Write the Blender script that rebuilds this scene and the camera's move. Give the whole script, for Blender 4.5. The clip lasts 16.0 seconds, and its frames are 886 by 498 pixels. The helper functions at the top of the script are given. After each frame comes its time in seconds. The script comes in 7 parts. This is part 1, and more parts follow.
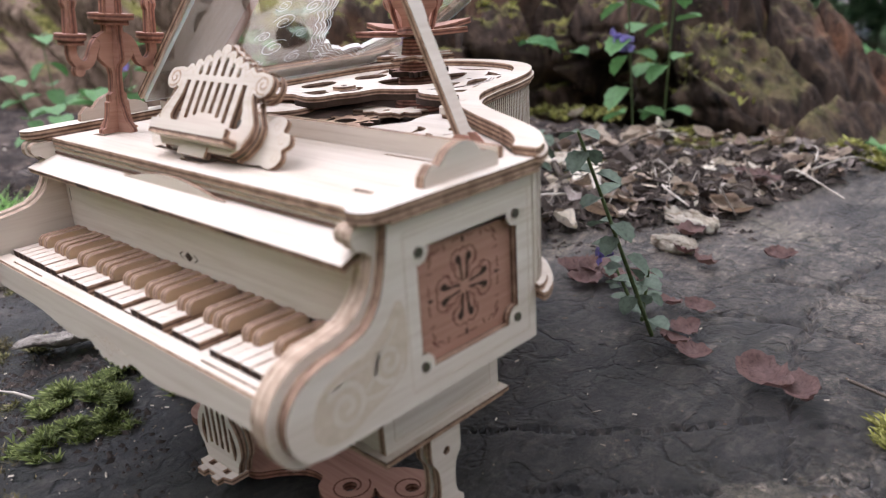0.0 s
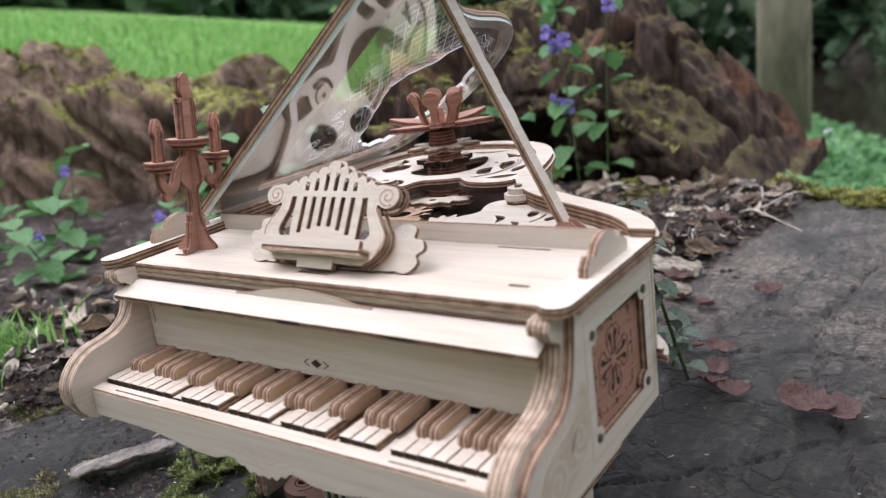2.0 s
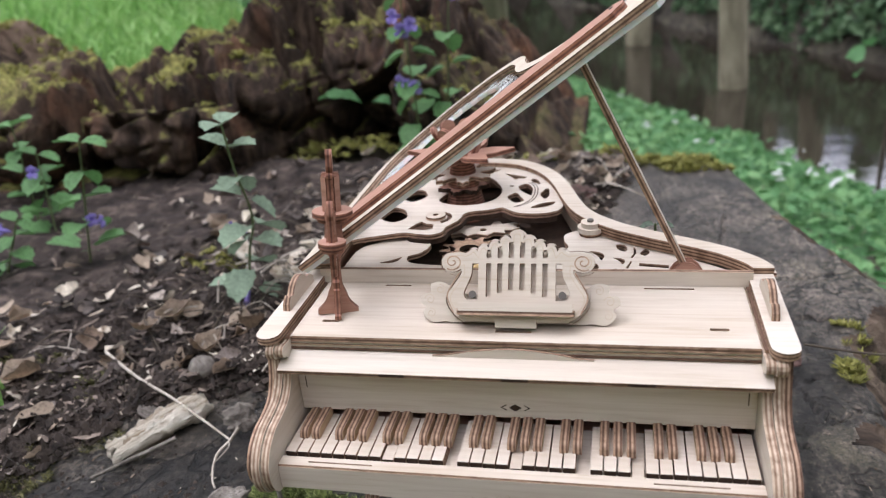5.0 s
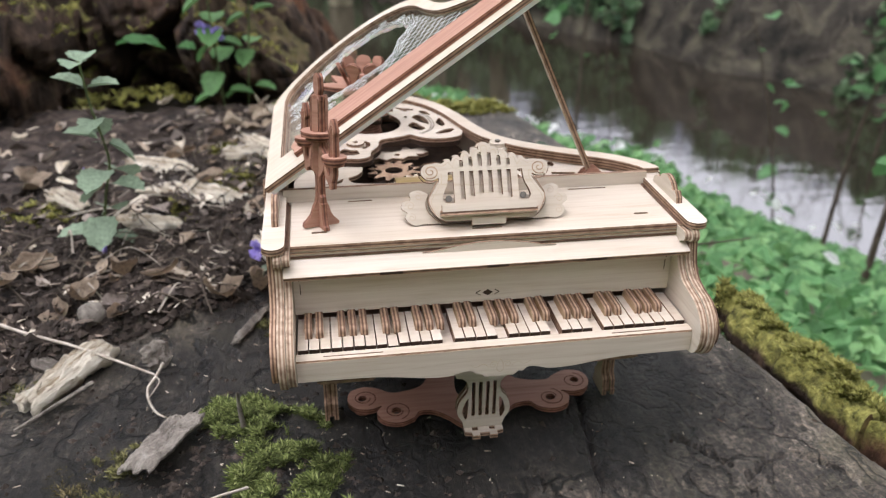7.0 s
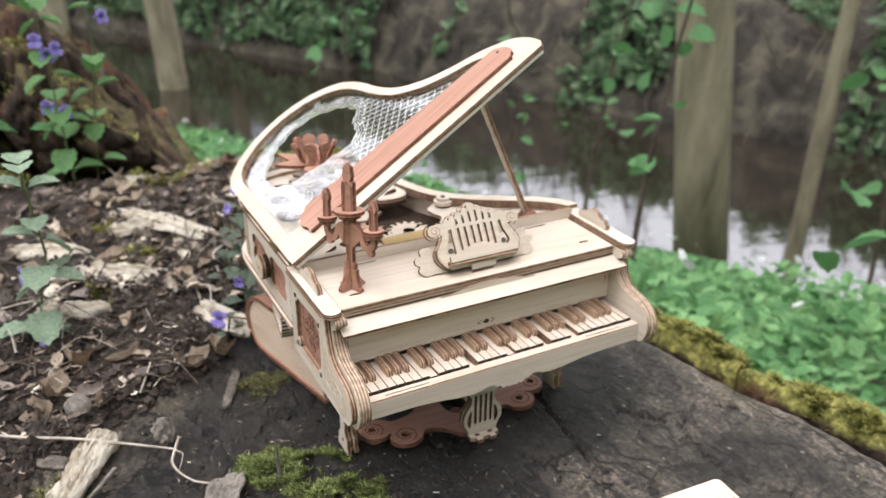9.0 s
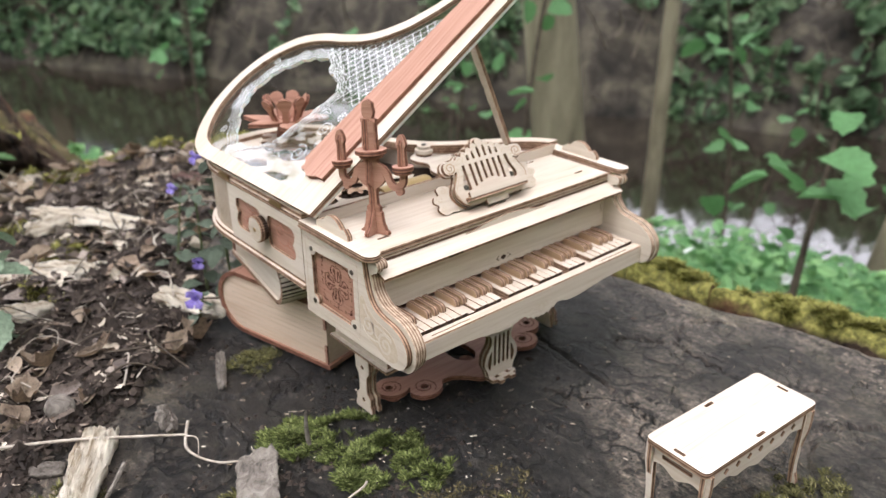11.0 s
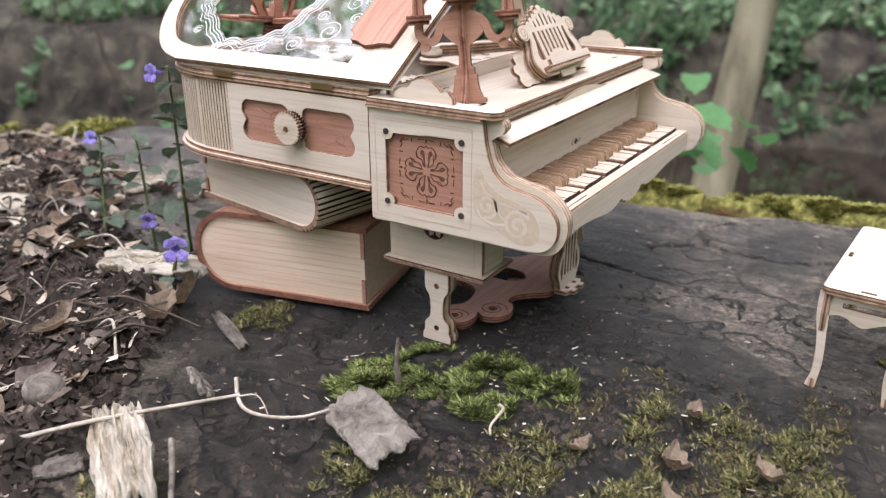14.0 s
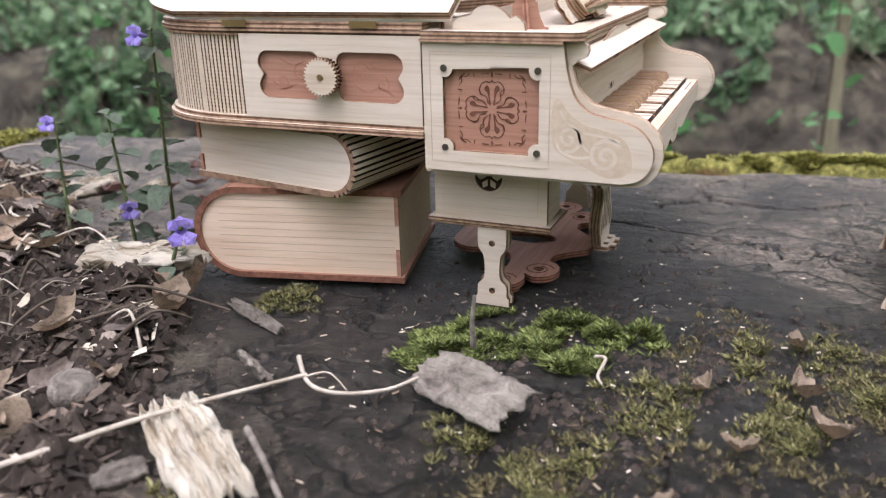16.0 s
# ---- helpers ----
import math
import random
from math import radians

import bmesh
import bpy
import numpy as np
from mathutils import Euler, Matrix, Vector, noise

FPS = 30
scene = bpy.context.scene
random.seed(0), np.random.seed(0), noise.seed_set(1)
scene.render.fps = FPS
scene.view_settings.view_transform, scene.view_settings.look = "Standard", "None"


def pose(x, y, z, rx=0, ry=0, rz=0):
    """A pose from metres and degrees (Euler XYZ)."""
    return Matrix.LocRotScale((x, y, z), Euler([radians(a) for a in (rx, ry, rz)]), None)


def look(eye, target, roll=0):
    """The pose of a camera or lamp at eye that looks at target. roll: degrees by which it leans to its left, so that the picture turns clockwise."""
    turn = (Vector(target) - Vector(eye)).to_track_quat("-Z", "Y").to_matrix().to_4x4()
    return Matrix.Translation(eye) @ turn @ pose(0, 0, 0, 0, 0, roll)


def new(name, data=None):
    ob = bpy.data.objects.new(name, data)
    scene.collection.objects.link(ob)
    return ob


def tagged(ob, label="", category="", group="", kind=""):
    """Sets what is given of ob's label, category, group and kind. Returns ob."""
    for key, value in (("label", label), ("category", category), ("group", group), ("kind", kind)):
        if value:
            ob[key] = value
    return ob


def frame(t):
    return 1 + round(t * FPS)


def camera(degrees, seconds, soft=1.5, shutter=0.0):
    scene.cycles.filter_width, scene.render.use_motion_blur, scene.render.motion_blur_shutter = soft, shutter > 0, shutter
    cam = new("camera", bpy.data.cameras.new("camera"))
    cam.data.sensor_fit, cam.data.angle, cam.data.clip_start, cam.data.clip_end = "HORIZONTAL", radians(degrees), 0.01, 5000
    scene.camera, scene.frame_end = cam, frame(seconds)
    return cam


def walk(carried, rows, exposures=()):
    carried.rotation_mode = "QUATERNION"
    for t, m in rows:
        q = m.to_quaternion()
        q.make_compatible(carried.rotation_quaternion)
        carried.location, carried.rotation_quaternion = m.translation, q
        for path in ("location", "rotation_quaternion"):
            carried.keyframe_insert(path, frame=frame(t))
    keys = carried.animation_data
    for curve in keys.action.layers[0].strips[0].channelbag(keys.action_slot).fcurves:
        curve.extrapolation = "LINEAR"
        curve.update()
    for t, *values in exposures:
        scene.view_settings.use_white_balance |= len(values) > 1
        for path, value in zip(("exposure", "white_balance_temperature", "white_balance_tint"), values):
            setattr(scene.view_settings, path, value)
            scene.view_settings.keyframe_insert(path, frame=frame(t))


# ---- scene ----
cam = camera(57.95, 16.0, soft=1.2)
cam.data.dof.use_dof = True
cam.data.dof.focus_distance = 0.35
cam.data.dof.aperture_fstop = 12.5
# seconds, eye x, y, z, yaw (left of +y), pitch, roll
ROWS = [
    (0.0, 0.2317, -0.1272, 0.1731, 44.04, -19.66, -3.46),
    (0.5, 0.2219, -0.1523, 0.1803, 42.42, -19.05, -3.64),
    (1.0, 0.2129, -0.1666, 0.1798, 39.19, -18.35, -4.41),
    (1.5, 0.1953, -0.1754, 0.1839, 36.03, -16.89, -5.82),
    (2.0, 0.1886, -0.1840, 0.1952, 36.10, -16.11, -7.65),
    (2.5, 0.1850, -0.1766, 0.1954, 36.92, -16.08, -7.88),
    (3.0, 0.1734, -0.1971, 0.2108, 37.39, -15.76, -9.18),
    (3.2, 0.1590, -0.2106, 0.2031, 38.11, -16.00, -8.01),
    (5.3, 0.0214, -0.2711, 0.2773, 10.28, -24.33, -4.37),
    (5.5, 0.0089, -0.2721, 0.2727, 8.59, -24.63, -3.54),
    (6.0, -0.0068, -0.2776, 0.2858, 2.46, -25.48, -1.17),
    (6.5, -0.0243, -0.3122, 0.2801, -3.30, -26.11, 0.58),
    (7.0, -0.0719, -0.3265, 0.2774, -8.98, -27.14, 0.42),
    (7.5, -0.1119, -0.3336, 0.2939, -15.55, -27.40, 2.29),
    (8.0, -0.1459, -0.3497, 0.3198, -20.99, -26.60, 3.49),
    (8.5, -0.1759, -0.3546, 0.3313, -25.07, -25.53, 1.84),
    (9.0, -0.2162, -0.3530, 0.3251, -28.37, -25.20, 0.80),
    (9.5, -0.2450, -0.3395, 0.3113, -31.94, -25.57, 0.07),
    (9.7, -0.2534, -0.3339, 0.3121, -33.48, -25.77, -0.45),
    (11.8, -0.3237, -0.2725, 0.2581, -43.77, -24.24, 0.44),
    (12.0, -0.3301, -0.2616, 0.2501, -44.83, -24.12, 0.48),
    (12.5, -0.3340, -0.2352, 0.2340, -47.95, -23.90, 1.15),
    (13.0, -0.3432, -0.2054, 0.2075, -51.17, -23.89, -0.03),
    (13.5, -0.3563, -0.1857, 0.1870, -54.74, -23.52, 0.81),
    (14.0, -0.3710, -0.1637, 0.1897, -57.47, -22.14, -0.12),
    (14.5, -0.3818, -0.1432, 0.1862, -60.20, -20.74, -1.24),
    (15.0, -0.3790, -0.1239, 0.1580, -64.58, -21.25, -0.45),
    (15.5, -0.3822, -0.1039, 0.1502, -66.45, -21.00, -0.79),
    (16.0, -0.3903, -0.0857, 0.1496, -66.55, -20.39, -1.48),
]


def eye_pose(x, y, z, yaw, pitch, roll):
    a, b = radians(yaw), radians(pitch)
    ahead = Vector((-math.sin(a) * math.cos(b), math.cos(a) * math.cos(b), math.sin(b)))
    return look((x, y, z), Vector((x, y, z)) + ahead, roll)


walk(cam, [(t, eye_pose(*r)) for t, *r in ROWS], [(0.0, 2.12, 5650, 20), (3.0, 1.84, 5600, 15), (5.5, 1.77, 5760, 16), (9.0, 2.04, 6040, 13), (12.5, 2.08, 5960, 17), (16.0, 2.23, 5880, 19)])

# ---- light: a bright, hazy sky over a clearing by a stream ----
world = bpy.data.worlds.new("sky")
scene.world = world
world.use_nodes = True
wn = world.node_tree
sky = wn.nodes.new("ShaderNodeTexSky")
sky.sky_type = "NISHITA"
sky.sun_disc = False
sky.sun_elevation = radians(73)
sky.sun_rotation = radians(278)
sky.air_density, sky.dust_density, sky.ozone_density = 0.35, 6.5, 1.4
haze = wn.nodes.new("ShaderNodeHueSaturation")
haze.inputs["Saturation"].default_value = 0.35
wn.links.new(sky.outputs[0], haze.inputs["Color"])
wn.links.new(haze.outputs[0], wn.nodes["Background"].inputs[0])
wn.nodes["Background"].inputs[1].default_value = 0.07
sun_data = bpy.data.lights.new("sun", "SUN")
sun_data.energy = 1.5
sun_data.angle = radians(164)
sun_data.color = (1.0, 0.96, 0.92)
sun = new("sun", sun_data)
sun.matrix_world = look((-0.48, -0.22, 2.5), (0.0, 0.1, 0.0))


# ---- materials ----
def material(name):
    m = bpy.data.materials.new(name)
    m.use_nodes = True
    return m, m.node_tree.nodes, m.node_tree.links, m.node_tree.nodes["Principled BSDF"]


def coords(nodes, links, scale=(1, 1, 1), turn=(0, 0, 0)):
    tc = nodes.new("ShaderNodeTexCoord")
    mp = nodes.new("ShaderNodeMapping")
    mp.inputs["Scale"].default_value = scale
    mp.inputs["Rotation"].default_value = turn
    links.new(tc.outputs["Object"], mp.inputs[0])
    return mp.outputs[0]


def noise_tex(nodes, links, vec, scale, detail=4.0, rough=0.6, distortion=0.0):
    n = nodes.new("ShaderNodeTexNoise")
    n.inputs["Scale"].default_value = scale
    n.inputs["Detail"].default_value = detail
    n.inputs["Roughness"].default_value = rough
    n.inputs["Distortion"].default_value = distortion
    if vec is not None:
        links.new(vec, n.inputs["Vector"])
    return n.outputs[0]


def ramp(nodes, links, fac, stops):
    r = nodes.new("ShaderNodeValToRGB")
    e = r.color_ramp.elements
    while len(e) < len(stops):
        e.new(0.5)
    for el, (p, c) in zip(e, stops):
        el.position, el.color = p, (*c, 1)
    links.new(fac, r.inputs[0])
    return r.outputs[0]


def mix(nodes, links, fac, a, b, mode="MIX"):
    m = nodes.new("ShaderNodeMix")
    m.data_type, m.blend_type = "RGBA", mode
    for sock, v in ((m.inputs[0], fac), (m.inputs[6], a), (m.inputs[7], b)):
        if isinstance(v, (int, float)):
            sock.default_value = v
        elif isinstance(v, tuple):
            sock.default_value = (*v, 1)
        else:
            links.new(v, sock)
    return m.outputs[2]


def bump(nodes, links, bsdf, height, strength, dist):
    b = nodes.new("ShaderNodeBump")
    b.inputs["Strength"].default_value = strength
    b.inputs["Distance"].default_value = dist
    links.new(height, b.inputs["Height"])
    links.new(b.outputs[0], bsdf.inputs["Normal"])


def ply_face(name, pale, mid, dark, rough=0.62):
    """Laser-cut plywood face: long fine grain, faint blotches, a little change from piece to piece."""
    m, n, l, b = material(name)
    grain = noise_tex(n, l, coords(n, l, (18, 420, 420)), 1.0, 5, 0.65, 0.6)
    blotch = noise_tex(n, l, coords(n, l, (9, 30, 30)), 1.0, 3, 0.5)
    c = ramp(n, l, grain, [(0.3, dark), (0.47, mid), (0.62, pale)])
    c2 = ramp(n, l, blotch, [(0.3, (0.82, 0.77, 0.70)), (0.65, (1, 1, 1))])
    c = mix(n, l, 0.75, c, c2, "MULTIPLY")
    oi = n.new("ShaderNodeObjectInfo")
    c3 = ramp(n, l, oi.outputs["Random"], [(0.0, (0.90, 0.87, 0.83)), (1.0, (1, 1, 1))])
    c = mix(n, l, 1.0, c, c3, "MULTIPLY")
    l.new(c, b.inputs["Base Color"])
    b.inputs["Roughness"].default_value = rough
    b.inputs["Specular IOR Level"].default_value = 0.3
    bump(n, l, b, grain, 0.25, 0.0002)
    return m


def ply_edge(name, light, dark, period):
    """Burnt plywood edge with its plies running across the thickness."""
    m, n, l, b = material(name)
    tc = n.new("ShaderNodeTexCoord")
    sep = n.new("ShaderNodeSeparateXYZ")
    l.new(tc.outputs["Object"], sep.inputs[0])
    mul = n.new("ShaderNodeMath")
    mul.operation = "MULTIPLY"
    mul.inputs[1].default_value = 2 * math.pi / period
    l.new(sep.outputs[2], mul.inputs[0])
    si = n.new("ShaderNodeMath")
    si.operation = "SINE"
    l.new(mul.outputs[0], si.inputs[0])
    mr = n.new("ShaderNodeMapRange")
    mr.inputs[1].default_value, mr.inputs[2].default_value = -1, 1
    l.new(si.outputs[0], mr.inputs[0])
    ply = ramp(n, l, mr.outputs[0], [(0.25, dark), (0.75, light)])
    spots = noise_tex(n, l, coords(n, l), 260.0, 3, 0.6)
    burn = ramp(n, l, spots, [(0.35, (0.45, 0.40, 0.36)), (0.6, (1, 1, 1))])
    c = mix(n, l, 0.8, ply, burn, "MULTIPLY")
    l.new(c, b.inputs["Base Color"])
    b.inputs["Roughness"].default_value = 0.75
    b.inputs["Specular IOR Level"].default_value = 0.25
    bump(n, l, b, spots, 0.3, 0.0002)
    return m


def speckled(name, stops, scale, rough=0.9, bump_d=0.0, stretch=(1, 1, 1), island=0.0, spec=0.25, bump_s=0.6, detail=6.0, distortion=0.3):
    """A matt natural surface: noise through a ramp of colours; island: change of tone from piece to piece."""
    m, n, l, b = material(name)
    f = noise_tex(n, l, coords(n, l, stretch), scale, detail, 0.62, distortion)
    c = ramp(n, l, f, stops)
    if island:
        g = n.new("ShaderNodeNewGeometry")
        c2 = ramp(n, l, g.outputs["Random Per Island"], [(0.0, (1 - island,) * 3), (1.0, (1, 1, 1))])
        c = mix(n, l, 1.0, c, c2, "MULTIPLY")
    l.new(c, b.inputs["Base Color"])
    b.inputs["Roughness"].default_value = rough
    b.inputs["Specular IOR Level"].default_value = spec
    if bump_d:
        f2 = noise_tex(n, l, coords(n, l, stretch), scale * 4, 5, 0.7)
        bump(n, l, b, f2, bump_s, bump_d)
    return m


def leafy(name, stops, rough=0.55, trans=0.3):
    """Leaf: tone changes from leaf to leaf, light comes through a little."""
    m, n, l, b = material(name)
    g = n.new("ShaderNodeNewGeometry")
    c = ramp(n, l, g.outputs["Random Per Island"], stops)
    f = noise_tex(n, l, coords(n, l), 90.0, 3)
    c = mix(n, l, 0.5, c, ramp(n, l, f, [(0.3, (0.6, 0.6, 0.6)), (0.7, (1, 1, 1))]), "MULTIPLY")
    f2 = noise_tex(n, l, coords(n, l), 420.0, 5, 0.75, 0.6)
    c = mix(n, l, 0.75, c, ramp(n, l, f2, [(0.36, (0.42, 0.40, 0.38)), (0.5, (0.95, 0.95, 0.95)), (0.66, (1.25, 1.25, 1.22))]), "MULTIPLY")
    bump(n, l, b, f2, 0.5, 0.0006)
    l.new(c, b.inputs["Base Color"])
    b.inputs["Roughness"].default_value = rough
    b.inputs["Specular IOR Level"].default_value = 0.3
    tr = n.new("ShaderNodeBsdfTranslucent")
    l.new(c, tr.inputs[0])
    ms = n.new("ShaderNodeMixShader")
    ms.inputs[0].default_value = trans
    l.new(b.outputs[0], ms.inputs[1])
    l.new(tr.outputs[0], ms.inputs[2])
    l.new(ms.outputs[0], n["Material Output"].inputs[0])
    return m


FACE = ply_face("pale_plywood", (0.65, 0.58, 0.495), (0.61, 0.535, 0.45), (0.535, 0.452, 0.36))
EDGE = ply_edge("burnt_ply_edge", (0.43, 0.285, 0.19), (0.14, 0.08, 0.052), 0.0016)
CHEEKEDGE = ply_edge("pale_ply_edge", (0.53, 0.41, 0.30), (0.27, 0.175, 0.115), 0.0016)
BROWN = ply_face("stained_plywood", (0.44, 0.25, 0.185), (0.39, 0.212, 0.154), (0.30, 0.155, 0.108))
BEDGE = ply_edge("stained_ply_edge", (0.30, 0.14, 0.09), (0.13, 0.055, 0.036), 0.0016)
KEYBROWN = ply_edge("black_key_side", (0.46, 0.32, 0.21), (0.22, 0.135, 0.085), 0.0012)
KEYSIDE = ply_face("black_key_face", (0.54, 0.39, 0.255), (0.46, 0.325, 0.21), (0.34, 0.225, 0.14))
ENGRAVE = speckled("engraved_line", [(0.3, (0.46, 0.37, 0.27)), (0.7, (0.55, 0.45, 0.345))], 300)
# near-black: laser-burnt marks, and shade painted into recesses
BURNT_AND_SHADE = speckled("burnt_and_shade", [(0.3, (0.03, 0.018, 0.012)), (0.7, (0.06, 0.035, 0.022))], 300)
SOFTCUT = speckled("engraved_brown", [(0.3, (0.11, 0.045, 0.028)), (0.7, (0.16, 0.07, 0.045))], 300)
FAINT = speckled("faint_brown_engraving", [(0.3, (0.33, 0.155, 0.105)), (0.7, (0.40, 0.19, 0.13))], 300)
PAGES = ply_face("page_plywood", (0.79, 0.66, 0.54), (0.75, 0.61, 0.49), (0.66, 0.50, 0.38))
FROST, _n, _l, _b = material("frosted_acrylic_edge")
_b.inputs["Base Color"].default_value = (0.74, 0.74, 0.70, 1)
_b.inputs["Roughness"].default_value = 0.55
_b.inputs["Subsurface Weight"].default_value = 0.25
BRASS, _n, _l, _b = material("dull_brass")
_b.inputs["Base Color"].default_value = (0.42, 0.30, 0.14, 1)
_b.inputs["Metallic"].default_value = 1.0
_b.inputs["Roughness"].default_value = 0.42
STEEL, _n, _l, _b = material("dark_screw_steel")
_b.inputs["Base Color"].default_value = (0.16, 0.14, 0.12, 1)
_b.inputs["Metallic"].default_value = 0.9
_b.inputs["Roughness"].default_value = 0.4
ACRYLIC, _n, _l, _b = material("clear_acrylic")
_b.inputs["Base Color"].default_value = (0.97, 0.98, 0.97, 1)
_b.inputs["Transmission Weight"].default_value = 1.0
_b.inputs["Roughness"].default_value = 0.03
_b.inputs["IOR"].default_value = 2.0
PRINT = speckled("white_print", [(0.3, (0.62, 0.63, 0.60)), (0.7, (0.78, 0.78, 0.75))], 200)
from mathutils import geometry


# ---- building helpers; plates are given in millimetres ----
K = 0.001


def mesh_of(name, verts, faces, mats, index=None, smooth=False):
    me = bpy.data.meshes.new(name)
    me.from_pydata(verts, [], faces)
    for m in mats:
        me.materials.append(m)
    if index is not None:
        me.polygons.foreach_set("material_index", index)
    if smooth:
        me.polygons.foreach_set("use_smooth", [True] * len(me.polygons))
    me.update()
    return me


def part(name, bm, mat, parent, label="", m=None):
    """Links a bmesh or mesh as one object under a thing or a part."""
    if isinstance(bm, bmesh.types.BMesh):
        me = bpy.data.meshes.new(name)
        bm.normal_update()
        bm.to_mesh(me)
        bm.free()
        me.materials.append(mat)
    else:
        me = bm
    ob = new(name, me)
    ob.parent = parent
    if m is not None:
        ob.matrix_basis = m
    if label:
        ob["label"] = label
    return ob


def thing(name, label, category, m=None, group=""):
    ob = new(name)
    ob.empty_display_size = 0.01
    if m is not None:
        ob.matrix_basis = m
    return tagged(ob, label, category, group)


def area2(p):
    return sum(p[i - 1][0] * p[i][1] - p[i][0] * p[i - 1][1] for i in range(len(p)))


def plate_mesh(name, outline, th, mats, holes=()):
    """A cut plate: local x, y in millimetres, thickness along z. mats: faces, cut edges, grooves."""
    loops = [list(outline) if area2(outline) > 0 else list(reversed(outline))]
    loops += [list(h) if area2(h) < 0 else list(reversed(h)) for h in holes]
    flat = [(p[0], p[1]) for lp in loops for p in lp]
    deep = [len(p) > 2 and len(mats) > 2 for lp in loops for p in lp]
    loops = [[(p[0], p[1]) for p in lp] for lp in loops]
    n = len(flat)
    tris = geometry.tessellate_polygon([[Vector((x, y, 0)) for x, y in lp] for lp in loops])
    verts = [(x * K, y * K, 0) for x, y in flat] + [(x * K, y * K, th * K) for x, y in flat]
    faces, index = [], []
    for a, b, c in tris:
        pa, pb, pc = flat[a], flat[b], flat[c]
        if (pb[0] - pa[0]) * (pc[1] - pa[1]) - (pb[1] - pa[1]) * (pc[0] - pa[0]) < 0:
            b, c = c, b
        faces += [(a + n, b + n, c + n), (a, c, b)]
        index += [0, 0]
    s = 0
    for lp in loops:
        k = len(lp)
        for i in range(k):
            a, b = s + i, s + (i + 1) % k
            faces.append((a, b, b + n, a + n))
            index.append(2 if deep[a] or deep[b] else 1)
        s += k
    return mesh_of(name, verts, faces, mats, index)


def plate(name, parent, outline, th, m, mats=None, holes=(), label=""):
    return part(name, plate_mesh(name, outline, th, mats or (FACE, EDGE), holes), None, parent, label, m)


def FRONT(x, y, z):
    """Local x to the right, y up, thickness towards the keyboard side (-y)."""
    return Matrix(((1, 0, 0, x * K), (0, 0, -1, y * K), (0, 1, 0, z * K), (0, 0, 0, 1)))


def SIDE(x, y=0.0, z=0.0):
    """Local x along +y, local y up, thickness towards +x."""
    return Matrix(((0, 0, 1, x * K), (1, 0, 0, y * K), (0, 1, 0, z * K), (0, 0, 0, 1)))


def TOP(z, x=0.0, y=0.0):
    return Matrix.Translation((x * K, y * K, z * K))


def rect(x0, y0, x1, y1):
    return [(x0, y0), (x1, y0), (x1, y1), (x0, y1)]


def arc(cx, cy, r, a0, a1, n=8):
    return [(cx + r * math.cos(radians(a0 + (a1 - a0) * i / n)), cy + r * math.sin(radians(a0 + (a1 - a0) * i / n))) for i in range(n + 1)]


def circle(cx, cy, r, n=20, ry=None):
    ry = ry or r
    return [(cx + r * math.cos(2 * math.pi * i / n), cy + ry * math.sin(2 * math.pi * i / n)) for i in range(n)]


def rrect(x0, y0, x1, y1, r, n=5):
    return (arc(x1 - r, y0 + r, r, -90, 0, n) + arc(x1 - r, y1 - r, r, 0, 90, n)
            + arc(x0 + r, y1 - r, r, 90, 180, n) + arc(x0 + r, y0 + r, r, 180, 270, n))


def curve(pts, per=6, closed=False):
    """A smooth curve through points (Catmull-Rom)."""
    out, n = [], len(pts)
    for i in range(n if closed else n - 1):
        p = [pts[(i + k - 1) % n] if closed else pts[min(max(i + k - 1, 0), n - 1)] for k in range(4)]
        for s in range(per):
            t = s / per
            out.append(tuple(0.5 * (2 * p[1][d] + (p[2][d] - p[0][d]) * t + (2 * p[0][d] - 5 * p[1][d] + 4 * p[2][d] - p[3][d]) * t * t
                                    + (3 * p[1][d] - p[0][d] - 3 * p[2][d] + p[3][d]) * t ** 3) for d in range(len(pts[0]))))
    if not closed:
        out.append(tuple(pts[-1]))
    return out


def offset(pts, d, closed=True):
    """Shifts a line to its right by d millimetres (outwards, for a counter-clockwise loop)."""
    out, n = [], len(pts)
    for i in range(n):
        a = Vector(pts[i - 1] if closed or i else pts[0])
        b = Vector(pts[i])
        c = Vector(pts[(i + 1) % n] if closed or i < n - 1 else pts[-1])
        d1, d2 = (b - a), (c - b)
        d1 = d1.normalized() if d1.length > 1e-6 else d2.normalized()
        d2 = d2.normalized() if d2.length > 1e-6 else d1
        n1, n2 = Vector((d1.y, -d1.x)), Vector((d2.y, -d2.x))
        nn = n1 + n2
        nn = nn.normalized() if nn.length > 1e-6 else n1
        s = d / max(0.5, nn.dot(n1))
        out.append((b.x + nn.x * s, b.y + nn.y * s))
    return out


def ribbon(pts, w):
    """The outline of a line of even width."""
    return offset(pts, w / 2, False) + list(reversed(offset(pts, -w / 2, False)))


def strips_mesh(name, lines, w, th, mat):
    """Thin lines lying on a plate, as one mesh of low bars."""
    verts, faces = [], []
    for pts in lines:
        a, b = offset(pts, w / 2, False), offset(pts, -w / 2, False)
        s, n = len(verts), len(pts)
        verts += [(x * K, y * K, th * K) for x, y in a] + [(x * K, y * K, th * K) for x, y in b]
        verts += [(x * K, y * K, 0) for x, y in a] + [(x * K, y * K, 0) for x, y in b]
        for i in range(n - 1):
            faces += [(s + i, s + i + 1, s + n + i + 1, s + n + i), (s + 2 * n + i, s + 2 * n + i + 1, s + i + 1, s + i),
                      (s + n + i, s + n + i + 1, s + 3 * n + i + 1, s + 3 * n + i)]
    return mesh_of(name, verts, faces, [mat])


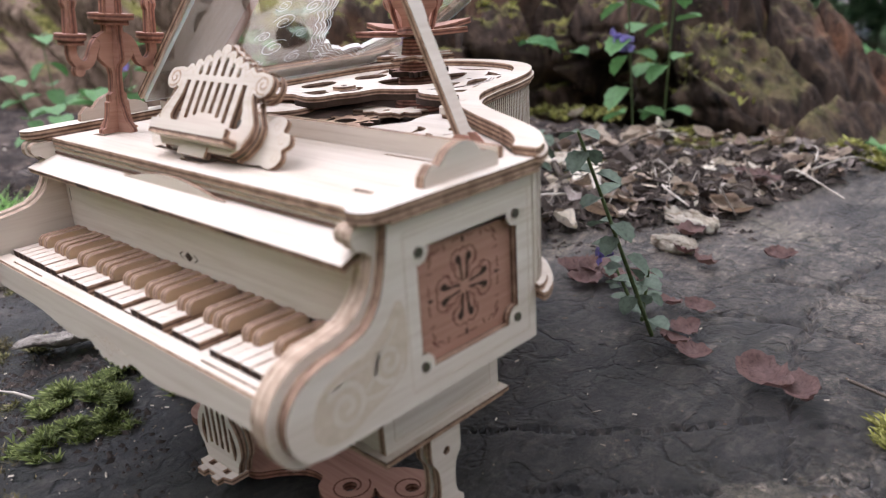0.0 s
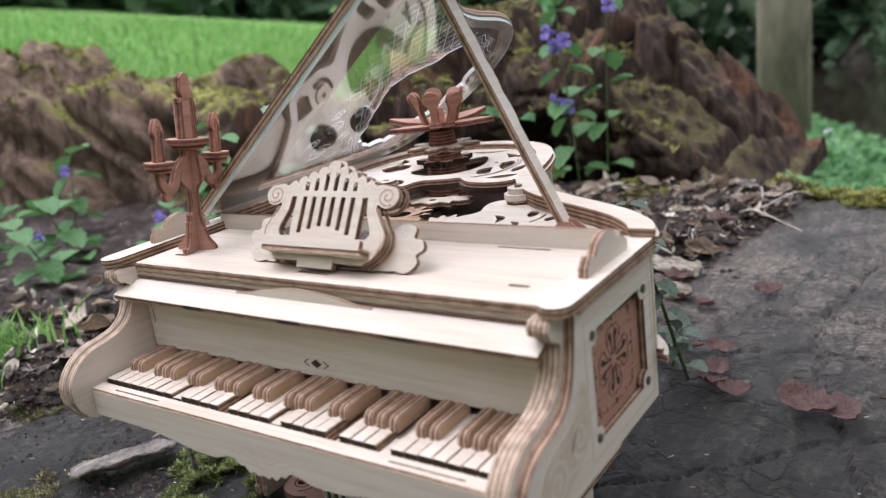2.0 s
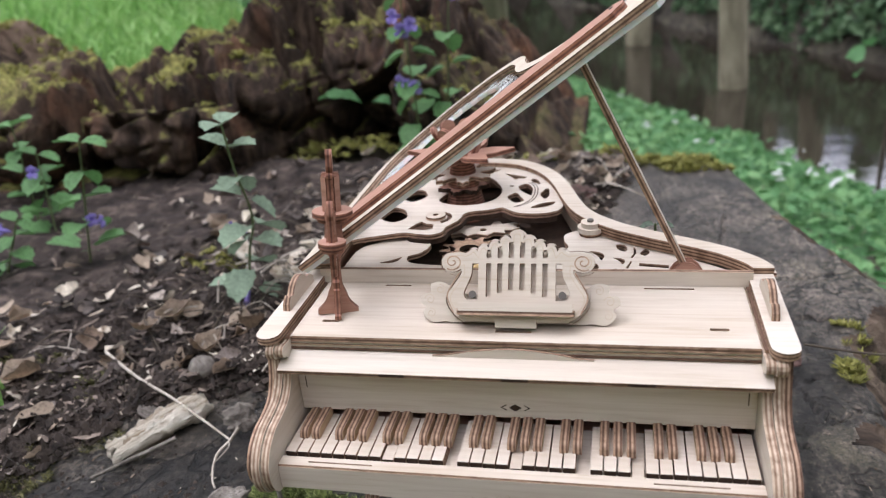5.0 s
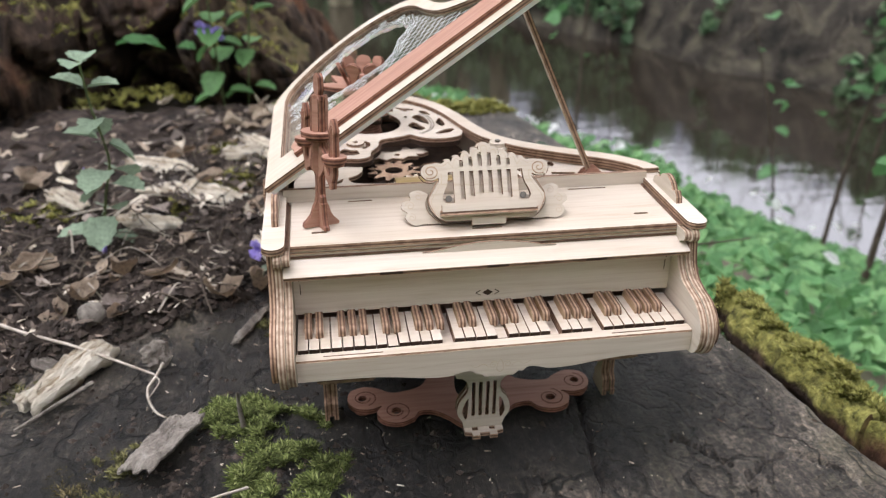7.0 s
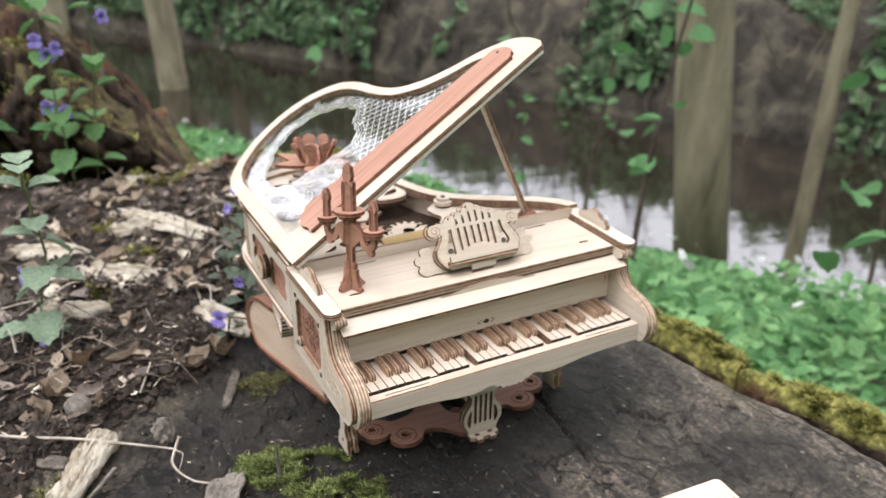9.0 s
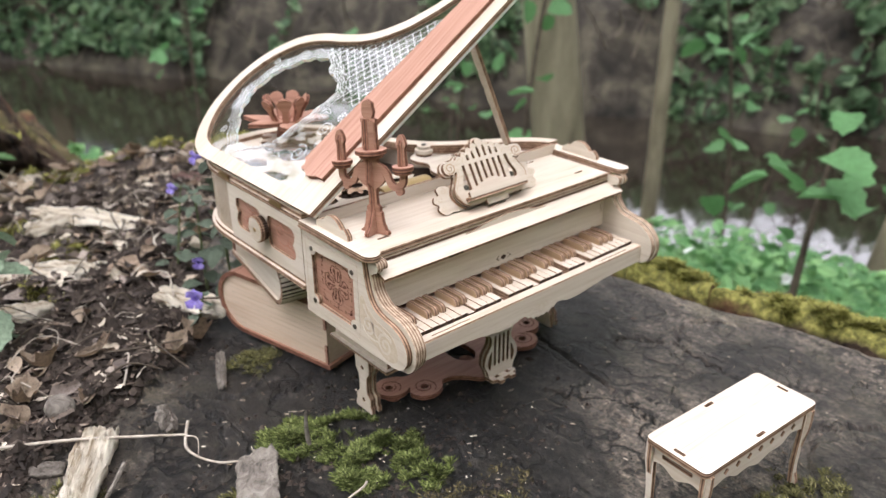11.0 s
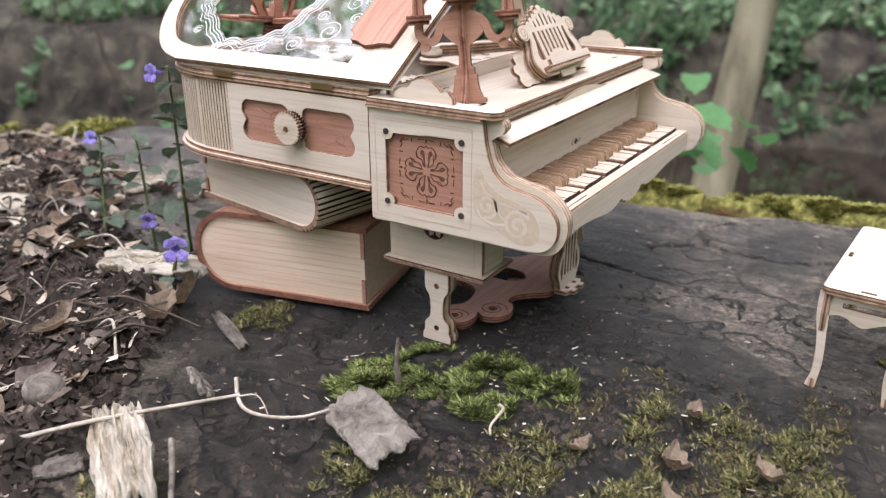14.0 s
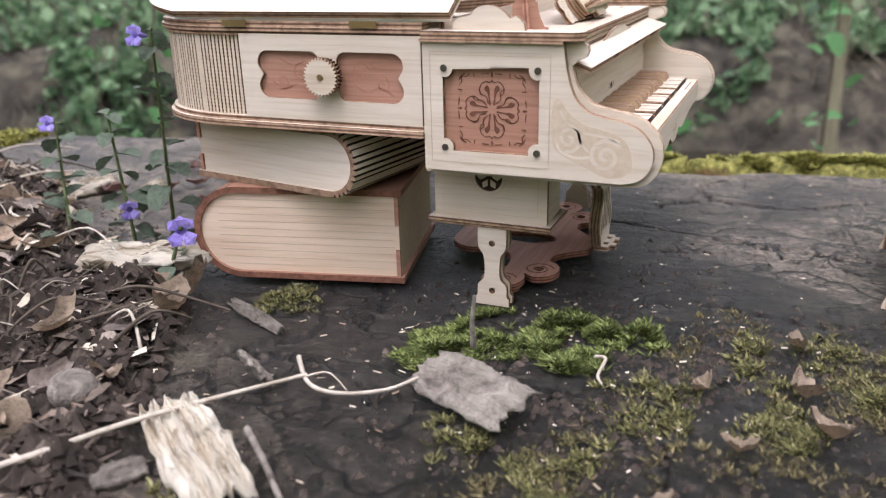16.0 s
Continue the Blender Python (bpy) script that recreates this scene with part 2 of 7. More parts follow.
def spiral(cx, cy, r0, r1, a0, turns, n=26):
    return [(cx + (r0 + (r1 - r0) * i / n) * math.cos(radians(a0 + 360 * turns * i / n)),
             cy + (r0 + (r1 - r0) * i / n) * math.sin(radians(a0 + 360 * turns * i / n))) for i in range(n + 1)]


def gear(cx, cy, r, teeth, depth):
    out = []
    for i in range(teeth):
        for f, rr in ((0.0, r - depth), (0.25, r), (0.5, r), (0.75, r - depth)):
            a = 2 * math.pi * (i + f) / teeth
            out.append((cx + rr * math.cos(a), cy + rr * math.sin(a)))
    return out


def mirror(half):
    """Closes an outline given for x >= 0, from bottom to top."""
    return list(half) + [(-x, y) for x, y in reversed(half) if x > 1e-6]


def disc_bm(r, h, seg=16, z=0.0, r2=None):
    bm = bmesh.new()
    bmesh.ops.create_cone(bm, cap_ends=True, segments=seg, radius1=r, radius2=r if r2 is None else r2, depth=h,
                          matrix=Matrix.Translation((0, 0, z + h / 2)))
    return bm

# ---- the toy grand piano ----
piano = thing("toy_grand_piano", "pale laser-cut plywood toy grand piano with its lid open", "toy piano")

# side panels: three layers of ply, scroll-fronted
CHEEK = ([(47, 66.5), (47, 118), (-9.5, 118)] + curve([(-9.5, 116), (-11, 107), (-13.5, 99), (-18, 93.5), (-25, 91), (-33, 89.5), (-39.5, 86),
         (-43.5, 80), (-43, 73), (-38.5, 68), (-32, 66.5)], 4))
BIG = ([(48, 64.5), (48, 117.5), (-10, 117.5)] + arc(-14.5, 114.5, 3.4, 75, 270, 8)
       + curve([(-12, 109), (-14.5, 101), (-20, 95.5), (-27, 93.5), (-35, 92), (-42, 88), (-46.5, 81), (-46, 72.5), (-41, 66), (-33, 64.5)], 4))
WINDOW = ([(3.6, 74.8), (34.6, 74.8)] + arc(38, 76, 3.6, 200, 70, 5) + [(38.6, 79.5), (38.6, 103.6)] + arc(38, 107.3, 3.6, 290, 160, 5)
          + [(34.6, 108.2), (3.6, 108.2)] + arc(0, 107.3, 3.6, 20, -110, 5) + [(-0.6, 103.6), (-0.6, 79.5)] + arc(0, 76, 3.6, 110, -20, 5))
for sgn in (-1, 1):
    def X(a, th):
        return SIDE(-a if sgn < 0 else a - th)
    plate("cheek_inner", piano, offset(BIG, -0.8), 3.4, X(93.2, 3.4), (FACE, CHEEKEDGE))
    plate("cheek_middle", piano, BIG, 3.4, X(96.8, 3.4), (FACE, CHEEKEDGE))
    side = plate("side_panel", piano, CHEEK, 3.2, X(100.0, 3.2), holes=[WINDOW])
    backing = plate("window_panel", piano, rect(-4, 71, 42, 111), 0.5, X(97.5, 0.5), (BROWN, BEDGE), label="red-brown stained panel with an engraved flower cross")
    xo = -97.6 if sgn < 0 else 97.5
    cuts, spots = [], []
    for k in range(4):
        ca, sa = math.cos(k * math.pi / 2), math.sin(k * math.pi / 2)
        def R(p):
            return (19 + p[0] * ca - p[1] * sa, 91.5 + p[0] * sa + p[1] * ca)
        for s in (-1, 1):
            spots.append([R(p) for p in curve([(0.5 * s, 2.0), (0.9 * s, 5.0), (0.9 * s, 6.6), (1.1 * s, 8.2), (1.9 * s, 9.3), (2.9 * s, 8.8), (3.0 * s, 7.4), (2.0 * s, 6.6), (1.5 * s, 5.0), (1.1 * s, 2.0)], 3, True)])
            cuts.append([R(p) for p in curve([(3.6 * s, 5.6), (4.6 * s, 6.4), (4.9 * s, 8.2), (4.0 * s, 10.0), (2.4 * s, 10.9), (1.0 * s, 10.4), (0, 11.4)], 4)])
            a = math.radians(45 + s * 12)
            cuts.append([R(p) for p in curve([(2.6 * math.cos(a), 2.6 * math.sin(a)), (5.4 * math.cos(a + 0.15), 5.4 * math.sin(a + 0.15)), (7.6 * math.cos(a - 0.1), 7.6 * math.sin(a - 0.1)), (9.6 * math.cos(a), 9.6 * math.sin(a))], 3)])
            cuts.append([R(p) for p in curve([(9.0 * s, 13.6), (10.6 * s, 12.4), (12.6 * s, 12.6), (13.6 * s, 11.0)], 3)])
            cuts.append([R(p) for p in [(7.2 * s, 12.2), (7.4 * s, 14.0)]])
        spots.append([R(p) for p in curve([(-0.5, 13.0), (0, 14.6), (0.5, 13.0), (0, 12.4)], 2, True)])
        cuts.append([R(p) for p in [(-4.2, 13.6), (-1.2, 13.9)]])
        cuts.append([R(p) for p in [(1.2, 13.9), (4.2, 13.6)]])
    line = part("engraving", strips_mesh("engraving", cuts, 0.32, 0.12, SOFTCUT), None, backing, "dark engraved lines")
    line.matrix_basis = Matrix.Translation((0, 0, -0.24 * K if sgn < 0 else 0.5 * K))
    for sp in spots:
        plate("cut_drop", backing, sp, 0.14, Matrix.Translation((0, 0, -0.14 * K if sgn < 0 else 0.5 * K)), (SOFTCUT, SOFTCUT) if sgn < 0 else (BURNT_AND_SHADE, BURNT_AND_SHADE))
    for yy in (0, 38):
        for zz in (76, 107.3):
            s = part("screw", disc_bm(1.35 * K, 1.0 * K, 14), STEEL, side)
            s.matrix_basis = Matrix.Translation((yy * K, zz * K, (-0.6 if sgn < 0 else 2.8) * K))
    band = curve([(-36.5, 75), (-33.5, 83), (-26, 86.5), (-19, 88), (-12.5, 92), (-8.8, 97), (-6.4, 96), (-5.4, 88), (-6.6, 79), (-12, 75), (-19, 72), (-27, 68.6), (-34, 70)], 4, True)
    zl = (-0.12 if sgn < 0 else 3.2) * K
    plate("scroll_engraving", side, band, 0.12, Matrix.Translation((0, 0, zl)), (ENGRAVE, ENGRAVE), label="faint engraved scroll ground")
    for ln, w in ((spiral(-26.5, 76.6, 0.8, 6.6, 250, 1.7, 44), 1.5), (spiral(-12.4, 82.6, 0.6, 5.2, 70, 1.6, 40), 1.3), (curve([(-20, 78), (-17, 81.5), (-15.5, 86), (-11.5, 88.6), (-8.8, 93)], 5), 1.0),
                  (curve([(-20.5, 76), (-15, 75.5), (-9.5, 77.5), (-7.6, 81)], 5), 1.0), (curve([(-31.5, 82.5), (-25, 84.2), (-18, 85)], 5), 0.9)):
        part("raised_scroll", strips_mesh("raised_scroll", [ln], w, 0.06, FACE), None, side, "", Matrix.Translation((0, 0, (-0.2 if sgn < 0 else 3.34) * K)))
    border = [[(-4.5, 113.5), (43.5, 113.5)], [(-4.5, 112.3), (43.5, 112.3)], [(43.8, 70), (43.8, 113.4)], [(-4.8, 71), (-4.8, 113.4)], [(-4.5, 70.2), (43.5, 70.2)]]
    e = part("border_engraving", strips_mesh("border_engraving", border, 0.3, 0.06, ENGRAVE), None, side)
    e.matrix_basis = Matrix.Translation((0, 0, (-0.12 if sgn < 0 else 3.2) * K))

# keys
PITCH = 178.0 / 36
white = mesh_of("white_key", *(lambda w, y0, y1, z0, z1: ([(x * K, y * K, z * K) for x in (0, w) for y in (y0, y1) for z in (z0, z1)],
                [(0, 1, 3, 2), (4, 6, 7, 5), (0, 4, 5, 1), (2, 3, 7, 6), (1, 5, 7, 3), (0, 2, 6, 4)]))(PITCH - 0.6, -31.8, -6, 73.8, 79.2),
                [FACE, EDGE, BURNT_AND_SHADE], [1, 1, 2, 1, 0, 1])
bo = [(-6, 78.8), (-6, 83.2), (-20.0, 83.2)] + arc(-20.6, 80.6, 2.6, 90, 170, 5) + [(-23.4, 78.8)]
black = plate_mesh("black_key", bo, 3.3, (KEYSIDE, EDGE))
random.seed(5)
low = {8: 1.3, 13: 4.6, 18: 1.6, 23: 4.6, 27: 2.6}
for i in range(36):
    ob = part("white_key", white, None, piano)
    ob.location = ((-89 + i * PITCH + 0.2) * K, 0, random.uniform(-0.15, 0.15) * K - low.get(i, 0.0) * K)
for i in range(35):
    if i % 7 in (0, 1, 3, 4, 5):
        ob = part("black_key", black, None, piano, "brown layered plywood key")
        ob.matrix_basis = SIDE(-89 + (i + 1) * PITCH - 1.65, 0, random.uniform(-0.2, 0.2))
plate("key_bed", piano, rect(-89.5, -36, 89.5, -2), 2.5, TOP(71.8))
plate("key_rail", piano, rect(-89.6, -38.2, 89.6, -33.0), 2.4, TOP(75.6), holes=[rrect(-78, -36.2, -52, -35.5, 0.3, 2), rrect(52, -36.2, 78, -35.5, 0.3, 2)])
slip = [(0, 62.2)] + curve([(2.5, 61.4), (4.2, 62.6), (6, 61.6), (8.5, 63.8), (10.5, 63.6), (13, 65.6), (17, 65.4), (23, 63.8), (34, 64.0), (48, 66.0), (62, 67.0), (89.6, 67.2)], 4) + [(89.6, 77.2)]
key_slip = plate("key_slip", piano, mirror(slip), 2.4, FRONT(0, -36.2, 0))
orn = [spiral(3.2, 68, 0.3, 2.0, 0, 1.5, 18), spiral(-3.2, 68, 0.3, 2.0, 180, -1.5, 18), curve([(5, 67), (8, 69), (11, 67.5), (14, 69)], 4),
       curve([(-5, 67), (-8, 69), (-11, 67.5), (-14, 69)], 4), curve([(0, 64), (1.6, 66), (0, 71), (-1.6, 66), (0, 64)], 4)]
e = part("engraving", strips_mesh("engraving", orn, 0.35, 0.06, ENGRAVE), None, key_slip)
e.matrix_basis = Matrix.Translation((0, 0, 2.4 * K))

# fallboard, flap and mouldings
fall = plate("fallboard", piano, rect(-89.6, 82.6, 89.6, 113), 2.2, FRONT(0, -5.0, 0))
marks = [[(0, 89.0), (2.6, 87.3), (0, 85.6), (-2.6, 87.3)]] + [[(x - .8, 101), (x, 99.6), (x + .8, 101), (x, 102.4)] for x in (-87, 87)]
for mk in marks:
    plate("burnt_diamond", fall, mk, 0.08, Matrix.Translation((0, 0, 2.2 * K)), (BURNT_AND_SHADE, BURNT_AND_SHADE))
lines = [[(3.4, 88.6), (5.6, 87.3), (3.4, 86.0)], [(-3.4, 88.6), (-5.6, 87.3), (-3.4, 86.0)]] + [[(x, 93), (x, 98.4)] for x in (-86.6, 86.6)] + [[(x, 103.6), (x, 106)] for x in (-87, 87)]
for ln in lines:
    part("mark_line", strips_mesh("mark_line", [ln], 0.4, 0.06, BURNT_AND_SHADE), None, fall, "", Matrix.Translation((0, 0, 2.2 * K)))
flap = plate("fallboard_flap", piano, rect(-93, 0, 93, 10.4), 2.2, Matrix.Translation((0, -17.6 * K, 105.9 * K)) @ Matrix.Rotation(radians(20), 4, "X"))
for x in (-46, 48, 2):
    part("joint_mark", plate_mesh("joint_mark", rect(x - 5, -0.1, x + 5, 0.4), 1.6, (BURNT_AND_SHADE, BURNT_AND_SHADE)), None, flap, m=Matrix.Translation((0, 0, 0.5 * K)))
plate("flap_backing", piano, rect(-92, 0, 92, 3.0), 1.8, Matrix.Translation((0, -9.9 * K, 108.9 * K)) @ Matrix.Rotation(radians(20), 4, "X"))
plate("moulding_strip", piano, rect(-89.6, 106.5, 89.6, 115.5), 2.4, FRONT(0, -5.2, 0))
plate("moulding_bead", piano, rect(-89.8, 112.0, 89.8, 112.9), 3.0, FRONT(0, -5.2, 0), (EDGE, EDGE))
plate("moulding_bead", piano, rect(-89.8, 113.9, 89.8, 114.5), 2.8, FRONT(0, -5.2, 0), (KEYBROWN, EDGE))
arch = [(-31, 109.2)] + curve([(-31, 111.6), (-25, 112.0), (-15, 113.9), (0, 115.2), (15, 113.9), (25, 112.0), (31, 111.6)], 5) + [(31, 109.2)]
plate("arched_strip", piano, arch, 1.2, FRONT(0, -8.4, 0))

# deck behind the keys
slots = [rrect(73, 3.6, 80, 5.4, 0.4, 2), rrect(-80, 3.6, -73, 5.4, 0.4, 2), rrect(-7, -1.6, 7, -0.2, 0.3, 2), rrect(-62, 37, -50, 38.2, 0.3, 2), rrect(50, 37, 70, 38.2, 0.3, 2)]
plate("deck", piano, rect(-89.4, -8.4, 89.4, 40.0), 2.5, TOP(115.6), holes=slots)
# black sheet below the deck puts the shade of the slots into colour
plate("deck_under", piano, rect(-89.4, -7, 89.4, 39), 0.6, TOP(114.6), (BURNT_AND_SHADE, BURNT_AND_SHADE))
plate("back_board", piano, rect(-93, 114, 93, 124.6), 2.4, FRONT(0, 42.6, 0))
arm_outline = [(-101.5, 47), (-101.5, -11)] + arc(-96.5, -12, 5.0, 180, 360, 8) + [(-91.5, 47)]
for sgn in (-1, 1):
    ol = [(x * -sgn, y) for x, y in arm_outline]
    plate("side_rail", piano, ol, 3.0, TOP(118.3))
    plate("side_rail_moulding", piano, [(x * (1 if sgn < 0 else -1) , y) for x, y in [(-101.8, 47.5), (-101.8, -9.5), (-90.4, -9.5), (-90.4, 47.5)]], 1.0, TOP(117.2), (EDGE, EDGE))
    up = [(6, 121.3), (6.5, 124.0)] + curve([(7, 124.5), (9.5, 126.6), (12, 125.8), (15, 128.6), (20, 130.4), (25, 129.6), (28, 126.8), (32, 126.0), (35, 124.0)], 4) + [(35, 121.3)]
    plate("scalloped_upright", piano, up, 3.0, SIDE(-97.5 if sgn < 0 else 94.5))

# curved rim
LEFT = [(-98, 47), (-98, 90), (-98, 133)]
BACK = curve([(-98, 133), (-97, 155), (-91, 174), (-79, 189), (-61, 198), (-40, 200), (-21, 196), (-7, 186), (4, 170), (11.5, 151), (17.5, 130), (25, 111),
              (39, 95), (56, 83.5), (72, 74.5), (86, 65.5), (96, 55.5), (100, 48.5), (100.4, 46)], 6)


def fluted(pts, pitch, depth, half=0.22):
    out, run = [], 0.0
    for a, b in zip(pts[:-1], pts[1:]):
        va, vb = Vector(a), Vector(b)
        d = (vb - va).length
        u = (vb - va) / d
        nrm = Vector((u.y, -u.x))
        pos = pitch - run
        out.append(a)
        while pos < d - 0.3:
            c = va + u * pos
            out += [tuple(c - u * half), (*(c + nrm * depth), 1), tuple(c + u * half)]
            pos += pitch
        run = (run + d) % pitch
    return out + [pts[-1]]


def ring(line, outer, inner):
    return offset(line, -outer, False) + list(reversed(offset(line, inner, False)))


RIM = LEFT[:-1] + BACK
plate("rim_wall", piano, fluted(offset(BACK, 0, False), 2.1, 1.3, 0.36) + list(reversed(offset(BACK, 3, False))), 35.5, TOP(83.5), (EDGE, FACE, EDGE))
lw = rect(47.6, 83.5, 133, 119)
plate("tail_side_wall", piano, lw, 2.0, SIDE(-100), holes=[
    arc(82, 96, 3.8, -90, 0, 4) + arc(82, 108.4, 3.8, 0, 90, 4) + arc(60.5, 107.2, 5.0, 90, 200, 6) + [(57.8, 102.2)] + arc(60.5, 97.2, 5.0, 160, 270, 6),
    arc(119.5, 97.2, 5.0, -90, 20, 6) + [(122.2, 102.2)] + arc(119.5, 107.2, 5.0, -20, 90, 6) + arc(98, 108.4, 3.8, 90, 180, 4) + arc(98, 96, 3.8, 180, 270, 4)])
bp = plate("tail_window_panel", piano, rect(50, 86, 131, 118), 1.6, SIDE(-97.9), (BROWN, BEDGE), label="red-brown stained panel with faint engraving")
for c, q in ((70, 1), (110, -1)):
    orn = [spiral(c + 6 * q, 104, 0.5, 4.5, 40, 1.4 * q, 26), spiral(c - 4 * q, 99, 0.4, 3.6, 200, -1.3 * q, 24), curve([(c - 9, 95), (c - 3, 98), (c + 3, 96), (c + 9, 99)], 5),
           curve([(c - 8, 108), (c - 2, 106), (c + 5, 109)], 5)]
    for ln in orn:
        part("engraving", strips_mesh("engraving", [ln], 0.4, 0.07, FAINT), None, bp, "", Matrix.Translation((0, 0, -0.14 * K)))
plate("bottom_moulding", piano, offset(RIM, -3.4, False) + [(101, 47), (-101, 47)], 2.6, TOP(79.0))
plate("bottom_moulding_upper", piano, offset(RIM, -1.8, False) + [(99, 47), (-99, 47)], 2.0, TOP(81.6), (FACE, EDGE))
plate("top_moulding_lower", piano, ring(RIM, 1.2, 6.2), 1.8, TOP(118.2))
plate("top_moulding", piano, ring(RIM, 2.4, 6.4), 1.8, TOP(120.0))
plate("rim_top", piano, ring(RIM, 1.4, 7.0), 2.3, TOP(121.8))

# works inside the rim
inner = offset(RIM, 3.2, False)
# near-black floor: the shade inside the rim is put into its colour
plate("sound_board", piano, inner + [(94, 43), (-94, 43)], 2.4, TOP(104), (BURNT_AND_SHADE, BURNT_AND_SHADE), holes=[circle(-40, 120, 9), rrect(-70, 60, -40, 74, 3)])
rear = [p for p in offset(RIM, 6.8, False) if p[1] > (128 if p[0] > -40 else 101)]
front_edge = curve([(11, 126.5), (9.5, 120.5), (5, 116.5), (-1, 115), (-7, 115.2), (-13, 117), (-17, 120.5), (-21, 124), (-25, 122), (-30, 120), (-36, 118.5), (-40, 115), (-41.5, 106), (-46, 98), (-47, 91), (-52, 87.5), (-60, 88.5), (-66, 90), (-76, 87), (-88.6, 82)], 4)
fil = []


def drop(cx, cy, a, l, w):
    """A leaf-shaped cut of length l and width w, pointing along a degrees."""
    ca, sa = math.cos(radians(a)), math.sin(radians(a))
    return [(cx + u * l * ca - v * w * sa, cy + u * l * sa + v * w * ca) for u, v in curve([(-0.58, 0.22), (-0.3, -0.36), (0.0, -0.56), (0.3, -0.40), (0.58, 0.24), (0.3, 0.18), (0.0, 0.10), (-0.3, 0.16)], 3, True)]


fil += [curve([(-16, 157), (-12, 161), (-8.5, 156), (-7.2, 149), (-7.5, 142), (-10.5, 145), (-14, 150)], 3, True), curve([(-20.5, 140), (-16, 146.5), (-13, 140), (-10.5, 134), (-15, 131)], 3, True),
        curve([(-10.5, 167), (-8, 169.5), (-5.5, 166), (-4, 160), (-7, 162)], 3, True), curve([(-2.6, 143), (-1.5, 149), (0.8, 153), (2.0, 148), (2.4, 141), (0.4, 136.5)], 3, True),
        curve([(-6, 123.5), (-2, 128.5), (2, 131), (6.5, 131.5), (4.5, 126.5), (0, 123.5)], 3, True), circle(-20, 157.5, 1.3, 10),
        [(-27, 180), (-22, 177.5), (-17, 175), (-13, 173), (-14, 170), (-17, 171), (-19, 168), (-22, 173)]]
fil += [curve([(-58, 136), (-50, 156), (-43, 163), (-36, 173), (-29, 164), (-24.5, 151), (-26, 138), (-34, 129.5), (-46, 128)], 3, True), drop(-62, 170, 160, 20, 7), drop(-40, 184, 10, 18, 6), drop(-80, 158, 110, 14, 6)]
fil += [[(-65.5, 94.5), (-62.5, 102), (-60.5, 104.5), (-57, 101.5), (-53.5, 101), (-52.5, 95), (-56, 93)], arc(-54, 110, 8.6, -60, 80, 8) + arc(-54, 110, 6.0, 80, -60, 8),
        curve([(-84, 110), (-76, 104), (-70, 110), (-74, 122), (-82, 124)], 4, True), curve([(-80, 140), (-72, 134), (-66, 142), (-70, 152), (-78, 150)], 4, True)]
tail = [(-90.8, 80), (-90.8, 100)] + rear + front_edge
plate("filigree_plate", piano, tail, 2.6, TOP(118.8), holes=fil)
# dark faces and black edges paint in the shade under the filigree
plate("filigree_plate_under", piano, offset(front_edge[6:-10], -1.2, False) + [(-66, 92), (-62, 122), (-36, 126), (-14, 122.5), (4, 121.5)], 2.6, TOP(116.6), (EDGE, BURNT_AND_SHADE))
ring_o = circle(-54, 110, 5.2, 22)
plate("washer_ring", piano, ring_o, 1.6, TOP(121.5), holes=[circle(-54, 110, 1.5, 14)])
rose = [[(x, y) for x, y in curve([(-11 + d, 163), (-7.4 + d, 157), (-5.9 + d, 148), (-6.4 + d, 138), (-9.5 + d, 130), (-15 + d, 124.5)], 4)] for d in (0.0, 1.6)]
part("plate_groove", strips_mesh("plate_groove", rose, 0.5, 0.08, BURNT_AND_SHADE), None, piano, m=TOP(121.5))
jag = [(-46, 117), (-38, 119), (-31, 118), (-27, 119), (-26, 124), (-23, 125), (-21, 121), (-16, 123), (-12, 121), (-14, 118), (-11, 116), (-15, 113), (-19, 113), (-18, 109), (-24, 110), (-27, 106), (-33, 108), (-37, 105), (-41, 109), (-46, 107)]
plate("toothed_plate", piano, jag, 2.2, TOP(111.0), holes=[circle(-30, 113, 1.8, 12)])
# these deep wheels get blackened edges for the gloom of the recess
plate("toothed_plate", piano, gear(-34, 92, 15, 12, 4.2), 2.2, TOP(109.6), (EDGE, BURNT_AND_SHADE), holes=[circle(-34, 92, 5), drop(-25, 94, 80, 7, 4), drop(-43, 91, 100, 7, 4)])
plate("gear", piano, gear(-6, 84, 15, 16, 3.4), 2.2, TOP(108.4), (FACE, BURNT_AND_SHADE), holes=[circle(-6, 84, 4), drop(2, 88, 40, 7, 3.4), drop(-13, 80, 30, 7, 3.4)])
plate("gear", piano, gear(-24, 66, 12, 14, 3.2), 2.2, TOP(112.4), (FACE, BURNT_AND_SHADE), holes=[circle(-24, 66, 4.2)])
part("music_drum", disc_bm(9 * K, 36 * K, 24), BRASS, piano, "dull brass music box drum", TOP(110, -36, 62) @ Matrix.Rotation(radians(90), 4, "Y"))
bridge = curve([(13, 44), (10, 56), (9, 68), (16, 80), (14, 88), (13.5, 95), (17, 99.5), (26, 103.5), (33, 98), (43, 91), (54, 81), (74, 66), (88, 54), (92, 44)], 5)
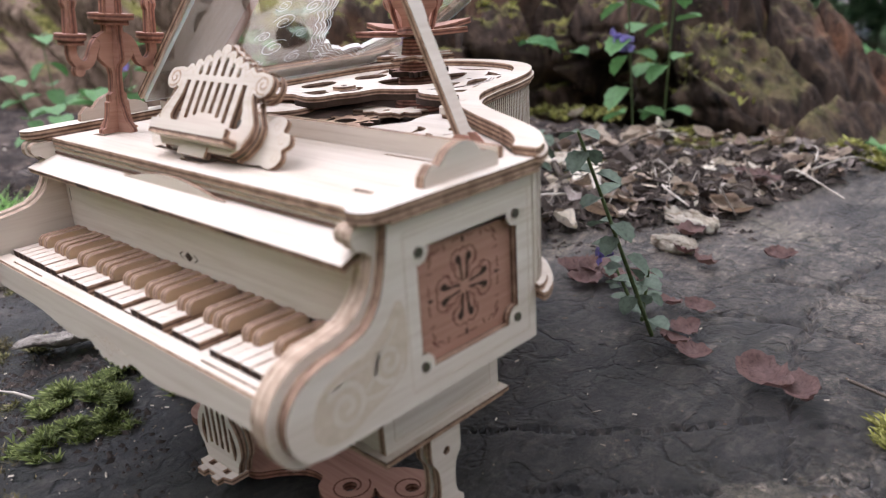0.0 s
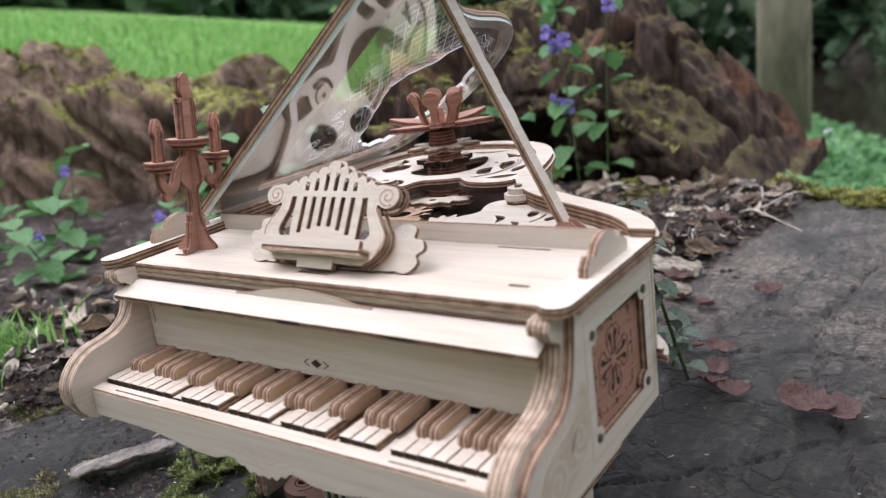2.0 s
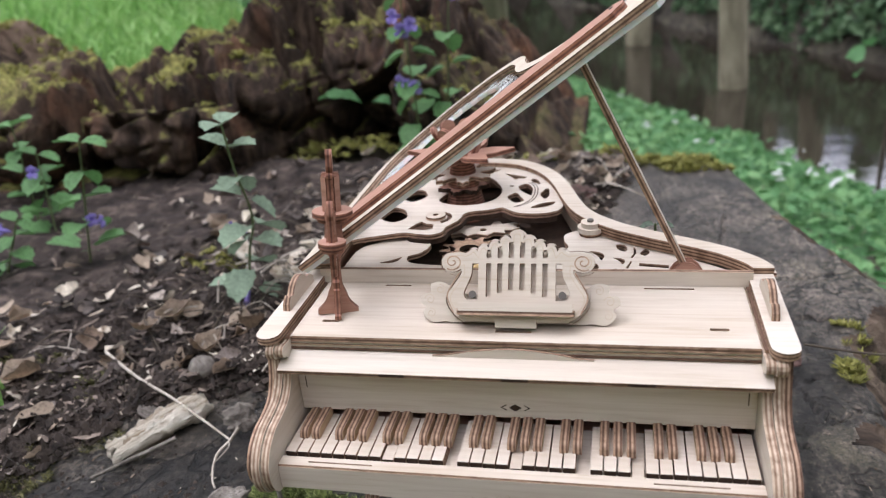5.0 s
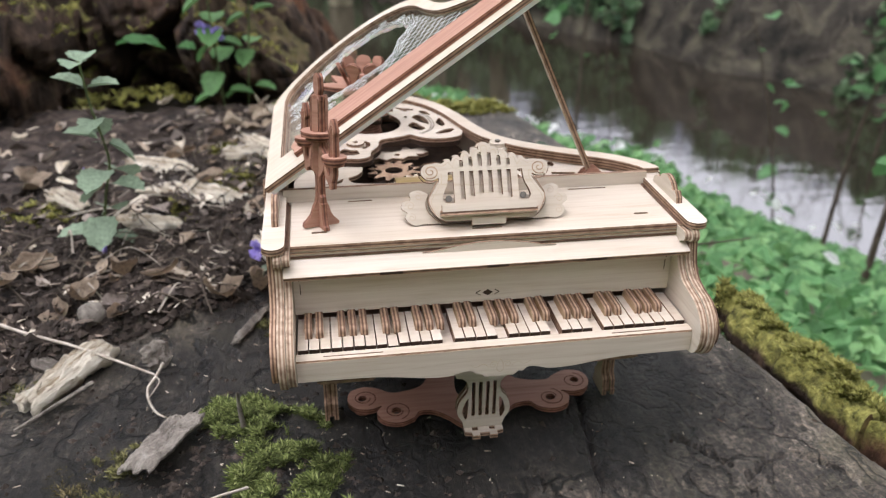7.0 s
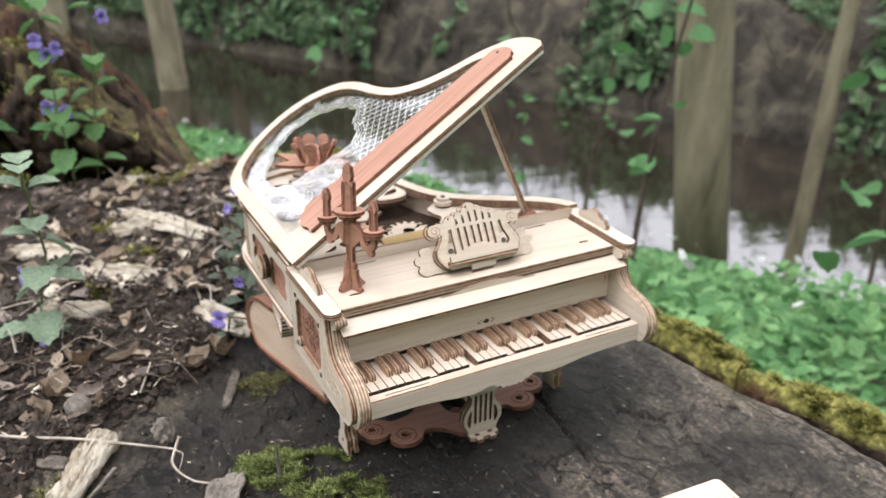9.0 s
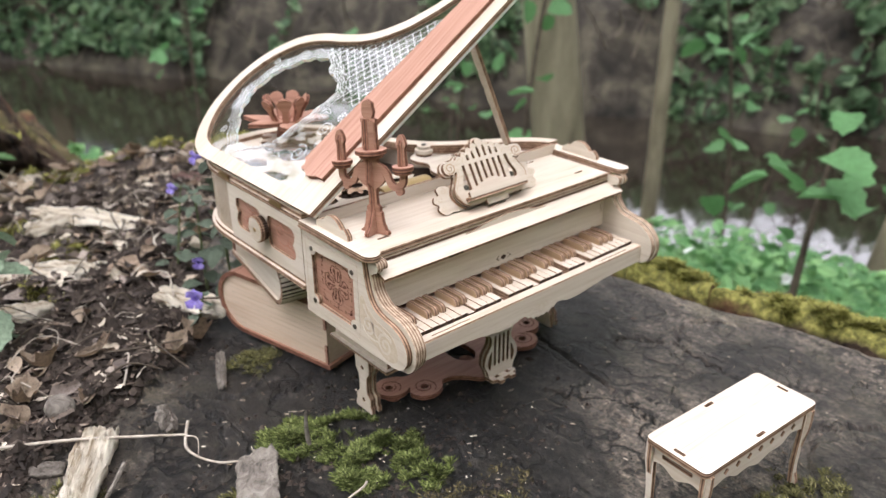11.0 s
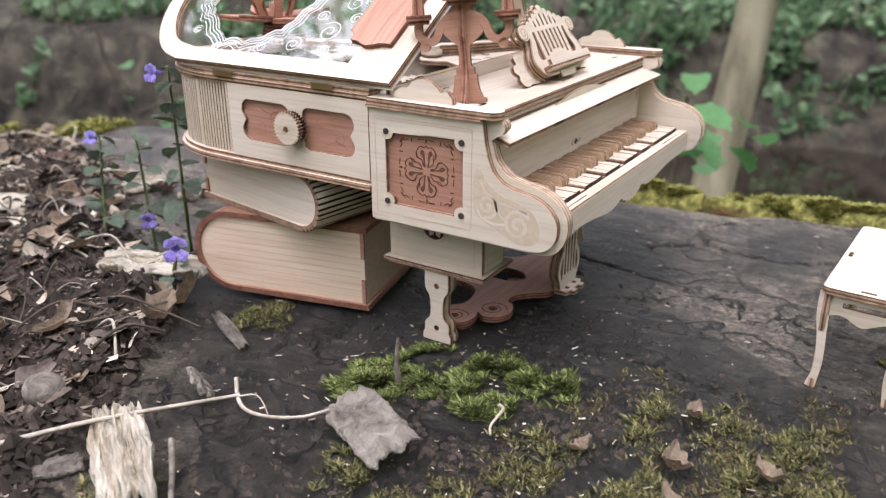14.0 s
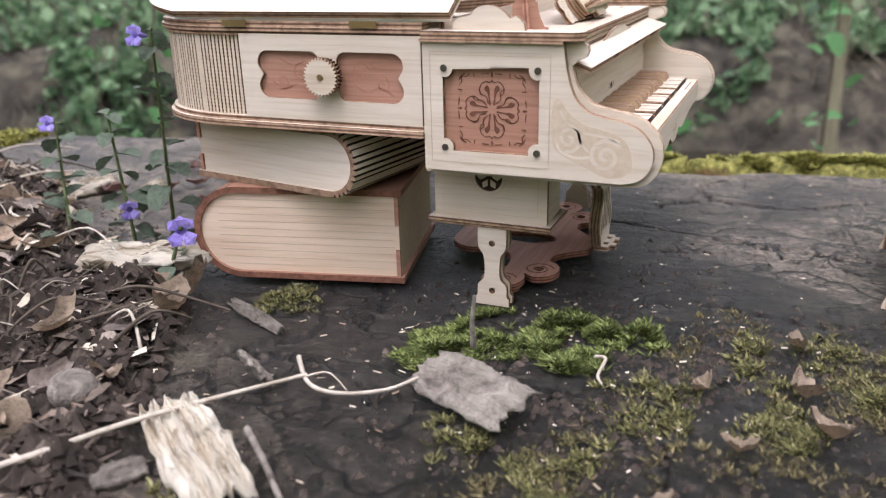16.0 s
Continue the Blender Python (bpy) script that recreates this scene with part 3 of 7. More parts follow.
plate("front_bridge", piano, bridge, 2.4, TOP(115.2), holes=[curve([(38.5, 84), (42, 83.5), (43.5, 79), (42, 76), (39, 79)], 3, True), curve([(49, 74), (51.5, 79), (53.4, 76), (51.5, 71.5)], 3, True),
      [(46.2, 82), (47.4, 78), (47.4, 74), (45.6, 69), (44.8, 69.6), (46.2, 74), (46.2, 78)], [(42.6, 58), (44.6, 65.5), (45.4, 65), (43.6, 58)], [(48.5, 63.6), (61, 61.6), (61, 58.6), (48.5, 60.6)],
      drop(40, 66, 120, 7, 4), drop(37, 54, 60, 7, 3.6), drop(30, 72, 120, 10, 5), drop(28, 58, 60, 9, 4.6), drop(72, 55, 150, 8, 4), rrect(17, 48, 24, 52, 1)])
left_plate = curve([(-88, 44), (-88, 76), (-80, 87), (-70, 92), (-58, 93.5), (-53, 90), (-52, 82), (-55, 75), (-60, 71), (-58, 64.5), (-50, 62), (-40, 61), (-34, 60), (-22, 44)], 4)
plate("left_bridge", piano, left_plate, 2.4, TOP(114.6), holes=[drop(-67, 66, 35, 10, 4.4), drop(-44, 54, 0, 9, 4), rrect(-84, 50, -76, 54, 1), drop(-58, 54, 20, 10, 4)])
part("bridge_knob", disc_bm(6.2 * K, 2.4 * K, 24), FACE, piano, "", TOP(119.4, 26, 97))
part("bridge_knob", disc_bm(4.6 * K, 2.4 * K, 24), FACE, piano, "", TOP(121.8, 26, 97))
part("bridge_screw", disc_bm(1.6 * K, 1.0 * K, 14), STEEL, piano, "", TOP(124.2, 26, 97))
part("bridge_post", disc_bm(5.4 * K, 3 * K, 20), EDGE, piano, "", TOP(116.8, 26, 97))

# winding knob on the tail side
plate("winding_wheel", piano, gear(90.4, 102.6, 7.9, 30, 0.9), 3.0, SIDE(-106.0), label="round toothed plywood winding wheel")
plate("winding_wheel_back", piano, gear(90.4, 102.6, 7.4, 30, 1.1), 2.6, SIDE(-103.0), (EDGE, BURNT_AND_SHADE))
part("winding_spindle", disc_bm(1.4 * K, 5.2 * K, 6), BRASS, piano, "", SIDE(-106.4, 90.4, 102.6))
part("hinge_plate", plate_mesh("hinge_plate", rect(66, 122.0, 78, 124.6), 0.8, (BRASS, BRASS)), None, piano, "small brass hinge", SIDE(-101.6))
part("hinge_plate", plate_mesh("hinge_plate", rect(128, 122.0, 140, 124.6), 0.8, (BRASS, BRASS)), None, piano, "small brass hinge", SIDE(-101.6))

# lid, hinged on the bass side
LIDM = Matrix.Translation((-99.5 * K, 0, 125.6 * K)) @ Matrix.Rotation(radians(-35.6), 4, "Y")
back = curve([(0, 166), (5, 180), (18, 193), (38, 202), (62, 203.5), (86, 196), (106, 178), (115, 156), (119, 130), (125, 110), (138, 93), (154, 81), (173, 70), (187, 57), (192.5, 44), (193, 32)], 6)
back = [(u * 0.985, v) for u, v in back]
LIDO = [(0, 35)] + back + [(187, 27), (60, 32.5)]
opening = [(9, 62)] + curve([(9, 160), (13, 175), (24, 186), (40, 193.5), (61, 195), (82, 188), (99, 172), (107, 153), (111, 128), (117.5, 106), (131, 87.5), (146, 76), (160, 68), (168, 60)], 6) + [(168, 54)]
lid = plate("lid", piano, LIDO, 3.0, LIDM, holes=[opening], label="open curved plywood lid frame")
red = [(20, 44.6)] + [(24, 44.3), (172, 37.2)] + curve([(172, 37.2), (173.5, 40), (176, 41.6), (177, 47), (175, 53), (172, 57)], 3) + [(30, 70), (27, 70)] + curve([(27, 70), (24, 66.5), (21, 67), (20, 62), (18, 57), (20, 50)], 3)
redp = plate("lid_panel", lid, red, 2.6, Matrix.Translation((0, 0, 3.0 * K)), (BROWN, BEDGE), label="long red-brown stained panel")
part("lid_rivet", disc_bm(1.0 * K, 0.4 * K, 10), STEEL, redp, "", Matrix.Translation((171.5 * K, 51 * K, 2.6 * K)))
hole = []
random.seed(11)
hb = curve([(20, 148), (34, 168), (48, 178), (62, 180), (80, 172), (93, 155), (98, 136), (88, 120), (80, 103), (64, 104), (48, 110), (32, 116), (22, 128)], 10, True)
for i, p in enumerate(hb):
    f = 22.0 * i / len(hb)
    s = 1.03 - 0.050 * abs(math.sin(math.pi * f)) ** 0.6 - 0.028 * (int(f) % 2) + 0.008 * random.uniform(-1, 1)
    hole.append((60 + (p[0] - 60) * s, 142 + (p[1] - 142) * s))
pane_o = offset(LIDO, 1.0)
pane = plate("acrylic_pane", lid, pane_o, 2.0, Matrix.Translation((0, 0, -2.3 * K)), (ACRYLIC, FROST), holes=[hole], label="clear acrylic sheet with a printed lattice and a torn-edged opening")
pane.visible_shadow = False
prints = []
for off in (1.0, 2.6, 4.4, 6.6):
    c = offset([(x, y) for x, y in hole] if area2(hole) > 0 else list(reversed(hole)), off)
    prints.append([(60 + (x - 60), 142 + (y - 142) ) for x, y in c] + [c[0]])


def in_poly(p, poly):
    c = False
    for (x1, y1), (x2, y2) in zip(poly, poly[1:] + poly[:1]):
        if (y1 > p[1]) != (y2 > p[1]) and p[0] < (x2 - x1) * (p[1] - y1) / (y2 - y1) + x1:
            c = not c
    return c


lattice_zone = [(70, 72), (98, 70), (140, 62), (146, 72), (128, 88), (116, 106), (110, 128), (105, 146), (100, 136), (92, 119), (85, 98), (72, 96)]
for zone, step, ang in ((lattice_zone, 5.0, 52), (lattice_zone, 5.0, -38)):
    ca, sa = math.cos(radians(ang)), math.sin(radians(ang))
    for k in range(-60, 60):
        run = []
        for t in range(-160, 320, 2):
            p = (100 + t * ca - k * step * sa, 100 + t * sa + k * step * ca)
            if in_poly(p, zone):
                run.append(p)
            elif len(run) > 1:
                prints.append(run)
                run = []
            else:
                run = []
for cx, cy, r, s in ((30, 88, 7, 1), (50, 84, 6, -1), (20, 104, 5, 1), (96, 162, 4, 1), (56, 189, 3, 1), (40, 98, 4, -1), (60, 94, 5, 1), (18, 84, 4, -1), (16, 122, 4, 1), (62, 78, 4, 1), (40, 78, 4, -1), (14, 150, 3, 1), (24, 172, 3, -1), (84, 182, 3, 1)):
    prints.append(spiral(cx, cy, 0.8, r, 40 * cx, 1.8 * s, 24))
part("lattice_print", strips_mesh("lattice_print", prints, 0.34, 0.08, PRINT), None, lid, "thin whitish printed lattice and scrolls", Matrix.Translation((0, 0, -0.28 * K)))


# prop stick: from the right bridge up to the lid
foot = Vector((68, 56, 118.5))
tip = Vector((24.5, 55, 211))
d = (tip - foot)
L = d.length
zax = d.normalized()
xax = Vector((0, 1, 0)).cross(zax).normalized()
yax = zax.cross(xax)
pm = Matrix.Translation(foot * K) @ Matrix((xax, yax, zax)).transposed().to_4x4()
pm = pm @ Matrix(((0, 0, 1, -1.3 * K), (1, 0, 0, 0), (0, 1, 0, 0), (0, 0, 0, 1)))
st = []
for i in range(41):
    f = i / 40
    w = 2.7 + (0.8 * abs(math.sin(f * 24)) if 0.42 < f < 0.9 else 0.0)
    st.append((w, f * L))
plate("prop_stick", piano, mirror(st)[:len(st)] + [(-2.5, f * L) for f in (1.0, 0.75, 0.5, 0.25, 0.0)], 2.6, pm, label="slim wavy-edged plywood prop stick")
for dx in (-2.8, 1.6):
    plate("prop_bracket", piano, [(61, 117.4), (75, 117.4), (73, 120.5), (70, 123), (66, 123), (63, 120.5)], 1.4, FRONT(0, 55 + dx + 1.6, 0), (BROWN, BEDGE))

# music rest
rest = thing("music_rest", "pale lyre-shaped plywood music rest standing on the piano deck", "music stand",
             Matrix.Translation((1.0 * K, 4.0 * K, 118.6 * K)) @ Matrix.Rotation(radians(-31), 4, "X"))
half = [(0, 1.0), (22.5, 1.0)] + curve([(22.5, 1.5), (26, 4), (29.5, 9), (29.8, 14), (27, 19), (24.2, 24), (24.0, 26.5)], 4) + arc(28.0, 30.0, 4.9, 230, 420, 10) + [(25, 35), (22.4, 34.4)]
for cx, top, w in ((19.0, 34.6, 2.0), (14.5, 36.4, 2.25), (9.7, 38.4, 2.35), (4.85, 40.6, 2.4)):
    half += arc(cx, top, w, 20, 160, 5)
half += arc(0, 42.6, 3.0, 20, 90, 4)
RS = lambda pts: [(x * 0.91, y * 0.80) for x, y in pts]
slotsr = []
for cx, top, low_end in ((2.42, 40.0, 16.4), (7.27, 37.8, 14.9), (12.1, 36.0, 13.2)):
    for s in (-1, 1):
        slotsr.append(rrect(cx * s - 1.1, low_end, cx * s + 1.1, 29.4, 0.3, 2))
        slotsr.append(rrect(cx * s - 1.05, 32.0, cx * s + 1.05, top, 0.6, 2))
for s in (-1, 1):
    slotsr.append([(x * s, y) for x, y in [(16.6, 11.6)] + curve([(21.4, 11.6), (22.8, 14), (21.8, 18), (19.8, 23), (19.2, 29.4)], 3) + [(16.6, 29.4)]])
slotsr = [RS(h) for h in slotsr]
half = RS(half)
plate("lyre_front", rest, mirror(half), 2.4, FRONT(0, -2.6, 0), holes=slotsr)
rim_line = offset(mirror(half), -1.3)
part("rest_outline", strips_mesh("rest_outline", [rim_line + rim_line[:1]], 0.35, 0.08, ENGRAVE), None, rest, "", FRONT(0, -5.0, 0))
plate("lyre_back", rest, offset(mirror(half), 0.9), 2.4, FRONT(0, -0.1, 0), holes=slotsr[:12], label="back layer closing the sides of the lyre")
wing = [(0, 0.5)] + [(25, 0.5)] + curve([(28, 1), (32, 0.2), (35, 2), (36.5, 5), (35.5, 7.5), (38, 10), (37, 13.5), (33.8, 14.2), (34, 18), (30.5, 19.5), (27, 18), (22, 14)], 3) + [(0, 14)]
plate("wing_plate", rest, mirror([(x * 1.04, y * 0.85) for x, y in wing]), 2.0, FRONT(0, 2.2, 0), label="lobed plywood back plate with engraved flowers")
for s in (-1, 1):
    sc = [spiral(28.0 * s, 30.0, 0.6, 4.2, 90, 1.6 * s, 26), [(x * s, y) for x, y in curve([(24.6, 25), (27.6, 19.5), (30, 13), (27, 5)], 5)]]
    part("scroll_engraving", strips_mesh("scroll_engraving", [RS(q) for q in sc], 0.5, 0.1, EDGE), None, rest, "", FRONT(0, -5.0, 0))
    part("wing_engraving", strips_mesh("wing_engraving", [spiral(34.8 * s, 4.0, 0.5, 2.0, 0, 1.3, 16), spiral(35.4 * s, 9.4, 0.5, 2.2, 60, 1.3, 16), spiral(31.4 * s, 13.6, 0.5, 2.0, 0, 1.3, 16)], 0.35, 0.08, ENGRAVE), None, rest, "", FRONT(0, 0.2, 0))
    part("rest_screw", disc_bm(1.5 * K, 0.8 * K, 14), STEEL, rest, "", FRONT(17.6 * s, -2.6, 11.4))
plate("rest_shelf", rest, rrect(-22.5, 0, 22.5, 5.0, 0.8, 3), 2.4, TOP(3.0, 0, -10.0))
plate("rest_lip", rest, rrect(-22, 0, 22, 3.4, 0.6, 3), 2.0, FRONT(0, -8.2, 4.6), (FACE, EDGE))
plate("rest_foot", rest, rect(-8, -1.5, 8, 2), 2.4, FRONT(0, -3.2, 0))

# candelabrum
cand = thing("candelabrum", "red-brown plywood candelabrum with three candles on the piano deck", "candle holder", TOP(118.1, -75.5, 12.0) @ Matrix.Rotation(radians(-6), 4, "X") @ Matrix.Rotation(radians(2.6), 4, "Y") @ Matrix.Rotation(radians(18), 4, "Z"))
BR = (BROWN, BEDGE)
prof = [(8.6, 0), (8.6, 1.6), (7.0, 2.2)] + curve([(6.6, 3.4), (5.6, 6.0), (5.0, 10.0), (5.0, 11.6)], 3) + [(4.0, 12.0), (4.0, 14.6)] + curve([(2.6, 15.6), (2.4, 22), (3.0, 24.5)], 3) + [(4.6, 25.5)] + curve([(6.4, 27), (8.6, 29.5), (7.2, 33), (8.8, 36)], 3) + [(4.2, 38), (4.2, 44)]
plate("stem_plate", cand, mirror([(0, 0)] + prof + [(0, 44)]), 2.6, SIDE(-1.3), BR)
prof2 = [(8.4, 0), (8.4, 1.8)] + curve([(7.6, 2.6), (5.0, 5.5), (3.6, 9.5), (2.2, 13.5), (2.2, 24.5), (4.2, 28), (3.4, 38), (4.0, 44)], 3)
plate("stem_cross_plate", cand, mirror([(0, 0)] + prof2 + [(0, 44)]), 2.6, FRONT(0, 1.3, 0), BR)
arm_o = ribbon(curve([(5, 36), (9, 33), (11.8, 27.5), (15.6, 26.0), (19.2, 29), (19.4, 34)], 5), 3.4)
for s in (-1, 1):
    plate("arm", cand, [(x * s, y) for x, y in arm_o], 2.4, SIDE(-1.2), BR)
    plate("arm_drop", cand, circle(17 * s, 24.2, 2.2, 12), 2.4, SIDE(-1.2), BR)
    plate("drip_tray", cand, circle(0, 19.2 * s, 5.4, 20), 2.2, TOP(35.2), BR)
    plate("drip_tray_rim", cand, circle(0, 19.2 * s, 4.4, 20), 1.8, TOP(33.4), BR)
    cnd = mirror([(0, 37.4), (2.4, 37.4), (2.0, 46)] + curve([(2.0, 46), (2.9, 48), (2.3, 50.5), (1.2, 52.6), (0, 53.4)], 3))
    plate("candle", cand, [(x + 19.2 * s, y) for x, y in cnd], 2.4, SIDE(-1.2), BR)
    plate("candle_cross", cand, mirror([(0, 37.4), (2.2, 37.4), (1.8, 46), (2.3, 48.4), (1.0, 51), (0, 51.6)]), 2.4, FRONT(0, 19.2 * s + 1.2, 0), BR)
plate("centre_tray", cand, circle(0, 0, 8.2, 24), 2.2, TOP(42.4), BR)
plate("centre_tray_rim", cand, circle(0, 0, 6.2, 24), 1.8, TOP(40.4), BR)
cc = [(0, 44.6), (4.4, 44.6), (4.0, 58), (4.6, 58.4), (4.6, 60)] + curve([(2.2, 60.4), (3.4, 63), (3.0, 66), (2.6, 68.2), (0, 69.6)], 4)
plate("centre_candle", cand, mirror(cc), 2.6, SIDE(-1.3), BR)
plate("centre_candle_cross", cand, mirror([(0, 44.6), (3.8, 44.6), (3.4, 58), (3.4, 60.2), (0, 60.2)]), 2.6, FRONT(0, 1.3, 0), BR)
for a in (45, 135, 225, 315):
    part("candle_side", plate_mesh("candle_side", rect(-1.4, 44.6, 1.4, 59), 1.2, BR), None, cand, "", Matrix.Rotation(radians(a), 4, "Z") @ FRONT(0, -2.6, 0))

# rose ornament over the tail
rosa = thing("flower_ornament", "red-brown plywood flower with pointed petals above the piano tail", "ornament", TOP(121.4, -46, 150))
def lobed(r, n, deep, turn=0.0):
    """A leafy star outline: n pointed lobes with nicked sides."""
    out = []
    for k in range(n):
        for f, q in ((0.0, 1.0), (0.12, 0.84), (0.2, 0.90), (0.34, 1 - deep), (0.5, 1 - deep * 1.15), (0.66, 1 - deep), (0.8, 0.90), (0.88, 0.84)):
            a = 2 * math.pi * (k + f) / n + turn
            out.append((r * q * math.cos(a), r * q * math.sin(a)))
    return out


plate("leaf_disc", rosa, lobed(15, 7, 0.30), 2.4, TOP(2.0), (BROWN, BURNT_AND_SHADE))
plate("leaf_disc", rosa, lobed(19, 7, 0.42, 0.4), 2.4, TOP(9.0), (FACE, EDGE))
part("stand_core", disc_bm(12.5 * K, 34 * K, 18, -15 * K, 6 * K), BEDGE, rosa)
pet = curve([(3, -3), (9, -5.6), (17, -6.2), (24, -3.2), (30, 0), (24, 3.2), (17, 6.2), (9, 5.6), (3, 3)], 4)
for k in range(6):
    part("petal", plate_mesh("petal", pet + [(1, 0)], 2.4, BR), None, rosa, "", TOP(19.5 + 0.5 * (k % 2)) @ Matrix.Rotation(radians(k * 60 + 8), 4, "Z") @ Matrix.Rotation(radians(-4 - 3 * (k % 2)), 4, "Y"))
up_pet = mirror([(0, 0), (2.2, 0)] + curve([(2.2, 0), (2.0, 4), (1.7, 8), (2.6, 11), (4.4, 13.5), (4.2, 16.4), (2.4, 18), (0, 18.6)], 3))
for k in range(7):
    part("upright_petal", plate_mesh("upright_petal", up_pet, 2.2, BR), None, rosa, "", TOP(21.5) @ Matrix.Rotation(radians(k * 51.4 + 20), 4, "Z") @ Matrix.Translation((0, -6.5 * K, 0)) @ Matrix.Rotation(radians(16 + 8 * (k % 2)), 4, "X") @ FRONT(0, 0, 0))
part("bud", disc_bm(3.4 * K, 9 * K, 10, 21 * K, 2.0 * K), BROWN, rosa)

# underneath: keybed boxes, legs, pedal lyre, scrolled base
for sgn in (-1, 1):
    x0 = -80 if sgn < 0 else 56
    box = plate("keybed_box", piano, rect(1, 40, 52, 65), 2.6, SIDE(-80 if sgn < 0 else 77.4), holes=[circle(27, 59, 6.2, 22)])
    plate("keybed_rosette", box, circle(27, 59, 6.4, 22), 0.8, Matrix.Translation((0, 0, 1.2 * K)), (BURNT_AND_SHADE, BURNT_AND_SHADE))
    for k in range(6):
        a = k * 60
        plate("rosette_petal", box, [(27 + 5.0 * math.cos(radians(a + q)) * f, 59 + 5.0 * math.sin(radians(a + q)) * f) for q, f in ((0, 0.25), (-20, 0.8), (0, 1.1), (20, 0.8))], 0.5,
              Matrix.Translation((0, 0, (0.6 if sgn < 0 else 1.6) * K)), (FACE, FACE))
    part("box_engraving", strips_mesh("box_engraving", [[(5, 43), (48, 43)], [(5, 43), (5, 63)], [(48, 43), (48, 63)], circle(27, 59, 7.6, 24) + [(34.6, 59)]], 0.3, 0.06, ENGRAVE), None, box, "",
         Matrix.Translation((0, 0, (-0.12 if sgn < 0 else 2.6) * K)))
    plate("keybed_box_front", piano, rect(x0 + 2.7, 40.1, x0 + 21.2, 64.8), 2.4, FRONT(0, 3.7, 0))
    plate("keybed_box_back", piano, rect(x0 + 2.7, 40.1, x0 + 21.2, 64.8), 2.4, FRONT(0, 51.2, 0))
    plate("keybed_box_inner", piano, rect(4, 40, 49, 65), 2.6, SIDE(-58.6 if sgn < 0 else 56))
    plate("box_moulding", piano, rect(-82.5 if sgn < 0 else 54, -1.2, -54 if sgn < 0 else 82.5, 54.5), 1.6, TOP(38.4))
    plate("box_moulding_lower", piano, rect(-81.2 if sgn < 0 else 55, 0, -55 if sgn < 0 else 81.2, 53), 1.6, TOP(36.8), (FACE, EDGE))
    lh = [(25.4 + 6.6, 36.8), (25.4 - 6.6, 36.8)] + curve([(18.8, 30), (19.2, 27), (21.4, 23.5), (22.0, 17), (21.4, 12.5), (18.8, 9.5), (18.6, 5), (17.6, 3.5)], 3) + [(17.6, 0), (33.2, 0)] + curve([(33.2, 3.5), (32.2, 5), (32.0, 9.5), (29.4, 12.5), (28.8, 17), (29.4, 23.5), (31.6, 27), (32, 30)], 3)
    leg = plate("leg", piano, lh, 2.4, SIDE(-80.4 if sgn < 0 else 78.0), holes=[circle(25.4, 29.4, 1.5, 10), circle(25.4, 7.0, 1.5, 10)])
    plate("leg_core", leg, offset(lh if area2(lh) > 0 else list(reversed(lh)), -1.4), 2.4, Matrix.Translation((0, 0, (2.4 if sgn < 0 else -2.4) * K)), (EDGE, EDGE))
    plate("leg_back", leg, lh, 2.4, Matrix.Translation((0, 0, (4.8 if sgn < 0 else -4.8) * K)))
plate("underside", piano, rect(-93, -34, 93, 50), 2.4, TOP(65.0), (BROWN, BEDGE))
plate("belly_board", piano, rect(-56, 6, 56, 50), 2.4, TOP(58.0), (BROWN, BEDGE))

lyh = [(0, 7), (9.5, 7), (10.5, 10)] + curve([(11, 12), (13.6, 17), (12.6, 24), (8.6, 30), (8.4, 35), (11, 38.5), (14, 39), (15, 42)], 3) + [(15, 62), (0, 62)]
ls = [rrect(x - 0.9, 15, x + 0.9, 36, 0.5, 2) for x in (-5.4, -1.8, 1.8, 5.4)] + [curve([(9, 13), (11, 17), (10.2, 22), (8, 26), (8.2, 18)], 3, True), curve([(-9, 13), (-11, 17), (-10.2, 22), (-8, 26), (-8.2, 18)], 3, True)]
for k, dy in enumerate((-5.5, -2.2)):
    plate("pedal_lyre", piano, mirror(lyh), 2.4, FRONT(0, dy, 0), holes=ls)
plate("pedal_lyre_core", piano, offset(mirror(lyh), -1.6), 1.0, FRONT(0, -4.4, 0), (EDGE, EDGE), holes=ls)
plate("pedal_board", piano, [(-10, -4), (-10, -11), (-6.5, -12), (-6.5, -14.5), (-2.5, -14.5), (-2.5, -12.5), (2.5, -12.5), (2.5, -14.5), (6.5, -14.5), (6.5, -12), (10, -11), (10, -4)], 2.4, TOP(5.2),
      holes=[rect(-6, -10.5, -3, -8), rect(3, -10.5, 6, -8)])
hb_ = curve([(0, -2), (9, -1), (15, 6), (22, 12), (30, 13), (34, 8), (42, 5), (50, 8), (53, 15), (50, 20), (56, 18), (64, 20), (68, 27), (66, 35), (58, 38), (50, 35), (44, 31), (34, 32), (26, 36), (22, 46), (24, 60), (16, 70), (0, 72)], 4)
base = plate("scrolled_base", piano, mirror(hb_), 3.0, TOP(1.6), BR, holes=[circle(42.5, 15, 2.6, 12), circle(-42.5, 15, 2.6, 12), circle(60, 28, 2.4, 12), circle(-60, 28, 2.4, 12), curve([(0, 18), (8, 26), (6, 44), (0, 50), (-6, 44), (-8, 26)], 4, True)],
             label="red-brown stained scrolled plywood base")
for q in (-1, 1):
    for cx, cy, r0, r1 in ((42.5, 15, 3.4, 7.4), (59, 28, 3.2, 6.8)):
        part("base_engraving", strips_mesh("base_engraving", [spiral(q * cx, cy, r0, r1, 0, 1.2 * q, 24)], 0.6, 0.1, SOFTCUT), None, base, "", Matrix.Translation((0, 0, 3.0 * K)))
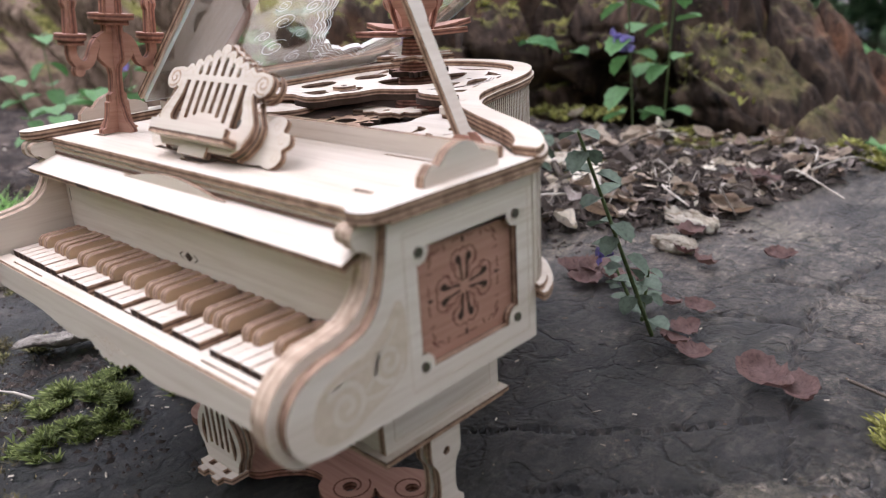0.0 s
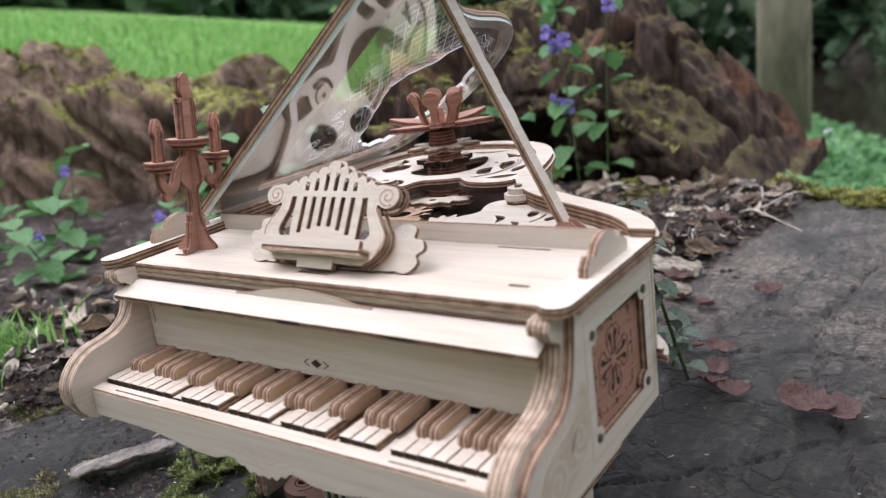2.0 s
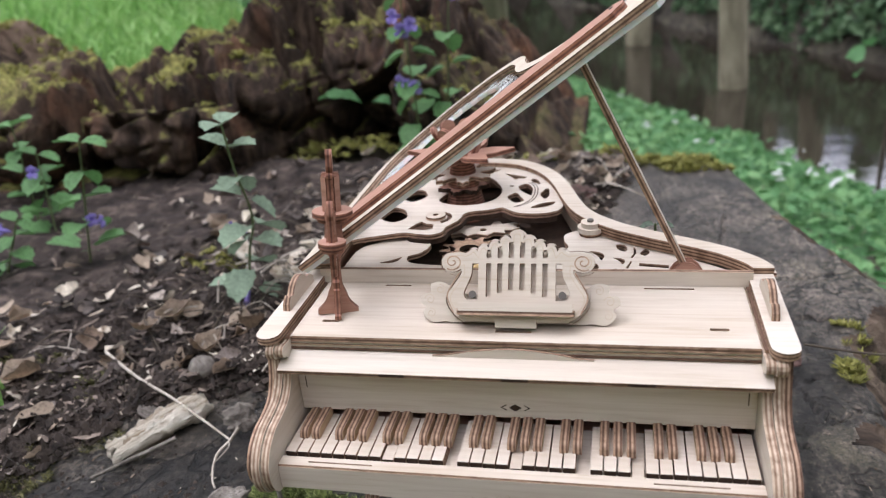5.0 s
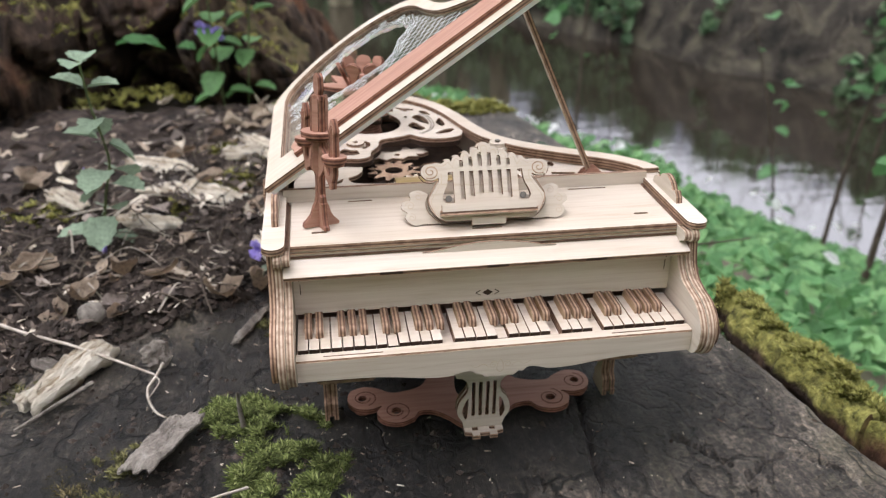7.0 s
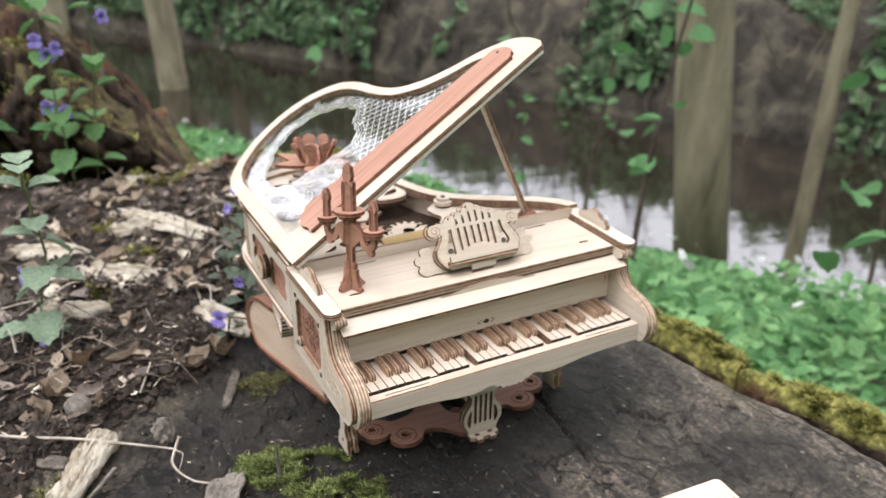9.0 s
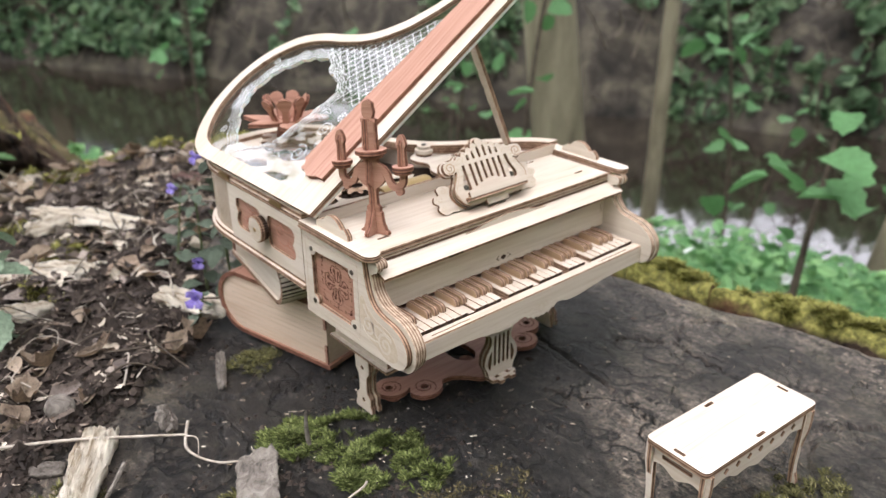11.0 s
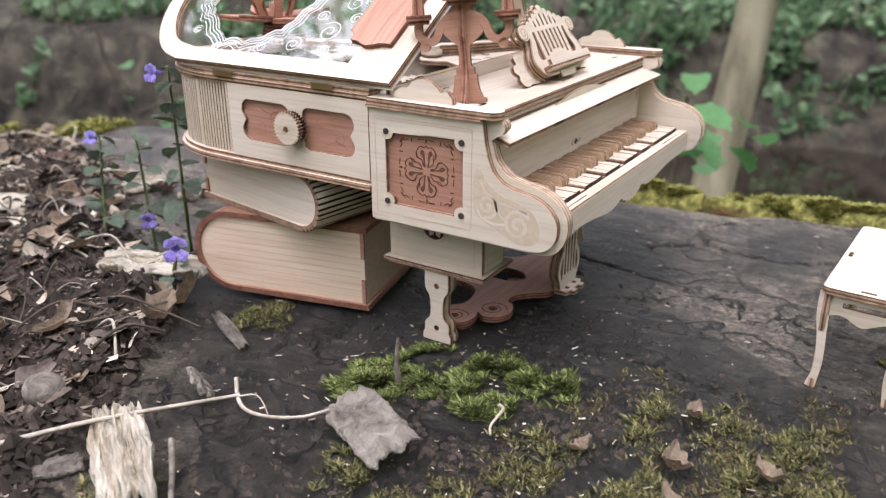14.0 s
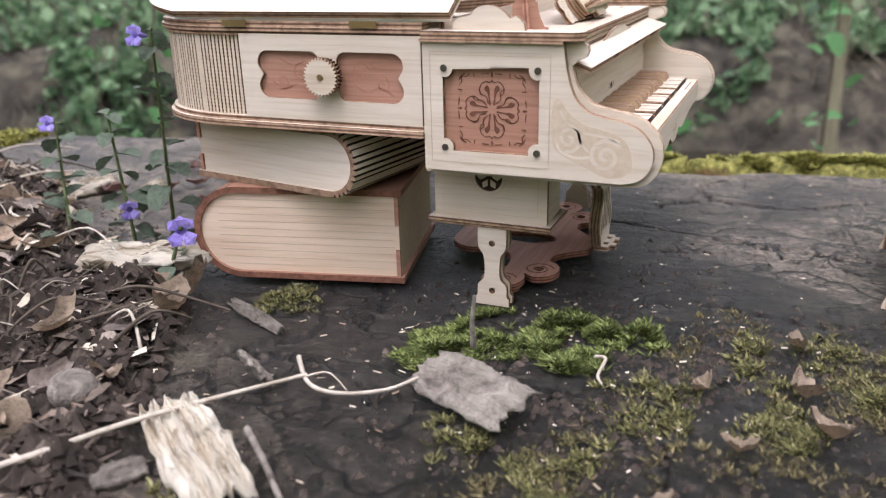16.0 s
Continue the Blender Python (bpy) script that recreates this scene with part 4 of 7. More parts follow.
for x in (-60, 60, 0):
    part("base_foot", disc_bm(5 * K, 1.6 * K, 14), BEDGE, piano, "", TOP(0, x, 24))


# ---- books under the tail ----
def book(name, label, m, length, height, depth, cover, page, flip):
    """Lies flat: v runs from the fore edge (0) to the round spine; the end with the page block faces -x."""
    b = thing(name, label, "book", m)
    r = height / 2
    o = [(-2, 0), (length - r, 0)] + fluted(arc(length - r, r, r, -90, 90, 20), 2.9 if flip < 0 else 5.2, -1.8 if flip < 0 else -0.6, 0.6 if flip < 0 else 0.3) + [(-2, height), (-2, height - 3), (length - r, height - 3)] + list(reversed(arc(length - r, r, r - 3, -90, 90, 14))) + [(-2, 3)]
    pg = [(0, 3.1), (length - r, 3.1)] + arc(length - r, r, r - 3.1, -90, 90, 14) + [(0, height - 3.1)]
    o, pg = [(q[0] * flip, *q[1:]) for q in o], [(v * flip, h) for v, h in pg]
    plate("cover", b, o, depth, SIDE(-1.6), cover)
    pb = plate("page_block", b, pg, depth - 4, SIDE(0), (page, page))
    lines = [[(2, 3 + (height - 6) * k / 11), (length - r * 0.55, 3 + (height - 6) * k / 11)] for k in range(1, 11)]
    if flip > 0:
        for ln in lines:
            part("page_line", strips_mesh("page_line", [ln], 0.25, 0.06, ENGRAVE), None, pb, "", Matrix.Translation((0, 0, -0.12 * K)))
    plate("end_tab", b, [(v * flip, h) for v, h in rect(-0.4, height * 0.62, 1.6, height - 3.2)], 1.2, SIDE(-1.0), BR)
    plate("end_tab", b, [(v * flip, h) for v, h in rect(-0.4, 3.2, 1.6, height * 0.36)], 1.2, SIDE(-1.0), BR)
    return b


def book_pose(fx, fy, sx, sy, z, flip):
    """From the fore edge corner towards the spine corner of the visible end."""
    a = math.atan2(-(sx - fx) * flip, (sy - fy) * flip)
    return Matrix.Translation((fx * K, fy * K, z * K)) @ Matrix.Rotation(a, 4, "Z")


book("lower_book", "thick plywood book with red-brown cover under the piano tail", book_pose(-73.5, 74, -96.5, 171, 1.5, 1), 102, 46, 84, (BEDGE, BROWN, BURNT_AND_SHADE), PAGES, 1)
book("upper_book", "pale plywood book with ribbed round spine on the thicker book", book_pose(-80, 178, -95, 84, 47.6, -1), 98, 31.2, 80, (EDGE, FACE, BURNT_AND_SHADE), FACE, -1)

# ---- piano stool ----
stool = thing("piano_stool", "small pale plywood piano stool with curved legs", "stool",
              Matrix.Translation((0.0138, -0.1540, 0)) @ Matrix.Rotation(radians(-3.6), 4, "Z"))
plate("seat", stool, rrect(-44.5, -17.2, 44.5, 17.2, 3.0, 4), 3.0, TOP(46.0), holes=[rrect(-3, y - 0.9, 3, y + 0.9, 0.3, 2) for y in (-14.6, 14.6)] + [rrect(x - 0.9, -3, x + 0.9, 3, 0.3, 2) for x in (-41.2, 41.2)])
ap = [(-36, 46), (-36, 36)] + curve([(-36, 36), (-26, 38), (-18, 34.5), (-9, 35), (0, 32.5), (9, 35), (18, 34.5), (26, 38), (36, 36)], 4) + [(36, 46)]
for y in (-13.6, 16.0):
    plate("apron", stool, ap, 2.4, FRONT(0, y, 0), holes=[[(x + 2.1, 41.6), (x, 43.7), (x - 2.1, 41.6), (x, 39.5)] for x in range(-27, 28, 9)])
ap2 = [(-14, 46), (-14, 35)] + curve([(-14, 35), (-8, 36.5), (0, 33), (8, 36.5), (14, 35)], 4) + [(14, 46)]
for x in (-41.6, 39.2):
    plate("end_apron", stool, ap2, 2.4, SIDE(x), holes=[rrect(-8.5, 40, 8.5, 42.6, 0.5, 2)])
lg = [(0, 46), (-5.2, 46)] + curve([(-5.3, 40), (-5.0, 34), (-3.6, 26), (-2.6, 16), (-2.8, 8), (-4.4, 2.0), (-4.6, 0)], 4) + [(-0.4, 0)] + curve([(0.0, 4), (0.8, 12), (0.6, 20), (0.1, 28), (-0.1, 36)], 4)
for sx in (-1, 1):
    for sy in (-1, 1):
        plate("leg", stool, [(-x * sx * 1.0 - 0.2 * sx, y) for x, y in lg], 2.4, Matrix.Translation((sx * 38.0 * K, 0, 0)) @ FRONT(0, sy * 14.8 + 1.2, 0))
        plate("leg_cross", stool, [(-x * sy, y) for x, y in lg], 2.4, Matrix.Translation((0, sy * 12.8 * K, 0)) @ SIDE(sx * 40.4 - 1.2))

from mathutils import bvhtree

# ---- natural materials ----
def log_top_material():
    """Old sawn wood: grey-brown fibres worn rough, black patches gathered at two spots, a net of fine checks."""
    m, n, l, b = material("weathered_log_wood")
    grain = noise_tex(n, l, coords(n, l, (120, 34, 60)), 1.0, 10, 0.78, 1.4)
    grit = noise_tex(n, l, coords(n, l), 260.0, 8, 0.85)
    blotch = noise_tex(n, l, coords(n, l), 7.5, 7, 0.62, 0.8)
    c = ramp(n, l, grain, [(0.30, (0.03, 0.024, 0.019)), (0.46, (0.14, 0.117, 0.095)), (0.58, (0.28, 0.24, 0.195)), (0.74, (0.52, 0.455, 0.37))])
    c = mix(n, l, 1.0, c, ramp(n, l, grit, [(0.36, (0.07, 0.065, 0.06)), (0.5, (0.7, 0.7, 0.7)), (0.66, (2.2, 2.1, 2.0))]), "MULTIPLY")
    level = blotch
    # lowers the blotch level around two centres, so the tone gets darker there
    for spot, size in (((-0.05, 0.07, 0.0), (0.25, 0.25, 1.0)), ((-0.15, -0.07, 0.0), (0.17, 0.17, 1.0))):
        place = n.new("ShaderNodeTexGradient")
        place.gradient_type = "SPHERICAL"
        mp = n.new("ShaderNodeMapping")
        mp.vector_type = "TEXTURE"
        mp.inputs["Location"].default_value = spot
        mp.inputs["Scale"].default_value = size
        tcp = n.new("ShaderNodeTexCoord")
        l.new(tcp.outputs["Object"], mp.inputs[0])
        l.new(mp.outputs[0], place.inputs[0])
        darker = n.new("ShaderNodeMath")
        darker.operation = "MULTIPLY_ADD"
        darker.inputs[1].default_value = -0.30
        l.new(place.outputs["Fac"], darker.inputs[0])
        l.new(level, darker.inputs[2])
        level = darker.outputs[0]
    dark_tone = ramp(n, l, darker.outputs[0], [(0.24, (0.085, 0.083, 0.083)), (0.38, (0.19, 0.186, 0.184)), (0.55, (1.0, 0.98, 0.95))])
    fibre = noise_tex(n, l, coords(n, l, (300, 34, 80), (0, 0, radians(-18))), 1.0, 5, 0.7, 0.8)
    c = mix(n, l, ramp(n, l, fibre, [(0.54, (0, 0, 0)), (0.68, (0.55, 0.55, 0.55))]), c, (0.235, 0.20, 0.165))
    fleck = noise_tex(n, l, coords(n, l), 480.0, 4, 0.75)
    c = mix(n, l, ramp(n, l, fleck, [(0.60, (0, 0, 0)), (0.67, (0.85, 0.85, 0.85))]), c, (0.40, 0.355, 0.30))
    green = noise_tex(n, l, coords(n, l), 15.0, 6, 0.7)
    gm = ramp(n, l, green, [(0.52, (0, 0, 0)), (0.74, (0.65, 0.65, 0.65))])
    c = mix(n, l, gm, c, (0.17, 0.155, 0.085))
    c = mix(n, l, 1.0, c, dark_tone, "MULTIPLY")
    dust = noise_tex(n, l, coords(n, l, (1, 0.45, 1), (0, 0, radians(-25))), 140.0, 10, 0.85)
    c = mix(n, l, ramp(n, l, dust, [(0.50, (0, 0, 0)), (0.60, (0.22, 0.22, 0.22)), (0.72, (0.75, 0.75, 0.75))]), c, (0.20, 0.175, 0.145))
    pits = noise_tex(n, l, coords(n, l), 340.0, 6, 0.8)
    c = mix(n, l, 1.0, c, ramp(n, l, pits, [(0.36, (0.25, 0.25, 0.25)), (0.50, (1, 1, 1)), (0.68, (1.5, 1.45, 1.4))]), "MULTIPLY")
    net = n.new("ShaderNodeTexVoronoi")
    net.feature = "DISTANCE_TO_EDGE"
    net.inputs["Scale"].default_value = 1.0
    warp = n.new("ShaderNodeVectorMath")
    warp.operation = "ADD"
    wn2 = n.new("ShaderNodeTexNoise")
    wn2.inputs["Scale"].default_value = 25.0
    wn2.inputs["Detail"].default_value = 4.0
    l.new(coords(n, l), wn2.inputs["Vector"])
    sc = n.new("ShaderNodeVectorMath")
    sc.operation = "SCALE"
    sc.inputs[3].default_value = 2.4
    l.new(wn2.outputs["Color"], sc.inputs[0])
    l.new(coords(n, l, (20, 8, 16), (0, 0, radians(-50))), warp.inputs[0])
    l.new(sc.outputs[0], warp.inputs[1])
    l.new(warp.outputs[0], net.inputs["Vector"])
    checks = ramp(n, l, net.outputs["Distance"], [(0.0, (0.03, 0.03, 0.03)), (0.02, (0.12, 0.12, 0.12)), (0.05, (0.9, 0.9, 0.9)), (0.10, (1, 1, 1))])
    c = mix(n, l, ramp(n, l, blotch, [(0.40, (0.12, 0.12, 0.12)), (0.58, (0.9, 0.9, 0.9))]), c, checks, "MULTIPLY")
    l.new(c, b.inputs["Base Color"])
    b.inputs["Roughness"].default_value = 0.42
    b.inputs["Specular IOR Level"].default_value = 0.55
    add = n.new("ShaderNodeMath")
    add.operation = "MULTIPLY_ADD"
    add.inputs[1].default_value = 0.5
    l.new(grit, add.inputs[0])
    l.new(grain, add.inputs[2])
    add2 = n.new("ShaderNodeMath")
    add2.operation = "MULTIPLY_ADD"
    add2.inputs[1].default_value = 0.5
    l.new(checks, add2.inputs[0])
    l.new(add.outputs[0], add2.inputs[2])
    bump(n, l, b, add2.outputs[0], 1.0, 0.004)
    return m


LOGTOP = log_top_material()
ROT = speckled("rotten_wood", [(0.32, (0.013, 0.009, 0.006)), (0.48, (0.09, 0.062, 0.043)), (0.64, (0.21, 0.152, 0.108)), (0.82, (0.37, 0.295, 0.22))], 34, 0.92, 0.008, (0.4, 1, 1), bump_s=1.0, distortion=1.2)
SOIL = speckled("leaf_mould", [(0.3, (0.010, 0.008, 0.007)), (0.5, (0.042, 0.031, 0.025)), (0.66, (0.105, 0.079, 0.063)), (0.82, (0.23, 0.185, 0.145))], 60, 0.95, 0.003, bump_s=1.0)
TURF = speckled("turf", [(0.3, (0.085, 0.17, 0.04)), (0.5, (0.17, 0.32, 0.075)), (0.7, (0.30, 0.48, 0.14))], 3.5, 0.9, 0.01)
MUD = speckled("bank_mud", [(0.3, (0.05, 0.042, 0.03)), (0.5, (0.11, 0.095, 0.065)), (0.75, (0.20, 0.18, 0.12))], 6, 0.9, 0.01)
UNDER = speckled("undergrowth", [(0.3, (0.010, 0.009, 0.007)), (0.48, (0.045, 0.038, 0.029)), (0.62, (0.098, 0.086, 0.060)), (0.80, (0.145, 0.15, 0.085))], 4.5, 0.95, 0.06)
MOSS = leafy("moss", [(0.0, (0.12, 0.115, 0.025)), (0.35, (0.21, 0.205, 0.045)), (0.7, (0.32, 0.31, 0.075)), (1.0, (0.46, 0.43, 0.14))], 0.8, 0.25)
MOSSGREEN = leafy("green_moss", [(0.0, (0.04, 0.05, 0.013)), (0.35, (0.09, 0.112, 0.027)), (0.7, (0.165, 0.20, 0.05)), (1.0, (0.36, 0.40, 0.15))], 0.85, 0.25)
MOSSDARK = leafy("olive_moss", [(0.0, (0.045, 0.042, 0.016)), (0.45, (0.105, 0.10, 0.035)), (0.8, (0.18, 0.17, 0.06)), (1.0, (0.32, 0.29, 0.14))], 0.85, 0.2)
DRABMOSS = leafy("drab_moss", [(0.0, (0.045, 0.036, 0.018)), (0.45, (0.10, 0.082, 0.036)), (0.8, (0.17, 0.145, 0.06)), (1.0, (0.32, 0.26, 0.14))], 0.85, 0.2)
DRY = leafy("dry_leaf", [(0.0, (0.15, 0.10, 0.07)), (0.25, (0.32, 0.235, 0.165)), (0.5, (0.50, 0.41, 0.31)), (1.0, (0.80, 0.72, 0.58))], 0.75, 0.12)
DARKDRY = leafy("dark_litter", [(0.0, (0.025, 0.019, 0.015)), (0.5, (0.085, 0.063, 0.048)), (1.0, (0.27, 0.21, 0.165))], 0.85, 0.08)
OLDLEAF = leafy("old_leaf", [(0.0, (0.035, 0.027, 0.022)), (0.4, (0.115, 0.09, 0.075)), (0.75, (0.24, 0.195, 0.165)), (1.0, (0.42, 0.35, 0.29))], 0.7, 0.1)
CRUMB = speckled("earth_crumbs", [(0.3, (0.014, 0.011, 0.009)), (0.55, (0.05, 0.038, 0.03)), (0.7, (0.10, 0.078, 0.062)), (0.85, (0.2, 0.165, 0.13))], 90, 0.95)
REDLEAF = leafy("red_dry_leaf", [(0.0, (0.13, 0.075, 0.062)), (0.6, (0.26, 0.155, 0.13)), (1.0, (0.38, 0.25, 0.22))], 0.55, 0.15)
PALEWOOD = speckled("splintered_wood", [(0.30, (0.14, 0.105, 0.075)), (0.39, (0.46, 0.37, 0.255)), (0.5, (0.73, 0.65, 0.52)), (0.75, (0.86, 0.81, 0.69))], 46, 0.85, 0.003, (0.3, 5, 5), bump_s=1.0)
GREYBARK = speckled("grey_bark", [(0.3, (0.075, 0.063, 0.052)), (0.45, (0.20, 0.172, 0.144)), (0.6, (0.30, 0.265, 0.222)), (0.8, (0.43, 0.385, 0.33))], 110, 0.88, 0.003, bump_s=1.0, distortion=0.8)
TWIGM = speckled("dry_stalk", [(0.3, (0.27, 0.225, 0.175)), (0.7, (0.52, 0.465, 0.39))], 120, 0.8)
LEAF = leafy("herb_leaf", [(0.0, (0.09, 0.20, 0.06)), (0.5, (0.15, 0.30, 0.10)), (1.0, (0.26, 0.43, 0.16))], 0.55, 0.3)
GREYLEAF = leafy("ivy_leaf", [(0.0, (0.17, 0.235, 0.15)), (0.5, (0.31, 0.40, 0.27)), (1.0, (0.46, 0.55, 0.40))], 0.6, 0.25)
DUSTLEAF = leafy("dull_leaf", [(0.0, (0.07, 0.09, 0.06)), (0.5, (0.13, 0.165, 0.115)), (1.0, (0.24, 0.28, 0.20))], 0.7, 0.2)
BRIGHT = leafy("bank_leaf", [(0.0, (0.09, 0.21, 0.075)), (0.5, (0.16, 0.35, 0.13)), (1.0, (0.29, 0.50, 0.20))], 0.55, 0.35)
FARLEAF = leafy("far_leaf", [(0.0, (0.06, 0.11, 0.055)), (0.5, (0.15, 0.25, 0.125)), (1.0, (0.30, 0.43, 0.23))], 0.6, 0.35)
GRASS = leafy("grass_blade", [(0.0, (0.14, 0.29, 0.065)), (0.5, (0.28, 0.50, 0.13)), (1.0, (0.46, 0.66, 0.24))], 0.6, 0.35)
PETAL = leafy("violet_petal", [(0.0, (0.26, 0.19, 0.60)), (1.0, (0.42, 0.34, 0.78))], 0.6, 0.35)
WHITEPETAL = leafy("white_petal", [(0.0, (0.62, 0.64, 0.60)), (1.0, (0.8, 0.8, 0.78))], 0.6, 0.3)
STEM = leafy("green_stem", [(0.0, (0.10, 0.13, 0.05)), (1.0, (0.16, 0.20, 0.08))], 0.7, 0.1)
BARK = speckled("tree_bark", [(0.3, (0.115, 0.10, 0.066)), (0.5, (0.24, 0.21, 0.14)), (0.75, (0.39, 0.35, 0.245))], 9, 0.9, 0.008, (1, 1, 0.3))
SCRUB = speckled("scrub_stem", [(0.3, (0.05, 0.04, 0.03)), (0.6, (0.14, 0.115, 0.085)), (0.8, (0.29, 0.24, 0.19))], 3, 0.9)
TWIGDARK = speckled("dark_twig", [(0.3, (0.04, 0.03, 0.022)), (0.7, (0.12, 0.095, 0.07))], 40, 0.9)
WATER, _n, _l, _b = material("stream_water")
_b.inputs["Base Color"].default_value = (0.022, 0.017, 0.012, 1)
_b.inputs["Roughness"].default_value = 0.04
_b.inputs["IOR"].default_value = 2.1
_b.inputs["Specular IOR Level"].default_value = 0.9
bump(_n, _l, _b, noise_tex(_n, _l, coords(_n, _l, (3, 9, 1)), 1.0, 3), 0.06, 0.03)


def nz(x, y, z=0.0, s=1.0):
    return noise.noise((x * s, y * s, z))


def smoothstep(a, b, v):
    t = min(1, max(0, (v - a) / (b - a)))
    return t * t * (3 - 2 * t)


# ---- land: one sheet from the old wood down to the stream and up the far side ----
def stream_way(x, y):
    """Metres from the log's edge towards the stream."""
    return 0.87 * (x - 0.2) + 0.49 * max(0.0, y - 0.35)


def land(x, y):
    s = stream_way(x, y)
    z = -0.055
    if s > 0:
        z -= 0.10 * smoothstep(0, 0.12, s) + 0.42 * min(s, 2.3) + 0.60 * smoothstep(2.18, 2.45, s)
    if s > 4.5:
        z += 1.05 * smoothstep(4.5, 5.3, s + 0.18 * nz(x, y, 9, 1.6)) + 0.16 * min(s - 4.5, 12.0) + 0.22 * nz(x, y, 4, 0.6) * smoothstep(4.6, 6.5, s) + 0.08 * nz(x, y, 6, 2.6)
    elif s < -1.0:
        z += 0.19 * min(12.0, -1.0 - s)
    far = max(0.0, math.hypot(x, y) - 14)
    z += 0.02 * min(far, 40)
    return z + 0.03 * nz(x, y, 0, 1.7) * min(1, abs(s) * 2 + 0.2)


def debris_edge(y):
    """The x left of which leaf mould covers the wood."""
    pts = ((-0.4, -0.40), (0.0, -0.31), (0.09, -0.262), (0.12, -0.205), (0.15, -0.150), (0.19, -0.105), (0.28, -0.080), (0.38, 0.0), (0.5, 0.035), (0.62, 0.06))
    for (y0, x0), (y1, x1) in zip(pts, pts[1:]):
        if y <= y1:
            t = max(0, (y - y0) / (y1 - y0))
            return x0 + (x1 - x0) * t
    return pts[-1][1]


def axis_steps(lo, hi, fine_lo, fine_hi, fine, grow):
    a = list(np.arange(fine_lo, fine_hi + 1e-6, fine))
    d = fine
    while a[-1] < hi:
        d *= grow
        a.append(a[-1] + d)
    d = fine
    while a[0] > lo:
        d *= grow
        a.insert(0, a[0] - d)
    return a


xs = axis_steps(-90, 90, -1.5, 2.2, 0.09, 1.16)
ys = axis_steps(-90, 90, -1.0, 2.2, 0.09, 1.16)
verts = [(x, y, land(x, y)) for y in ys for x in xs]
W = len(xs)
faces, idx = [], []
for j in range(len(ys) - 1):
    for i in range(W - 1):
        faces.append((j * W + i, j * W + i + 1, (j + 1) * W + i + 1, (j + 1) * W + i))
        cx, cy = (xs[i] + xs[i + 1]) / 2, (ys[j] + ys[j + 1]) / 2
        sw = stream_way(cx, cy)
        idx.append(0 if sw < -0.35 + 0.5 * nz(cx, cy, 2, 1.1) else (1 if sw < 3.5 else 2))
ground = new("ground", mesh_of("ground", verts, faces, [TURF, MUD, UNDER], idx, True))
tagged(ground, "grassy bank of earth sloping down to the stream", "ground", kind="structure")

wv = [(x, y, -1.27) for x, y in ((-6, 4), (4, -14), (16, -14), (16, 10), (4, 22), (-6, 22))]
water = new("water", mesh_of("water", wv, [tuple(range(6))], [WATER]))
tagged(water, "dark brown slow stream reflecting the sky", "stream", kind="structure")

# ---- the old sawn log that carries everything ----
DEEP_CRACKS = [([(0.045, 0.072), (0.0567, 0.0816), (0.095, 0.114), (0.131, 0.149), (0.16, 0.165)], 0.0016), ([(0.075, 0.232), (0.090, 0.2368), (0.1156, 0.2435), (0.146, 0.236), (0.19, 0.23)], 0.003), ([(0.085, 0.06), (0.110, 0.077), (0.138, 0.1015)], 0.0013), ([(0.15, 0.118), (0.172, 0.1306), (0.20, 0.14)], 0.0014), ([(0.07, 0.285), (0.093, 0.293), (0.132, 0.294), (0.19, 0.30)], 0.0028)]
FINE_CRACKS = [([(0.062, 0.03), (0.056, -0.01), (0.048, -0.06), (0.040, -0.10), (0.034, -0.16)], 0.0022), ([(0.13, 0.42), (0.11, 0.30), (0.12, 0.22), (0.15, 0.12)], 0.002),
          ([(-0.20, 0.085), (-0.16, 0.115), (-0.13, 0.09), (-0.11, 0.095)], 0.002), ([(-0.16, 0.115), (-0.15, 0.07), (-0.17, 0.04)], 0.0016),
          ([(0.10, -0.02), (0.125, -0.05), (0.12, -0.10), (0.145, -0.14)], 0.0018), ([(0.125, -0.05), (0.16, -0.04), (0.18, -0.07)], 0.0016),
          ([(0.02, -0.03), (0.028, -0.08), (0.02, -0.13)], 0.0014), ([(-0.04, -0.06), (-0.05, -0.11), (-0.03, -0.17)], 0.0014), ([(-0.06, 0.10), (-0.09, 0.075), (-0.12, 0.07)], 0.0014),
          ([(0.15, -0.20), (0.11, -0.16), (0.08, -0.17), (0.04, -0.20)], 0.002), ([(-0.10, -0.09), (-0.14, -0.06), (-0.19, -0.07)], 0.0015)]
CRACKS = [(curve(p, 5), w) for p, w in DEEP_CRACKS + FINE_CRACKS]


def crack_depth(x, y):
    d = 0.0
    for p, w in CRACKS:
        if not (min(q[0] for q in p) - 0.02 < x < max(q[0] for q in p) + 0.02 and min(q[1] for q in p) - 0.02 < y < max(q[1] for q in p) + 0.02):
            continue
        jx = x + 0.004 * nz(x, y, 3, 90)
        jy = y + 0.004 * nz(x, y, 7, 90)
        best = 1.0
        for (x0, y0), (x1, y1) in zip(p, p[1:]):
            vx, vy = x1 - x0, y1 - y0
            t = max(0, min(1, ((jx - x0) * vx + (jy - y0) * vy) / (vx * vx + vy * vy)))
            best = min(best, (jx - x0 - t * vx) ** 2 + (jy - y0 - t * vy) ** 2)
        best = math.sqrt(best)
        d = max(d, 0.005 * (1 - smoothstep(w * 0.2, w * 0.9, best)))
    return d


